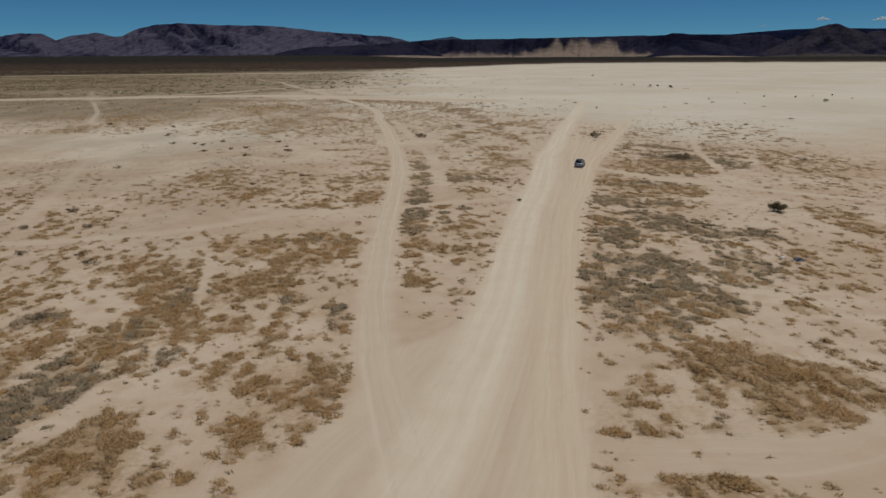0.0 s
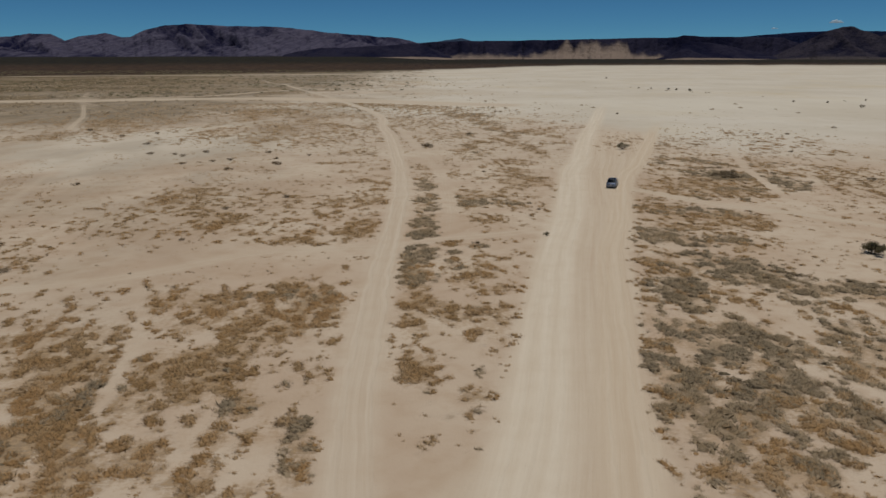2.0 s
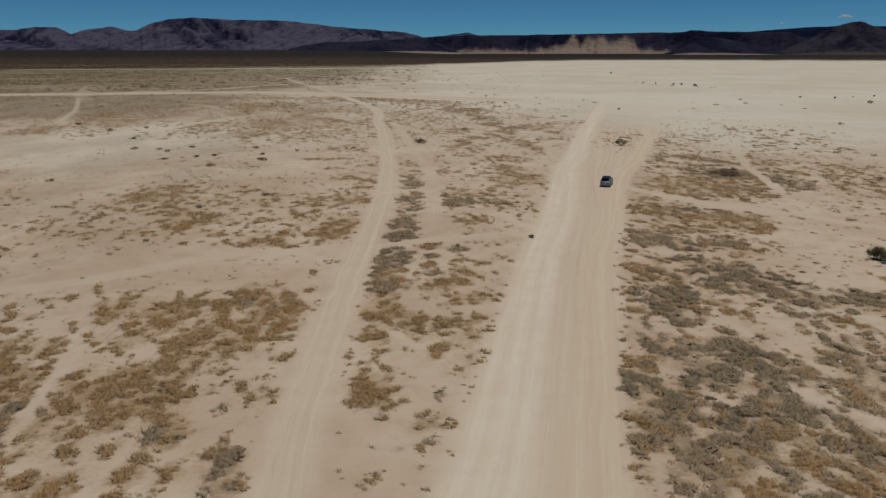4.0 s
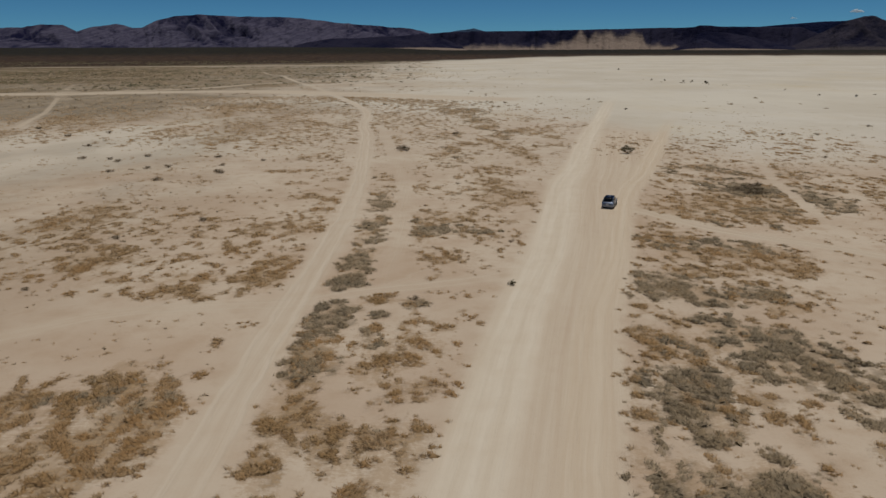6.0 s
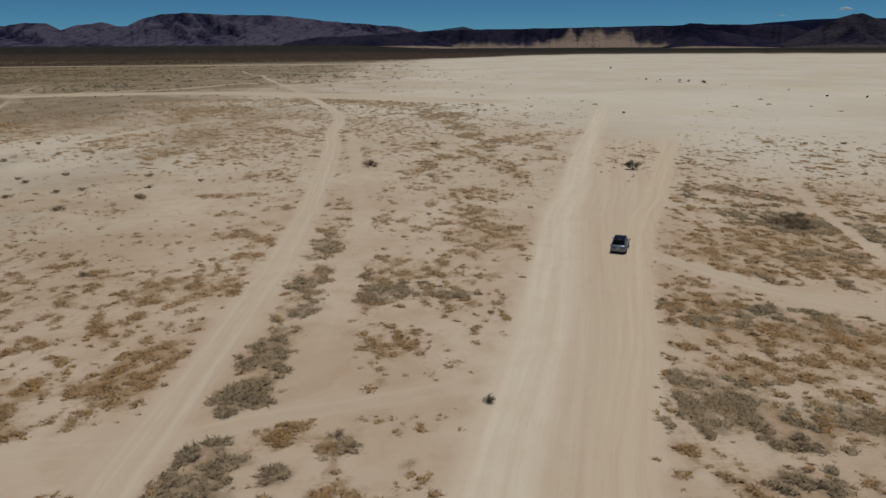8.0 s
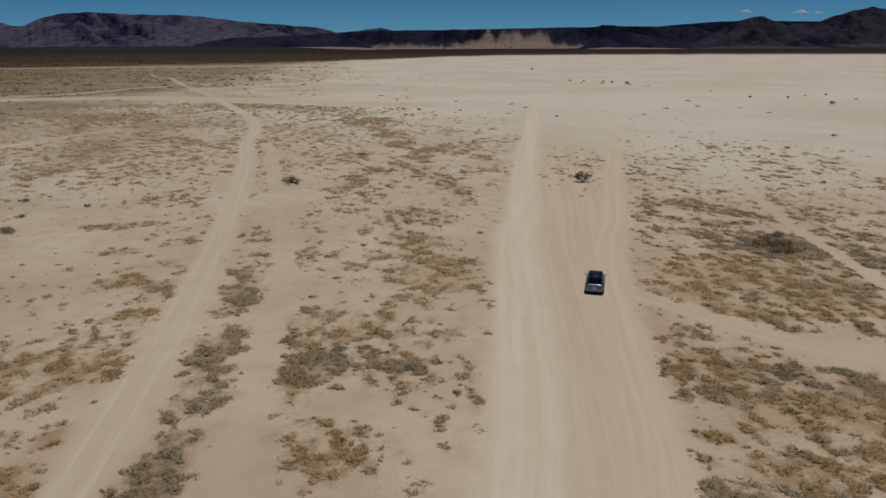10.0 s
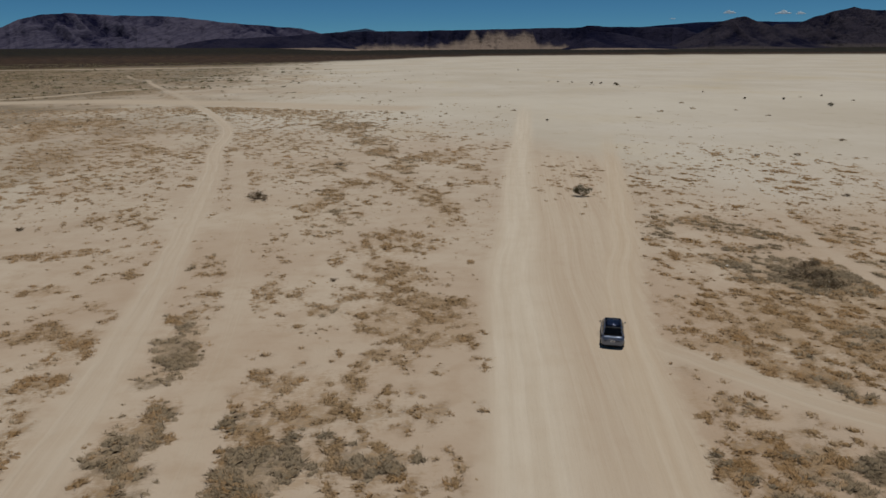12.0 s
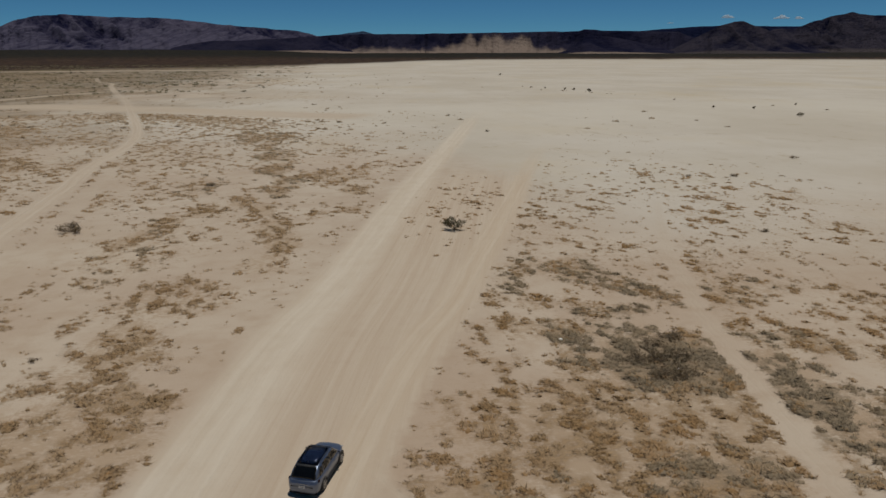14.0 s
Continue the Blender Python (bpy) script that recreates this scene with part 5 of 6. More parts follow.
def tuft_shapes(blades, reach, rise, width, seed):
    """Some low rounded mops of short thin stalks over a matted heart: an array of triangles for each."""
    rs = np.random.RandomState(seed)
    shapes = []
    for _ in range(16):
        turn = rs.rand(blades) * 2 * np.pi
        lobes = 1 + 0.3 * np.sin(turn * 2 + rs.rand() * 6) + 0.2 * np.sin(turn * 3 + rs.rand() * 6)
        out = np.sqrt(rs.rand(blades)) * reach * 0.85 * lobes
        dome = np.clip(1.0 - (out / reach) ** 2, 0.05, 1)
        root = np.stack([np.cos(turn) * out, np.sin(turn) * out, rise * 0.5 * dome * (0.4 + 0.6 * rs.rand(blades)) - 0.02], 1)
        lean = np.where(rs.rand(blades) < 0.7, rs.randn(blades) * 0.45, turn + rs.randn(blades) * 0.9)
        far = reach * (0.35 + 0.7 * rs.rand(blades))
        lift = rise * (0.2 + 0.7 * rs.rand(blades)) * (0.35 + 0.65 * dome)
        tip = root + np.stack([np.cos(lean) * far, np.sin(lean) * far, lift], 1)
        cross = np.stack([-np.sin(lean), np.cos(lean), 0.15 * rs.randn(blades)], 1) * (width * (0.6 + 0.8 * rs.rand(blades)))[:, None]
        # the matted heart of the mop, under the stalks
        ring = np.arange(HEART) * 2 * np.pi / HEART + rs.rand(HEART) * 0.6
        rim = np.stack([np.cos(ring), np.sin(ring), np.zeros(HEART)], 1) * (reach * (0.35 + 0.55 * rs.rand(HEART)))[:, None] * [1.3, 0.8, 1.0] - [0, 0, 0.03]
        top = np.tile([reach * 0.2 * rs.randn(), reach * 0.2 * rs.randn(), rise * 0.6], (HEART, 1))
        heart = np.stack([rim, np.roll(rim, -1, 0), top], 1)
        shapes.append(np.concatenate([heart, np.stack([root + cross, root - cross, tip], 1)]))
    return np.array(shapes)


def scatter(name, label, kind, mat, shapes, spots, sizes, thick, seed):
    rs = np.random.RandomState(seed)
    count = len(spots)
    pick = rs.randint(0, len(shapes), count)
    # neighbours are combed alike by the wind
    turn = (fnoise(spots[:, 0] / 2.5, spots[:, 1] / 2.5, 2, 41) - 0.5) * 5.0 + 1.85 + rs.randn(count) * 0.5
    tris = shapes[pick]
    sizes = sizes * (0.6 + 0.8 * rs.rand(count)) * (0.62 + 0.85 * fnoise(spots[:, 0] / 0.6, spots[:, 1] / 0.9, 2, 31))
    c, s = np.cos(turn)[:, None, None], np.sin(turn)[:, None, None]
    dx = (tris[..., 0] * c - tris[..., 1] * s) * sizes[:, None, None] * 1.25
    dy = (tris[..., 0] * s + tris[..., 1] * c) * sizes[:, None, None]
    x, y = dx + spots[:, 0, None, None], dy + spots[:, 1, None, None]
    z = tris[..., 2] * (sizes ** 0.7)[:, None, None] + terrain(spots[:, 0], spots[:, 1])[:, None, None]
    points = np.stack([x, y, z], -1)
    face = np.cross(points[:, :, 1] - points[:, :, 0], points[:, :, 2] - points[:, :, 0])
    down = face[..., 2] < 0
    points[down] = points[down][:, [1, 0, 2]]
    points = points.reshape(-1, 3)
    mesh = fill(bpy.data.meshes.new(name), points, np.arange(len(points)).reshape(-1, 3))
    blades = shapes.shape[1]
    tint = np.clip(fnoise(spots[:, 0] / 6, spots[:, 1] / 9, 3, 21) * 1.8 - 0.5 + rs.randn(count) * 0.3, 0, 1)
    store(mesh, "tint", np.repeat(tint, blades * 3))
    store(mesh, "stalk", np.tile(np.repeat([0.0, 1.0], [HEART * 3, (blades - HEART) * 3]), count))
    # thin growth at the edges is bleached like straw, thick growth stays dark
    thick = thick * (1 - 0.3 * smooth(120, 150, spots[:, 1]) * (1 - smooth(28, 40, spots[:, 0])))
    bleach = np.clip(1.1 - thick + 0.9 * (fnoise(spots[:, 0] / 1.6, spots[:, 1] / 2.6, 3, 51) - 0.5) + rs.randn(count) * 0.15, 0, 1)
    store(mesh, "bleach", np.repeat(bleach, blades * 3))
    # rims and roots get the dark base colour: painted shade under each mop
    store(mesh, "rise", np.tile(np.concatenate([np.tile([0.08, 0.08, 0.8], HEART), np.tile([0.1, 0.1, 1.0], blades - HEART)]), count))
    # soft shading over the whole mop
    reach = np.abs(shapes).max() * sizes[:, None, None]
    dome = np.stack([dx / reach, dy / reach, np.full(dx.shape, 1.0)], -1).reshape(-1, 3) + rs.randn(len(points), 3) * 0.25
    dome /= np.linalg.norm(dome, axis=1)[:, None]
    mesh.polygons.foreach_set("use_smooth", [True] * len(mesh.polygons))
    mesh.normals_split_custom_set_from_vertices(dome)
    mesh.materials.append(mat)
    return tagged(new(name, mesh), label, kind, kind="stuff")


def sow(field, x0, x1, y0, y1, per_metre, seed):
    """Random places, as thick as the field says."""
    rs = np.random.RandomState(seed)
    count = int((x1 - x0) * (y1 - y0) * per_metre)
    x, y = x0 + rs.rand(count) * (x1 - x0), y0 + rs.rand(count) * (y1 - y0)
    d = field(x, y)
    keep = rs.rand(count) < d * smooth(0.36, 0.58, fnoise(x / 0.6, y / 0.9, 2, 31))
    x, y, d = x[keep], y[keep], d[keep]
    off = bare(x, y)
    keep = rs.rand(len(x)) < off
    return np.stack([x, y], 1)[keep], d[keep]


rs = np.random.RandomState(3)
FINE_DRY, FINE_GREY = tuft_shapes(17, 0.29, 0.23, 0.015, 1), tuft_shapes(17, 0.31, 0.27, 0.015, 2)
MID_DRY, MID_GREY = tuft_shapes(12, 0.32, 0.22, 0.020, 8), tuft_shapes(12, 0.34, 0.25, 0.020, 9)
COARSE_DRY, COARSE_GREY = tuft_shapes(7, 0.46, 0.26, 0.045, 3), tuft_shapes(7, 0.50, 0.28, 0.045, 4)
DRY_WORDS, GREY_WORDS = "dry golden brown desert grass in low ragged clumps", "grey brown dead scrub in low tangled mats"
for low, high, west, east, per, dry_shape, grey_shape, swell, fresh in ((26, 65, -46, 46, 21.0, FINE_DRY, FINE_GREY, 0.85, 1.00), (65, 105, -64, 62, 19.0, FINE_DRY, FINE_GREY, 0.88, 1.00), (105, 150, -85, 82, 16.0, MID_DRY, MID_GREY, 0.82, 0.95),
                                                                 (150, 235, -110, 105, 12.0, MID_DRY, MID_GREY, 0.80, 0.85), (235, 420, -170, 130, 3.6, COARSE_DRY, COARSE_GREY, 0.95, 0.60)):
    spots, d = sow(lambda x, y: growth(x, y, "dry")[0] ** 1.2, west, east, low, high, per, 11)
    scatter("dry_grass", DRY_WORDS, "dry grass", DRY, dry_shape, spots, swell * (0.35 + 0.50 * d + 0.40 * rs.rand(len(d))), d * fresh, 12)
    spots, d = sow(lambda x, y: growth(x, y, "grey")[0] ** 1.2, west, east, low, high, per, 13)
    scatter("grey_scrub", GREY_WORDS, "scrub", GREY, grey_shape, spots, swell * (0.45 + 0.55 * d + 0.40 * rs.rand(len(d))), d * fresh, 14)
spots, d = sow(sparse, -120, 120, 26, 330, 0.30, 15)
scatter("sparse_grass", "scattered small tufts of dry grass on the sand", "dry grass", DRY, tuft_shapes(9, 0.27, 0.13, 0.02, 5), spots, 0.4 + 0.7 * rs.rand(len(d)), 0.3 + 0.5 * rs.rand(len(d)), 16)
spots, d = sow(lambda x, y: sparse(x, y) * (1 - 0.6 * smooth(-220, -60, x)), -420, 160, 330, 900, 0.13, 17)
scatter("far_scrub", "far thin scrub dotted over the pale plain", "scrub", GREY, tuft_shapes(7, 0.6, 0.5, 0.09, 6), spots, 0.7 + 1.0 * rs.rand(len(d)), 0.15 + 0.5 * rs.rand(len(d)), 18)
spots, d = sow(lambda x, y: smooth(0.38, 0.62, fnoise(x / 40.0, y / 25.0, 3, 27)) * (1 - smooth(-160, 0, x)), -950, 0, 480, 1500, 0.02, 19)
scatter("plain_scrub", "dark low scrub dotted over the brown far plain", "scrub", LEAF, tuft_shapes(6, 0.7, 0.5, 0.12, 7), spots, 1.2 + 1.6 * rs.rand(len(d)), np.ones(len(d)), 20)


# ---- mountains round the plain ----
def mountain(name, label, profile, near, depth, mat, base=12.0, rough=1.0, mesa=False, fans=(), apron=0.2, seed=0, step=0.05):
    """A range seen as bearings and crest heights; near: range of its foot, depth: foot to back."""
    bearings = np.arange(profile[0][0], profile[-1][0] + step, step)
    crest = np.interp(bearings, [p[0] for p in profile], [p[1] for p in profile])
    broad = crest
    crest = crest + (fnoise(bearings * 1.7, bearings * 0 + seed, 3, seed + 3) - 0.5) * (4 if mesa else 7) * np.clip(crest / 120, 0, 1)
    k = np.linspace(0, 1, 60)
    b, k2 = np.meshgrid(bearings, k, indexing="ij")
    top = broad[:, None] + (crest - broad)[:, None] * smooth(0.45, 0.62, k2) - base
    u, v = b * near * 0.01745, k2 * depth * 0.42
    wx, wy = (fnoise(u / 260, v / 260, 3, seed + 1) - 0.5) * 260, (fnoise(u / 260, v / 260, 3, seed + 6) - 0.5) * 260
    spur = (1 - np.abs(2 * fnoise((u + wx + 1.1 * v) / 150, (v + wy) / 240, 3, seed) - 1) * 1.2) ** 2
    fine = 1 - np.abs(2 * fnoise((u + 0.6 * wx - 1.3 * v) / 60, (v + wy) / 110, 3, seed + 4) - 1) * 1.3
    if mesa:
        shape = np.where(k2 < 0.5, 0.55 * smooth(0.0, 0.45, k2) + 0.45 * smooth(0.30, 0.5, k2), np.where(k2 < 0.85, 1.0, 1 - smooth(0.85, 1.0, k2)))
        h = shape * (1 - (0.35 * (1 - spur) + 0.2 * (1 - fine)) * np.clip(1.2 * (1 - shape ** 4), 0, 1))
    else:
        shape = np.clip(k2 / 0.62, 0, 1) ** 0.9
        shape = np.where(k2 > 0.62, np.cos((k2 - 0.62) / 0.38 * np.pi / 2), shape)
        h = shape * (1 - rough * (0.50 * (1 - spur) + 0.22 * (1 - fine)) * np.clip(1.25 * (1 - shape ** 4), 0, 1))
    z = base - 6 + (top + 6) * np.clip(h, 0, 1) + (fnoise(u / 55, v / 55, 3, seed + 5) - 0.5) * 4 * smooth(0.02, 0.2, k2)
    z = np.where((k2 <= 0.001) | (k2 >= 0.999), -5.0, z)
    r = near + depth * k2 + (fnoise(b * 1.1, b * 0, 3, seed + 2) - 0.5) * depth * 0.25 * (1 - k2)
    a = np.radians(b)
    mesh = grid_mesh(name, r * np.sin(a), r * np.cos(a), z)
    rel = (z - base) / np.maximum(top, 1)
    ragged = (fnoise(u / 90, v / 200, 4, seed + 7) - 0.5)
    fan = 1 - smooth(0.0, apron, rel + ragged * (0.15 if mesa else 0.06))
    tongue = 0.55 - np.abs(np.sin(np.pi * (b + 0.9 * fnoise(b * 0.8, b * 0, 2, seed + 13)) / 1.15)) ** 0.8 + 0.5 * (fnoise(u / 40, v / 120, 3, seed + 13) - 0.5)
    for mid, half, high in fans:
        lean = high * (1 - (np.abs(b - mid) / half) ** 1.1) + tongue * 0.2 * high + ragged * 0.15
        fan = np.maximum(fan, np.clip((lean - rel) * 1.1 + 0.42, 0, 1))
    store(mesh, "fan", np.where(k2 > 0.6, 0.0, fan).ravel())
    # crests marked here are painted lighter, hollows darker, as sunlight would leave them
    store(mesh, "ridge_lit", np.clip(0.65 * spur + 0.5 * fine - 0.1, 0, 1).ravel())
    mesh.polygons.foreach_set("use_smooth", [True] * len(mesh.polygons))
    mesh.materials.append(mat)
    return tagged(new(name, mesh), label, "mountain", kind="structure")


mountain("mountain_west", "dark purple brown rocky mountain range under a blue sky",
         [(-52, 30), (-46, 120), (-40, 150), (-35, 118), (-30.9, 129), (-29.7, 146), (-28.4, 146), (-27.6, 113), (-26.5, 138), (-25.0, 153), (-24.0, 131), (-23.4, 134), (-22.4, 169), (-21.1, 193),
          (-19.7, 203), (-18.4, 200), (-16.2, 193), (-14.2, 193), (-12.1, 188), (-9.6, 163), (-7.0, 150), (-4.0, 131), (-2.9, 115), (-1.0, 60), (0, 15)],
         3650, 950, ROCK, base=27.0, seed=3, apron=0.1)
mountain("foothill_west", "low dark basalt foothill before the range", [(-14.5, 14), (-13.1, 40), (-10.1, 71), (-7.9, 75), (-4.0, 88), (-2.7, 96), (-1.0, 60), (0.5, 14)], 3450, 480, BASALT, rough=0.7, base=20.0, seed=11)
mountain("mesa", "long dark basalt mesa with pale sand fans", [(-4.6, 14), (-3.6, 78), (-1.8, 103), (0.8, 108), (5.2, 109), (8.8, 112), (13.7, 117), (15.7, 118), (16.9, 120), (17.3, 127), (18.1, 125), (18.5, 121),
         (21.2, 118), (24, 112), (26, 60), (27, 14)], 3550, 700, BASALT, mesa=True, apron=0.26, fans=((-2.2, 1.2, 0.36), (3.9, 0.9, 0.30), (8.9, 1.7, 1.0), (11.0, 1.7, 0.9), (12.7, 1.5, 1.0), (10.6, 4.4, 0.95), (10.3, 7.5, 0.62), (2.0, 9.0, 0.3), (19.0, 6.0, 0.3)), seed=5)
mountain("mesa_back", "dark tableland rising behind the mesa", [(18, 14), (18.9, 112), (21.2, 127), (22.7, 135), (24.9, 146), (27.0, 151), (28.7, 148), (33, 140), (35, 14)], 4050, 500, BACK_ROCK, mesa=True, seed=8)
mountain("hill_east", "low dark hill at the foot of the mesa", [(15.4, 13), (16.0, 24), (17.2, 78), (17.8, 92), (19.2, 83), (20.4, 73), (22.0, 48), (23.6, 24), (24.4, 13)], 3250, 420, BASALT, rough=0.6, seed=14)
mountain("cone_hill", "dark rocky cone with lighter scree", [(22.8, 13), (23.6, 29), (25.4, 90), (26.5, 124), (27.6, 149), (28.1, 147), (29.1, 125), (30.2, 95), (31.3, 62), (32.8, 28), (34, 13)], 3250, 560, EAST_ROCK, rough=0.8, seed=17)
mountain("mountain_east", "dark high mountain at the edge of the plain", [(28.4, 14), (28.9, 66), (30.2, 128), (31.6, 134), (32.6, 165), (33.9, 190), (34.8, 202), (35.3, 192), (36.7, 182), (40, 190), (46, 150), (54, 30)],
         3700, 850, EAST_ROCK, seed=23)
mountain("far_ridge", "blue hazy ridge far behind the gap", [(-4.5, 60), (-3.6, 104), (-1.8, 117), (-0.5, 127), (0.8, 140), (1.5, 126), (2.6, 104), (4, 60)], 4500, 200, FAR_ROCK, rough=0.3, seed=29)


# ---- small fair-weather clouds low over the mountains ----
CLOUD = plain("glowing_cloud", (0.42, 0.47, 0.52), 1.0, 0.0, 0.0, 0.05)
# faint glow added so that the undersides of the lumps don't turn dark
CLOUD.node_tree.nodes["Principled BSDF"].inputs["Emission Color"].default_value = (0.55, 0.68, 0.78, 1)
CLOUD.node_tree.nodes["Principled BSDF"].inputs["Emission Strength"].default_value = 0.22


def cloud(bearing, height, wide, high, seed):
    r = random.Random(seed)
    bm = bmesh.new()
    for _ in range(46):
        t = r.gauss(0, 0.42)
        size = high * r.uniform(0.07, 0.17)
        m = Matrix.Translation((t * wide / 2, r.uniform(-15, 15), abs(r.gauss(0, 0.3)) * high * max(0.15, 1 - abs(t)))) @ Matrix.Diagonal((r.uniform(1.4, 2.6), 1.5, 0.8, 1))
        bmesh.ops.create_icosphere(bm, subdivisions=1, radius=size, matrix=m)
    ob = tagged(part("cloud", bm, CLOUD, shade=True), "small white cloud low in the blue sky", "cloud", kind="structure")
    a = radians(bearing)
    ob.matrix_basis = pose(4750 * math.sin(a), 4750 * math.cos(a), height, 0, 0, -bearing)


for bearing, height, wide, high, seed in ((27.2, 208, 75, 26, 1), (30.6, 200, 70, 34, 2), (31.7, 196, 50, 20, 3), (23.4, 182, 40, 10, 4)):
    cloud(bearing, height, wide, high, seed)


# ---- bushes ----
def bush(wide, high, leaves, seed, mat=LEAF, leaf=0.05, label="", category="bush"):
    """A desert shrub: bare stems and an uneven crown of many small leaves."""
    r = random.Random(seed)
    root = tagged(new("bush"), label, category, "desert bushes")
    bm = bmesh.new()
    ends = []
    for _ in range(11):
        a, reach = r.uniform(0, 6.283), wide * 0.5 * r.uniform(0.35, 0.95)
        p0 = Vector((r.uniform(-0.08, 0.08) * wide, r.uniform(-0.08, 0.08) * wide, -0.05))
        p2 = Vector((math.cos(a) * reach, math.sin(a) * reach, high * r.uniform(0.45, 0.95) * (1.1 - 0.5 * reach / (wide * 0.5))))
        p1 = p0.lerp(p2, 0.5) + Vector((0, 0, -0.06 * high))
        ends += [p1.lerp(p2, 0.5), p2, p2 + Vector((r.uniform(-1, 1), r.uniform(-1, 1), r.uniform(-0.4, 0.2))) * wide * 0.12]
        thick = 0.02 * wide
        rings = []
        for p, t in ((p0, thick), (p1, thick * 0.65), (p2, thick * 0.25)):
            rings.append([bm.verts.new(p + Vector((math.cos(k * 2.094) * t, math.sin(k * 2.094) * t, 0))) for k in range(3)])
        for u, v in zip(rings, rings[1:]):
            for k in range(3):
                bm.faces.new((u[k], u[(k + 1) % 3], v[(k + 1) % 3], v[k]))
    part("stems", bm, TWIG, root)
    tris, tint, rise = [], [], []
    for _ in range(leaves):
        e = r.choice(ends)
        p = e + Vector((r.gauss(0, 1), r.gauss(0, 1), r.gauss(0, 0.6))) * wide * 0.085
        p.z = max(p.z, 0.03)
        d = Vector((r.gauss(0, 1), r.gauss(0, 1), r.gauss(0.3, 0.8))).normalized()
        s = d.orthogonal().normalized()
        s.rotate(Matrix.Rotation(r.uniform(0, 6.283), 3, d))
        size = leaf * wide * r.uniform(0.6, 1.5)
        tris += [p - s * size * 0.45, p + s * size * 0.45, p + d * size * 1.5]
        tint += [r.random()] * 3
        # low leaves get the darker base colour, shade put into the crown
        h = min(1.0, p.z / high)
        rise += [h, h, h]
    mesh = fill(bpy.data.meshes.new("crown"), np.array([tuple(t) for t in tris]), np.arange(len(tris)).reshape(-1, 3))
    store(mesh, "tint", tint)
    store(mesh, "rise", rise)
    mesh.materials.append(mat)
    crown = new("crown", mesh)
    crown.parent = root
    return root


def stand(ob, x, y, turn=0.0, size=1.0):
    ob.matrix_basis = pose(x, y, float(terrain(np.array(x), np.array(y))), 0, 0, turn) @ Matrix.Diagonal((size, size, size, 1))
    return ob


def repeat(ob, x, y, turn, size, label=""):
    made = copy_thing(ob, pose(x, y, float(terrain(np.array(x), np.array(y))), 0, 0, turn))
    made.scale = (size, size, size)
    return tagged(made, label)


green_bush = stand(bush(2.9, 1.7, 1900, 1, LEAF, 0.04, "rounded dark green creosote bush alone on the sand"), 52.7, 109.5)
track_bush = stand(bush(2.7, 2.1, 1500, 2, LEAF, 0.036, "twiggy olive bush between the two lanes of the track"), 46.2, 215.6)
west_bush = stand(bush(3.6, 1.3, 900, 3, GREY, 0.034, "wide straggling grey bush beside the west track"), -6.6, 221.0)
small_bush = stand(bush(0.95, 0.5, 420, 4, LEAF, 0.055, "small dark low shrub at the edge of the road"), 13.0, 119.2)
grey_bush = stand(bush(1.3, 0.5, 800, 5, GREY, 0.032, "small dead grey shrub on open sand"), -37.3, 137.0)
for x, y, turn, size in ((-61.8, 101.3, 20, 1.3), (-46.2, 86.5, 80, 1.0), (-38.8, 63.8, 140, 1.3), (-60.2, 112.9, 200, 1.6), (-52.5, 101.7, 50, 1.2), (-43.2, 83.2, 250, 1.3), (-53.9, 87.2, 310, 1.3),
                         (-37.1, 116.9, 15, 0.7), (-73.9, 160.2, 95, 1.2), (-29.5, 147.1, 130, 1.1), (-40.5, 188.1, 210, 1.5), (5.5, 254.3, 33, 1.5), (3.2, 114.7, 77, 0.8), (14.1, 135.8, 160, 0.6),
                         (84.5, 165.5, 10, 1.4), (88.5, 209.2, 60, 1.0), (97.5, 252.0, 110, 1.0), (106.9, 251.5, 170, 1.2), (133.3, 273.7, 220, 1.3), (7.0, 176.2, 290, 0.7)):
    repeat(grey_bush, x, y, turn, size)
for x, y, turn, size in ((-124, 267, 5, 1.7), (-104.3, 247.6, 40, 1.5), (-78.4, 206.4, 75, 1.4), (-87.6, 226.8, 110, 1.5), (-68.2, 202.2, 145, 1.3), (-71.5, 205.7, 180, 1.1), (-64.7, 210.1, 215, 1.3), (-49.7, 179.8, 250, 1.5),
                         (-63.5, 189.2, 285, 1.2), (-54.2, 195.7, 320, 1.3), (-96.4, 256, 355, 1.3), (-42, 189.9, 30, 1.2), (-48.3, 209.3, 65, 1.3), (-43.5, 197.7, 100, 1.1), (-57.7, 193.3, 135, 1.2), (-36.4, 204.3, 170, 1.0)):
    repeat(grey_bush, x, y, turn, size, "small dark shrub among pale bare streaks")
for x, y, turn, size in ((57.6, 173.6, 0, 1.5), (59.7, 174.6, 40, 1.6), (54.9, 170.5, 80, 1.7), (56.9, 170.3, 120, 1.9), (58.9, 170.6, 160, 1.5), (56.3, 167.3, 200, 1.6), (58.0, 167.6, 240, 1.7)):
    repeat(grey_bush, x, y, turn, size, "dead grey shrub in a dense thicket of scrub")
for x, y, turn, size in ((200.0, 376.0, 0, 0.8), (201.5, 412.0, 90, 0.6), (186.8, 419.0, 30, 0.5), (168.3, 566.5, 60, 0.8), (164.5, 573.7, 120, 0.75), (172.4, 546.9, 200, 0.8), (176.0, 560.0, 10, 0.75), (179.1, 865.2, 45, 0.9),
                         (156.0, 590.0, 250, 0.6), (149.0, 600.0, 310, 0.6), (232.0, 430.0, 80, 0.5), (72.6, 338.3, 15, 0.4)):
    repeat(track_bush, x, y, turn, size, "far dark bush alone on the pale clay pan")
r = random.Random(12)
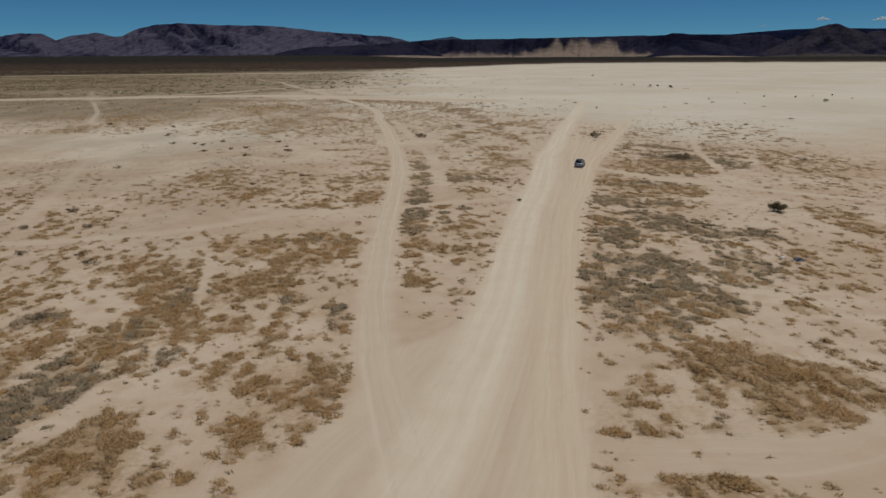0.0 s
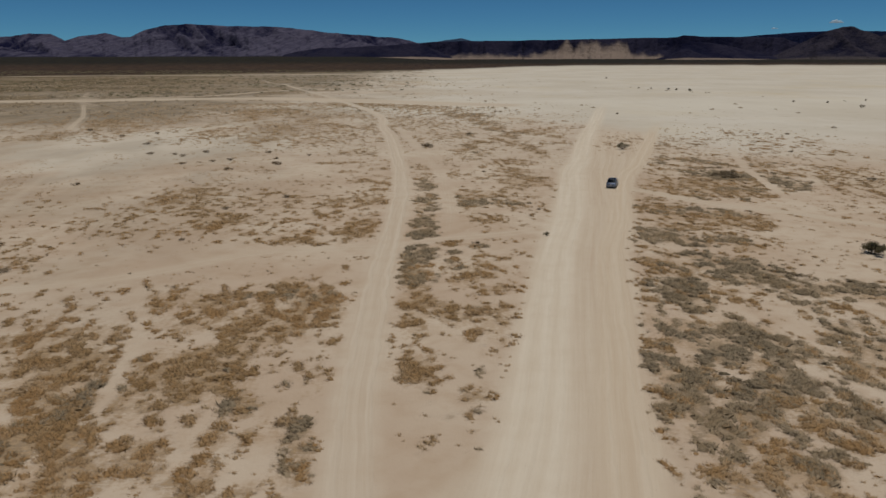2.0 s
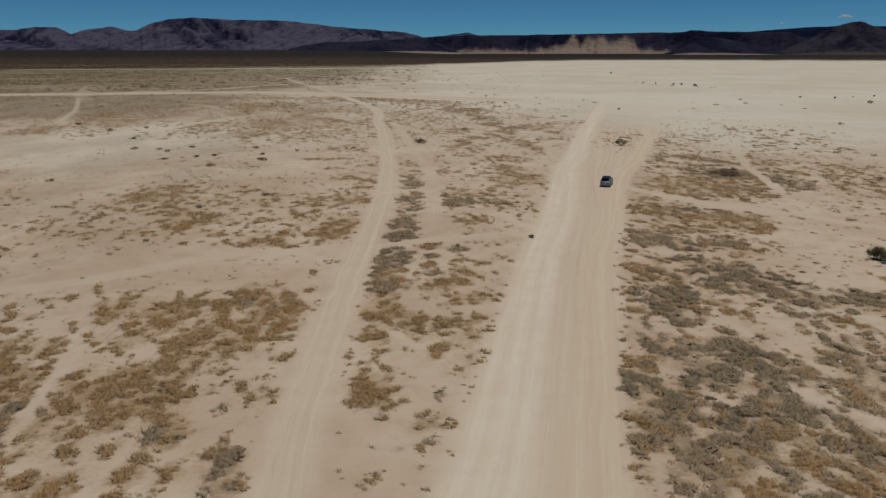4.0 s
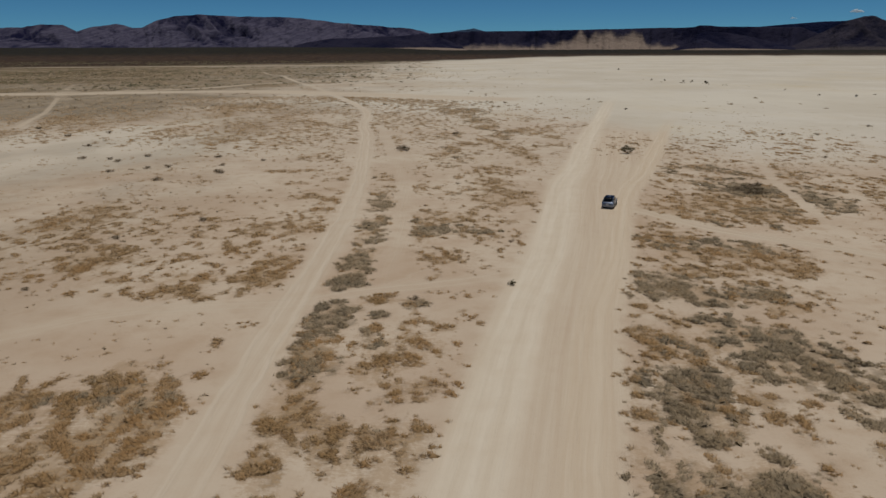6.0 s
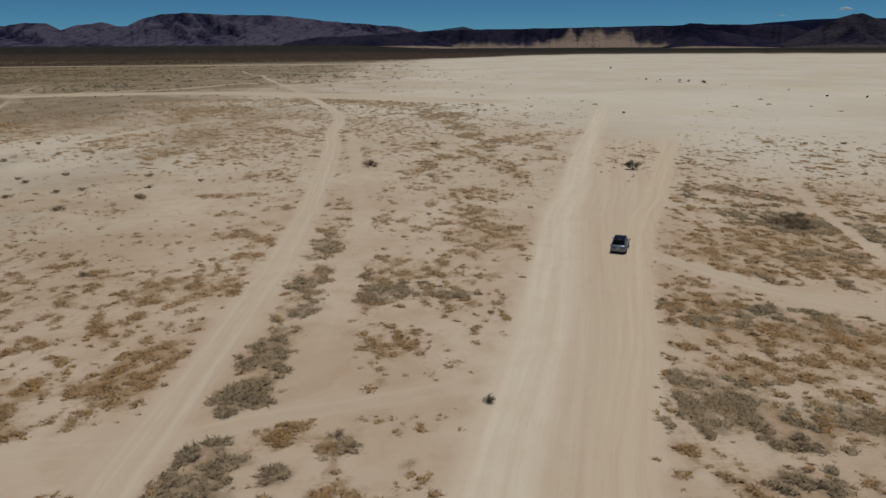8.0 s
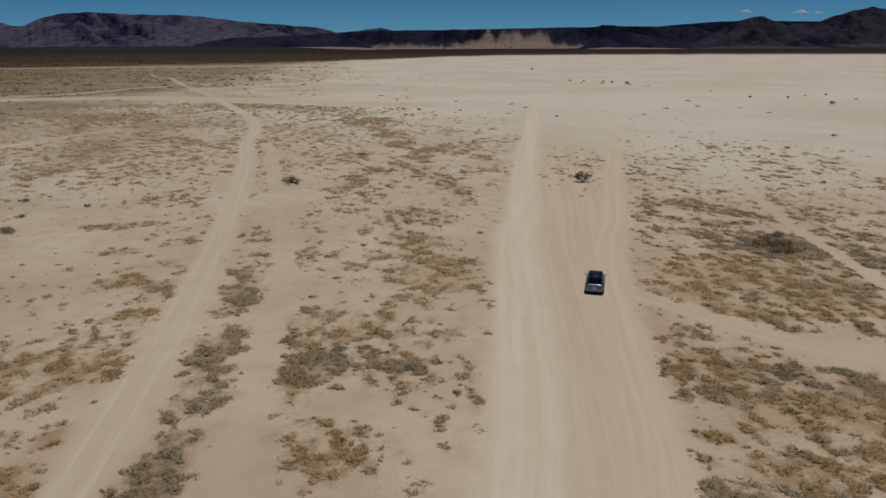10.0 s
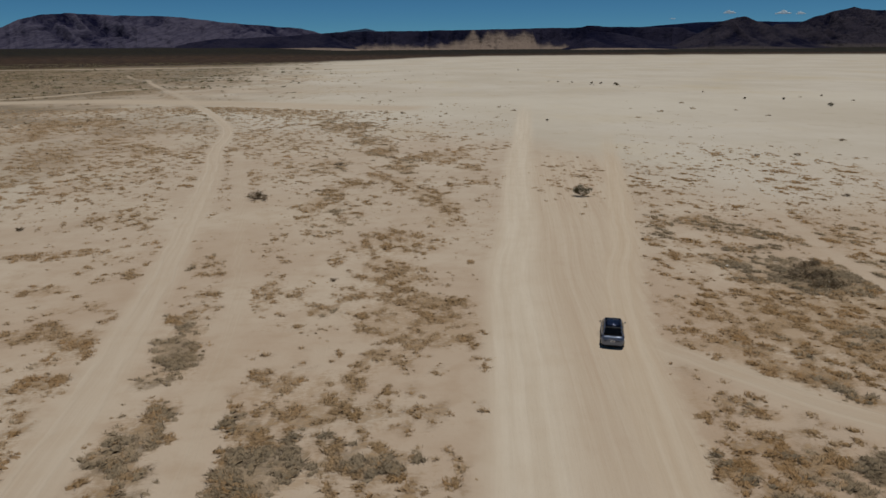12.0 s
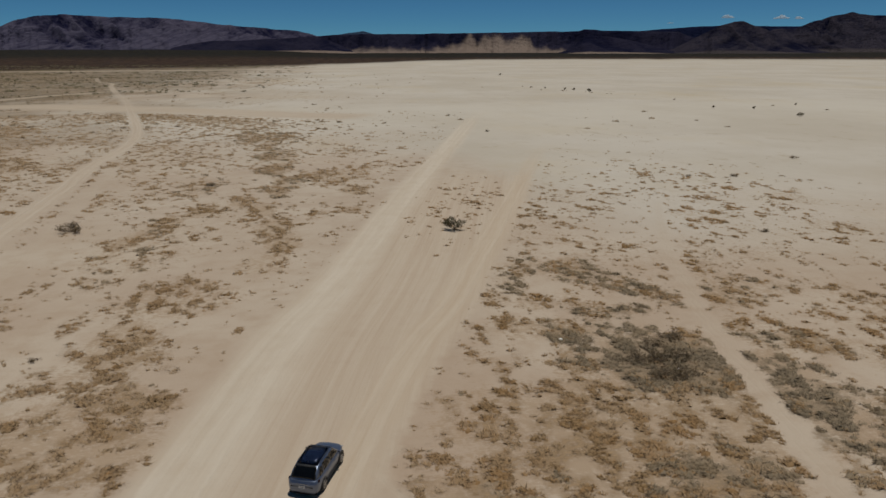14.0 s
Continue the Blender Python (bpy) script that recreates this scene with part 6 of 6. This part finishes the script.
for k in range(16):
    t = r.random()
    repeat(grey_bush, 140 + 95 * t + r.uniform(-9, 9), 610 - 215 * t + r.uniform(-16, 16), r.uniform(0, 360), r.uniform(0.6, 1.2), "small grey shrub far out on the pale clay pan")


# ---- litter beside the track ----
PAPER = plain("white_paper", (0.78, 0.77, 0.74), 0.7)
DARK_PLASTIC = plain("dark_plastic", (0.03, 0.032, 0.04), 0.5)
BLUE_PLASTIC = plain("blue_plastic", (0.12, 0.17, 0.30), 0.45)
STICK = plain("bleached_stick", (0.33, 0.24, 0.15), 0.9)


def crumpled(name, size, mat, label, x, y, seed, category="litter"):
    r = random.Random(seed)
    bm = bmesh.new()
    bmesh.ops.create_icosphere(bm, subdivisions=2, radius=size)
    for v in bm.verts:
        v.co *= r.uniform(0.6, 1.15)
        v.co.z = v.co.z * 0.5 + size * 0.35
    ob = tagged(part(name, bm, mat), label, category, "litter on the sand")
    return stand(ob, x, y, r.uniform(0, 360))


def stick(parent, a, b, thick):
    bm = bmesh.new()
    a, b = Vector(a), Vector(b)
    side = (b - a).orthogonal().normalized()
    up = (b - a).cross(side).normalized()
    mid = a.lerp(b, 0.5) + side * (b - a).length * 0.05
    rings = [[bm.verts.new(p + (side * math.cos(k * 1.2566) + up * math.sin(k * 1.2566)) * t) for k in range(5)] for p, t in ((a, thick), (mid, thick * 0.8), (b, thick * 0.5))]
    for u, v in zip(rings, rings[1:]):
        for k in range(5):
            bm.faces.new((u[k], u[(k + 1) % 5], v[(k + 1) % 5], v[k]))
    return part("stick", bm, STICK, parent)


for x, y, size, seed in ((33.6, 81.0, 0.16, 1), (50.3, 175.4, 0.2, 2), (57.8, 168.6, 0.15, 3), (-30.0, 44.0, 0.15, 4)):
    crumpled("paper_scrap", size, PAPER, "small crumpled white paper scrap lying in the scrub", x, y, seed)

junk = stand(tagged(new("junk_heap"), "small heap of dark and blue plastic with sticks", "junk"), 43.1, 82.6, 10)
bm = bmesh.new()
bmesh.ops.create_icosphere(bm, subdivisions=2, radius=0.45)
for v in bm.verts:
    v.co.x *= 1.3
    v.co.z = max(0.0, v.co.z * 0.55 + 0.08) + 0.05 * math.sin(v.co.x * 23)
part("bag", bm, DARK_PLASTIC, junk, "dark torn plastic bag")
bm = bmesh.new()
bmesh.ops.create_grid(bm, x_segments=8, y_segments=3, size=0.5)
for v in bm.verts:
    v.co = Vector((v.co.x * 1.4, v.co.y * 0.35 - 0.5, 0.08 + 0.05 * math.sin(v.co.x * 9) + 0.04 * math.cos(v.co.y * 15)))
bmesh.ops.solidify(bm, geom=bm.faces[:], thickness=0.02)
part("sheet", bm, BLUE_PLASTIC, junk, "crumpled blue plastic sheet")
stick(junk, (0.1, 0.1, 0.1), (-1.3, 0.9, 0.75), 0.035)
stick(junk, (0.2, 0.1, 0.1), (-0.5, 0.9, 0.9), 0.03)
stick(junk, (0.4, 0.0, 0.1), (0.9, 0.5, 0.4), 0.03)
heap = stand(tagged(new("branch_heap"), "pale paper bag among bare dead branches", "branches"), 41.6, 83.3, 0)
bm = bmesh.new()
bmesh.ops.create_icosphere(bm, subdivisions=2, radius=0.28)
for v in bm.verts:
    v.co.z = max(0.0, v.co.z * 0.7 + 0.1) + 0.04 * math.sin(v.co.y * 31)
part("bag", bm, PAPER, heap, "pale crumpled bag")
stick(heap, (0, 0, 0.05), (-0.3, 0.6, 1.2), 0.035)
stick(heap, (0.1, 0, 0.05), (0.1, 0.9, 1.3), 0.03)
stick(heap, (-0.1, 0, 0.05), (-0.9, 0.4, 0.6), 0.03)


# ---- the car ----
def car_paint():
    m, b = material("graphite_metallic_paint", 0.2, 0.75, 0.5)
    n = Net(m)
    place = n.tree.nodes.new("ShaderNodeTexCoord").outputs["Object"]
    flake = n.noise(place, 60.0, 2.0)
    dust = n.noise(place, 2.2, 5.0)
    col = n.mix(flake, (0.135, 0.165, 0.235), (0.185, 0.22, 0.30))
    col = n.mix(n.ramp(dust, 0.5, 0.8, 0.0, 0.06), col, (0.36, 0.32, 0.27))
    n.colour(col)
    n.put(b.inputs["Roughness"], n.ramp(dust, 0.35, 0.75, 0.28, 0.42))
    b.inputs["Coat Weight"].default_value, b.inputs["Coat Roughness"].default_value = 0.25, 0.06
    return m


PAINT = car_paint()
GLASS = plain("tinted_car_glass", (0.008, 0.009, 0.011), 0.06, 0.0, 0.5, 0.05)
# the roof's dark blue stands in for sky mirrored in grey paint
ROOF = plain("sky_tinted_roof", (0.028, 0.045, 0.105), 0.22, 0.4, 0.5, 0.1)
CLADDING = plain("black_plastic_cladding", (0.022, 0.022, 0.024), 0.7)
RUBBER = plain("dusty_tyre_rubber", (0.04, 0.036, 0.032), 0.9, grain=0.3)
ALLOY = plain("grey_alloy", (0.42, 0.42, 0.43), 0.35, 0.9)
ALLOY_DARK = plain("sooty_steel", (0.06, 0.06, 0.062), 0.5, 0.8)
RED_LENS = plain("dark_red_lamp_lens", (0.055, 0.006, 0.007), 0.15, 0.0, 0.5)
CLEAR_LENS = plain("clear_lamp_lens", (0.55, 0.57, 0.6), 0.12, 0.3, 0.5)
PLATE = plain("white_plate", (0.72, 0.72, 0.70), 0.5)
CHROME = plain("bright_trim", (0.62, 0.63, 0.65), 0.2, 1.0)


def loft(bm, rings, close=True):
    """Skin between rings of equal length."""
    made = [[bm.verts.new(p) for p in ring] for ring in rings]
    count = len(made[0])
    for u, v in zip(made, made[1:]):
        for k in range(count if close else count - 1):
            bm.faces.new((u[k], u[(k + 1) % count], v[(k + 1) % count], v[k]))
    if close:
        bm.faces.new(made[0][::-1])
        bm.faces.new(made[-1])
    return made


def curved_panel(bm, corners, nx, ny, swell, thick):
    """A four-cornered panel that bulges outwards, with its thickness."""
    a, b, c, d = (Vector(p) for p in corners)
    out = (b - a).cross(d - a).normalized()
    rows = []
    for j in range(ny + 1):
        v = j / ny
        rows.append([bm.verts.new(a.lerp(b, i / nx).lerp(d.lerp(c, i / nx), v) + out * swell * (1 - (2 * i / nx - 1) ** 2) * (0.6 + 0.4 * (1 - (2 * v - 1) ** 2))) for i in range(nx + 1)])
    faces = [bm.faces.new((rows[j][i], rows[j][i + 1], rows[j + 1][i + 1], rows[j + 1][i])) for j in range(ny) for i in range(nx)]
    bmesh.ops.solidify(bm, geom=faces, thickness=thick)


def boxed(bm, x, y, z, sx, sy, sz, bevel=0.02):
    made = bmesh.ops.create_cube(bm, size=1.0, matrix=Matrix.Translation((x, y, z)) @ Matrix.Diagonal((sx, sy, sz, 1)))
    edges = list({e for v in made["verts"] for e in v.link_edges})
    bmesh.ops.bevel(bm, geom=edges, offset=bevel, segments=2, affect="EDGES")


def body_ring(y, half, low, belt, crown):
    """One slice of the lower body: sill, flank, shoulder and deck."""
    right = [(half * 0.86, low), (half * 0.965, low + 0.10), (half * 0.99, low + 0.30), (half, (low + belt) * 0.55), (half * 0.985, belt - 0.13), (half * 0.93, belt - 0.03), (half * 0.80, belt + crown * 0.35),
             (half * 0.45, belt + crown * 0.85)]
    ring = [(-x, y, z) for x, z in right] + [(0, y, belt + crown)] + [(x, y, z) for x, z in reversed(right)]
    return ring[::-1]


def suv():
    car = tagged(new("car"), "graphite grey metallic SUV with dark tinted windows on the dirt track", "car")
    # lower body, from tail to nose
    rows = [(-2.32, 0.58, 0.42, 0.76, 0.03), (-2.295, 0.71, 0.32, 0.86, 0.035), (-2.235, 0.81, 0.26, 0.95, 0.035), (-2.13, 0.875, 0.24, 1.02, 0.03), (-1.98, 0.91, 0.24, 1.06, 0.03), (-1.75, 0.925, 0.25, 1.08, 0.03), (-1.2, 0.925, 0.29, 1.07, 0.03), (-0.4, 0.92, 0.28, 1.05, 0.03),
            (0.4, 0.92, 0.28, 1.03, 0.03), (0.85, 0.92, 0.29, 1.02, 0.06), (1.25, 0.915, 0.30, 0.99, 0.08), (1.62, 0.885, 0.31, 0.94, 0.09), (1.88, 0.82, 0.33, 0.89, 0.08), (2.06, 0.71, 0.36, 0.83, 0.06), (2.17, 0.57, 0.40, 0.77, 0.05), (2.24, 0.36, 0.46, 0.69, 0.03)]
    bm = bmesh.new()
    loft(bm, [body_ring(*row) for row in rows])
    part("body", bm, PAINT, car, shade=True)
    # cabin: pillars and roof
    cab = [(-2.15, 0.74, 0.70, 0.98, 1.04), (-2.04, 0.78, 0.71, 1.03, 1.16), (-1.84, 0.83, 0.70, 1.05, 1.38), (-1.52, 0.85, 0.67, 1.05, 1.56), (-1.0, 0.86, 0.665, 1.05, 1.635), (-0.3, 0.865, 0.665, 1.03, 1.665), (0.3, 0.86, 0.66, 1.02, 1.64),
           (0.62, 0.85, 0.66, 1.02, 1.52), (1.0, 0.84, 0.70, 1.01, 1.22), (1.18, 0.82, 0.75, 1.0, 1.06)]
    bm = bmesh.new()
    rings = []
    for y, base, top, low, high in cab:
        right = [(base, low), (base + (top - base) * 0.5, low + (high - low) * 0.52), (top + 0.035, low + (high - low) * 0.90), (top - 0.05, high - 0.012), (top * 0.5, high + 0.012)]
        rings.append(([(-x, y, z) for x, z in right] + [(0, y, high + 0.02)] + [(x, y, z) for x, z in reversed(right)])[::-1])
    loft(bm, rings)
    part("cabin", bm, PAINT, car, shade=True)
    bm = bmesh.new()
    strip = []
    for y, base, top, low, high in cab[3:7]:
        half = top - 0.05
        strip.append([bm.verts.new(p) for p in ((-half, y, high - 0.002), (-half * 0.55, y, high + 0.024), (0, y, high + 0.032), (half * 0.55, y, high + 0.024), (half, y, high - 0.002))])
    faces = [bm.faces.new((u[k], u[k + 1], v[k + 1], v[k])) for u, v in zip(strip, strip[1:]) for k in range(4)]
    bmesh.ops.solidify(bm, geom=faces, thickness=0.01)
    part("roof_panel", bm, ROOF, car, "dark blue roof panel coloured like the mirrored sky", True)
    bm = bmesh.new()
    curved_panel(bm, [(-0.735, -2.125, 1.07), (0.735, -2.125, 1.07), (0.645, -1.63, 1.555), (-0.645, -1.63, 1.555)], 10, 6, 0.12, 0.012)
    part("rear_window", bm, GLASS, car, "black tinted rear window", True)
    bm = bmesh.new()
    curved_panel(bm, [(0.76, 1.175, 1.085), (-0.76, 1.175, 1.085), (-0.62, 0.44, 1.625), (0.62, 0.44, 1.625)], 8, 4, 0.03, 0.012)
    part("windscreen", bm, GLASS, car, "sloping tinted windscreen", True)
    for s in (-1, 1):
        for y0, y1, t0, t1 in ((-0.22, 0.92, -0.22, 0.52), (-1.18, -0.28, -1.12, -0.28), (-1.78, -1.25, -1.52, -1.2)):
            low, high = 1.10, 1.53 if y0 > -1.5 else 1.46
            points = [(s * 0.862, y0, low), (s * 0.862, y1, low - 0.005), (s * 0.728, t1, high), (s * 0.728, t0, high)]
            bm = bmesh.new()
            curved_panel(bm, points if s > 0 else [points[1], points[0], points[3], points[2]], 4, 3, 0.012, 0.01)
            part("side_window", bm, GLASS, car, shade=True)
        bm = bmesh.new()
        boxed(bm, s * 0.905, 0.0, 0.335, 0.08, 2.6, 0.15, 0.03)
        part("sill", bm, CLADDING, car)
        mirror_bm = bmesh.new()
        boxed(mirror_bm, s * 1.01, 0.82, 1.10, 0.20, 0.13, 0.15, 0.045)
        mirror = part("wing_mirror", mirror_bm, CLADDING, car, "dark wing mirror", True)
        bm = bmesh.new()
        boxed(bm, s * 1.02, 0.752, 1.10, 0.16, 0.012, 0.11, 0.004)
        part("mirror_glass", bm, CHROME, mirror)
        bm = bmesh.new()
        inner = [(s * 0.54, -2.30, 0.84), (s * 0.935, -2.02, 0.90), (s * 0.915, -1.90, 1.04), (s * 0.54, -2.24, 0.97)]
        curved_panel(bm, inner if s > 0 else [inner[1], inner[0], inner[3], inner[2]], 5, 2, 0.05, 0.04)
        part("tail_lamp", bm, RED_LENS, car, "dark red tail lamp", True)
        bm = bmesh.new()
        boxed(bm, s * 0.63, 2.03, 0.74, 0.30, 0.16, 0.10, 0.035)
        part("headlamp", bm, CLEAR_LENS, car, "clear headlamp", True)
        bm = bmesh.new()
        boxed(bm, s * 0.655, -0.5, 1.638, 0.025, 1.5, 0.025, 0.01)
        part("roof_rail", bm, CLADDING, car)
        bm = bmesh.new()
        bmesh.ops.create_cone(bm, segments=14, radius1=0.04, radius2=0.04, depth=0.10, cap_ends=True, matrix=Matrix.Translation((s * 0.58, -2.22, 0.26)) @ Matrix.Rotation(radians(90), 4, "X"))
        part("exhaust_tip", bm, ALLOY_DARK, car)
        for y in (1.36, -1.34):
            # dark arch over the wheel
            bm = bmesh.new()
            inner = [(s * 0.93, y + math.cos(a) * 0.365, 0.36 + math.sin(a) * 0.365) for a in np.linspace(-0.25, math.pi + 0.25, 17)]
            outer = [(s * 0.935, y + math.cos(a) * 0.44, 0.36 + math.sin(a) * 0.44) for a in np.linspace(-0.25, math.pi + 0.25, 17)]
            back_in, back_out = [(s * 0.84, q[1], q[2]) for q in inner], [(s * 0.84, q[1], q[2]) for q in outer]
            loft(bm, [list(q) for q in zip(inner, outer, back_out, back_in)])
            part("wheel_arch", bm, CLADDING, car)
            wheel_bm = bmesh.new()
            rings = []
            for rad, off in ((0.225, -0.11), (0.31, -0.115), (0.345, -0.09), (0.352, 0.0), (0.345, 0.09), (0.31, 0.115), (0.225, 0.11)):
                rings.append([(s * 0.835 + off, y + math.cos(a) * rad, 0.352 + math.sin(a) * rad) for a in np.linspace(0, 2 * math.pi, 28, endpoint=False)])
            loft(wheel_bm, rings)
            wheel = part("wheel", wheel_bm, RUBBER, car, "dusty black tyre", True)
            bm = bmesh.new()
            for k in range(5):
                a = k * 2 * math.pi / 5
                m = Matrix.Translation((s * 0.95, y, 0.352)) @ Matrix.Rotation(a, 4, "X") @ Matrix.Translation((0, 0, 0.115)) @ Matrix.Diagonal((0.025, 0.06, 0.21, 1))
                bmesh.ops.create_cube(bm, size=1.0, matrix=m)
            bmesh.ops.create_cone(bm, segments=16, radius1=0.06, radius2=0.05, depth=0.04, cap_ends=True, matrix=Matrix.Translation((s * 0.955, y, 0.352)) @ Matrix.Rotation(radians(90), 4, "Y"))
            loft(bm, [[(s * 0.955 + o, y + math.cos(a) * rad, 0.352 + math.sin(a) * rad) for a in np.linspace(0, 2 * math.pi, 24, endpoint=False)] for rad, o in ((0.235, -0.02), (0.235, 0.008), (0.205, 0.008), (0.205, -0.02))])
            part("rim", bm, ALLOY, wheel, "grey alloy rim")
        for y in (0.30, -0.72):
            bm = bmesh.new()
            boxed(bm, s * 0.925, y, 0.90, 0.03, 0.20, 0.03, 0.01)
            part("door_handle", bm, PAINT, car)
    bm = bmesh.new()
    curved_panel(bm, [(-0.82, -2.16, 0.17), (0.82, -2.16, 0.17), (0.84, -2.20, 0.36), (-0.84, -2.20, 0.36)], 8, 2, 0.13, 0.05)
    part("rear_bumper", bm, CLADDING, car, "black lower rear bumper", True)
    bm = bmesh.new()
    curved_panel(bm, [(0.52, 2.13, 0.36), (-0.52, 2.13, 0.36), (-0.46, 2.16, 0.66), (0.46, 2.16, 0.66)], 8, 3, 0.12, 0.04)
    part("grille", bm, CLADDING, car, "black front grille", True)
    bm = bmesh.new()
    boxed(bm, 0, -1.62, 1.592, 1.20, 0.20, 0.03, 0.012)
    part("spoiler", bm, CLADDING, car, "dark roof edge spoiler", True)
    plate_bm = bmesh.new()
    boxed(plate_bm, 0, -2.335, 0.68, 0.38, 0.02, 0.17, 0.006)
    plate = part("number_plate", plate_bm, PLATE, car, "white number plate")
    bm = bmesh.new()
    boxed(bm, 0, -2.348, 0.68, 0.24, 0.006, 0.03, 0.002)
    part("plate_bar", bm, CLADDING, plate)
    bm = bmesh.new()
    boxed(bm, 0, -2.315, 0.86, 0.70, 0.03, 0.025, 0.008)
    part("tailgate_trim", bm, CHROME, car, "thin bright tailgate trim")
    bm = bmesh.new()
    loft(bm, [[(-0.025, -1.42, 1.60), (0.025, -1.42, 1.60), (0.025, -1.22, 1.62), (-0.025, -1.22, 1.62)], [(-0.008, -1.42, 1.73), (0.008, -1.42, 1.73), (0.008, -1.36, 1.72), (-0.008, -1.36, 1.72)]])
    part("aerial_fin", bm, PAINT, car)
    bm = bmesh.new()
    boxed(bm, 0, 0.55, 1.045 - 0.72, 1.5, 3.4, 0.1, 0.02)
    part("underbody", bm, CLADDING, car)
    return car


CAR_X, CAR_Y, CAR_TURN = 30.65, 157.35, -19.0
car = suv()
car.matrix_basis = pose(CAR_X, CAR_Y, float(terrain(np.array(CAR_X), np.array(CAR_Y))), 0, 0, CAR_TURN)
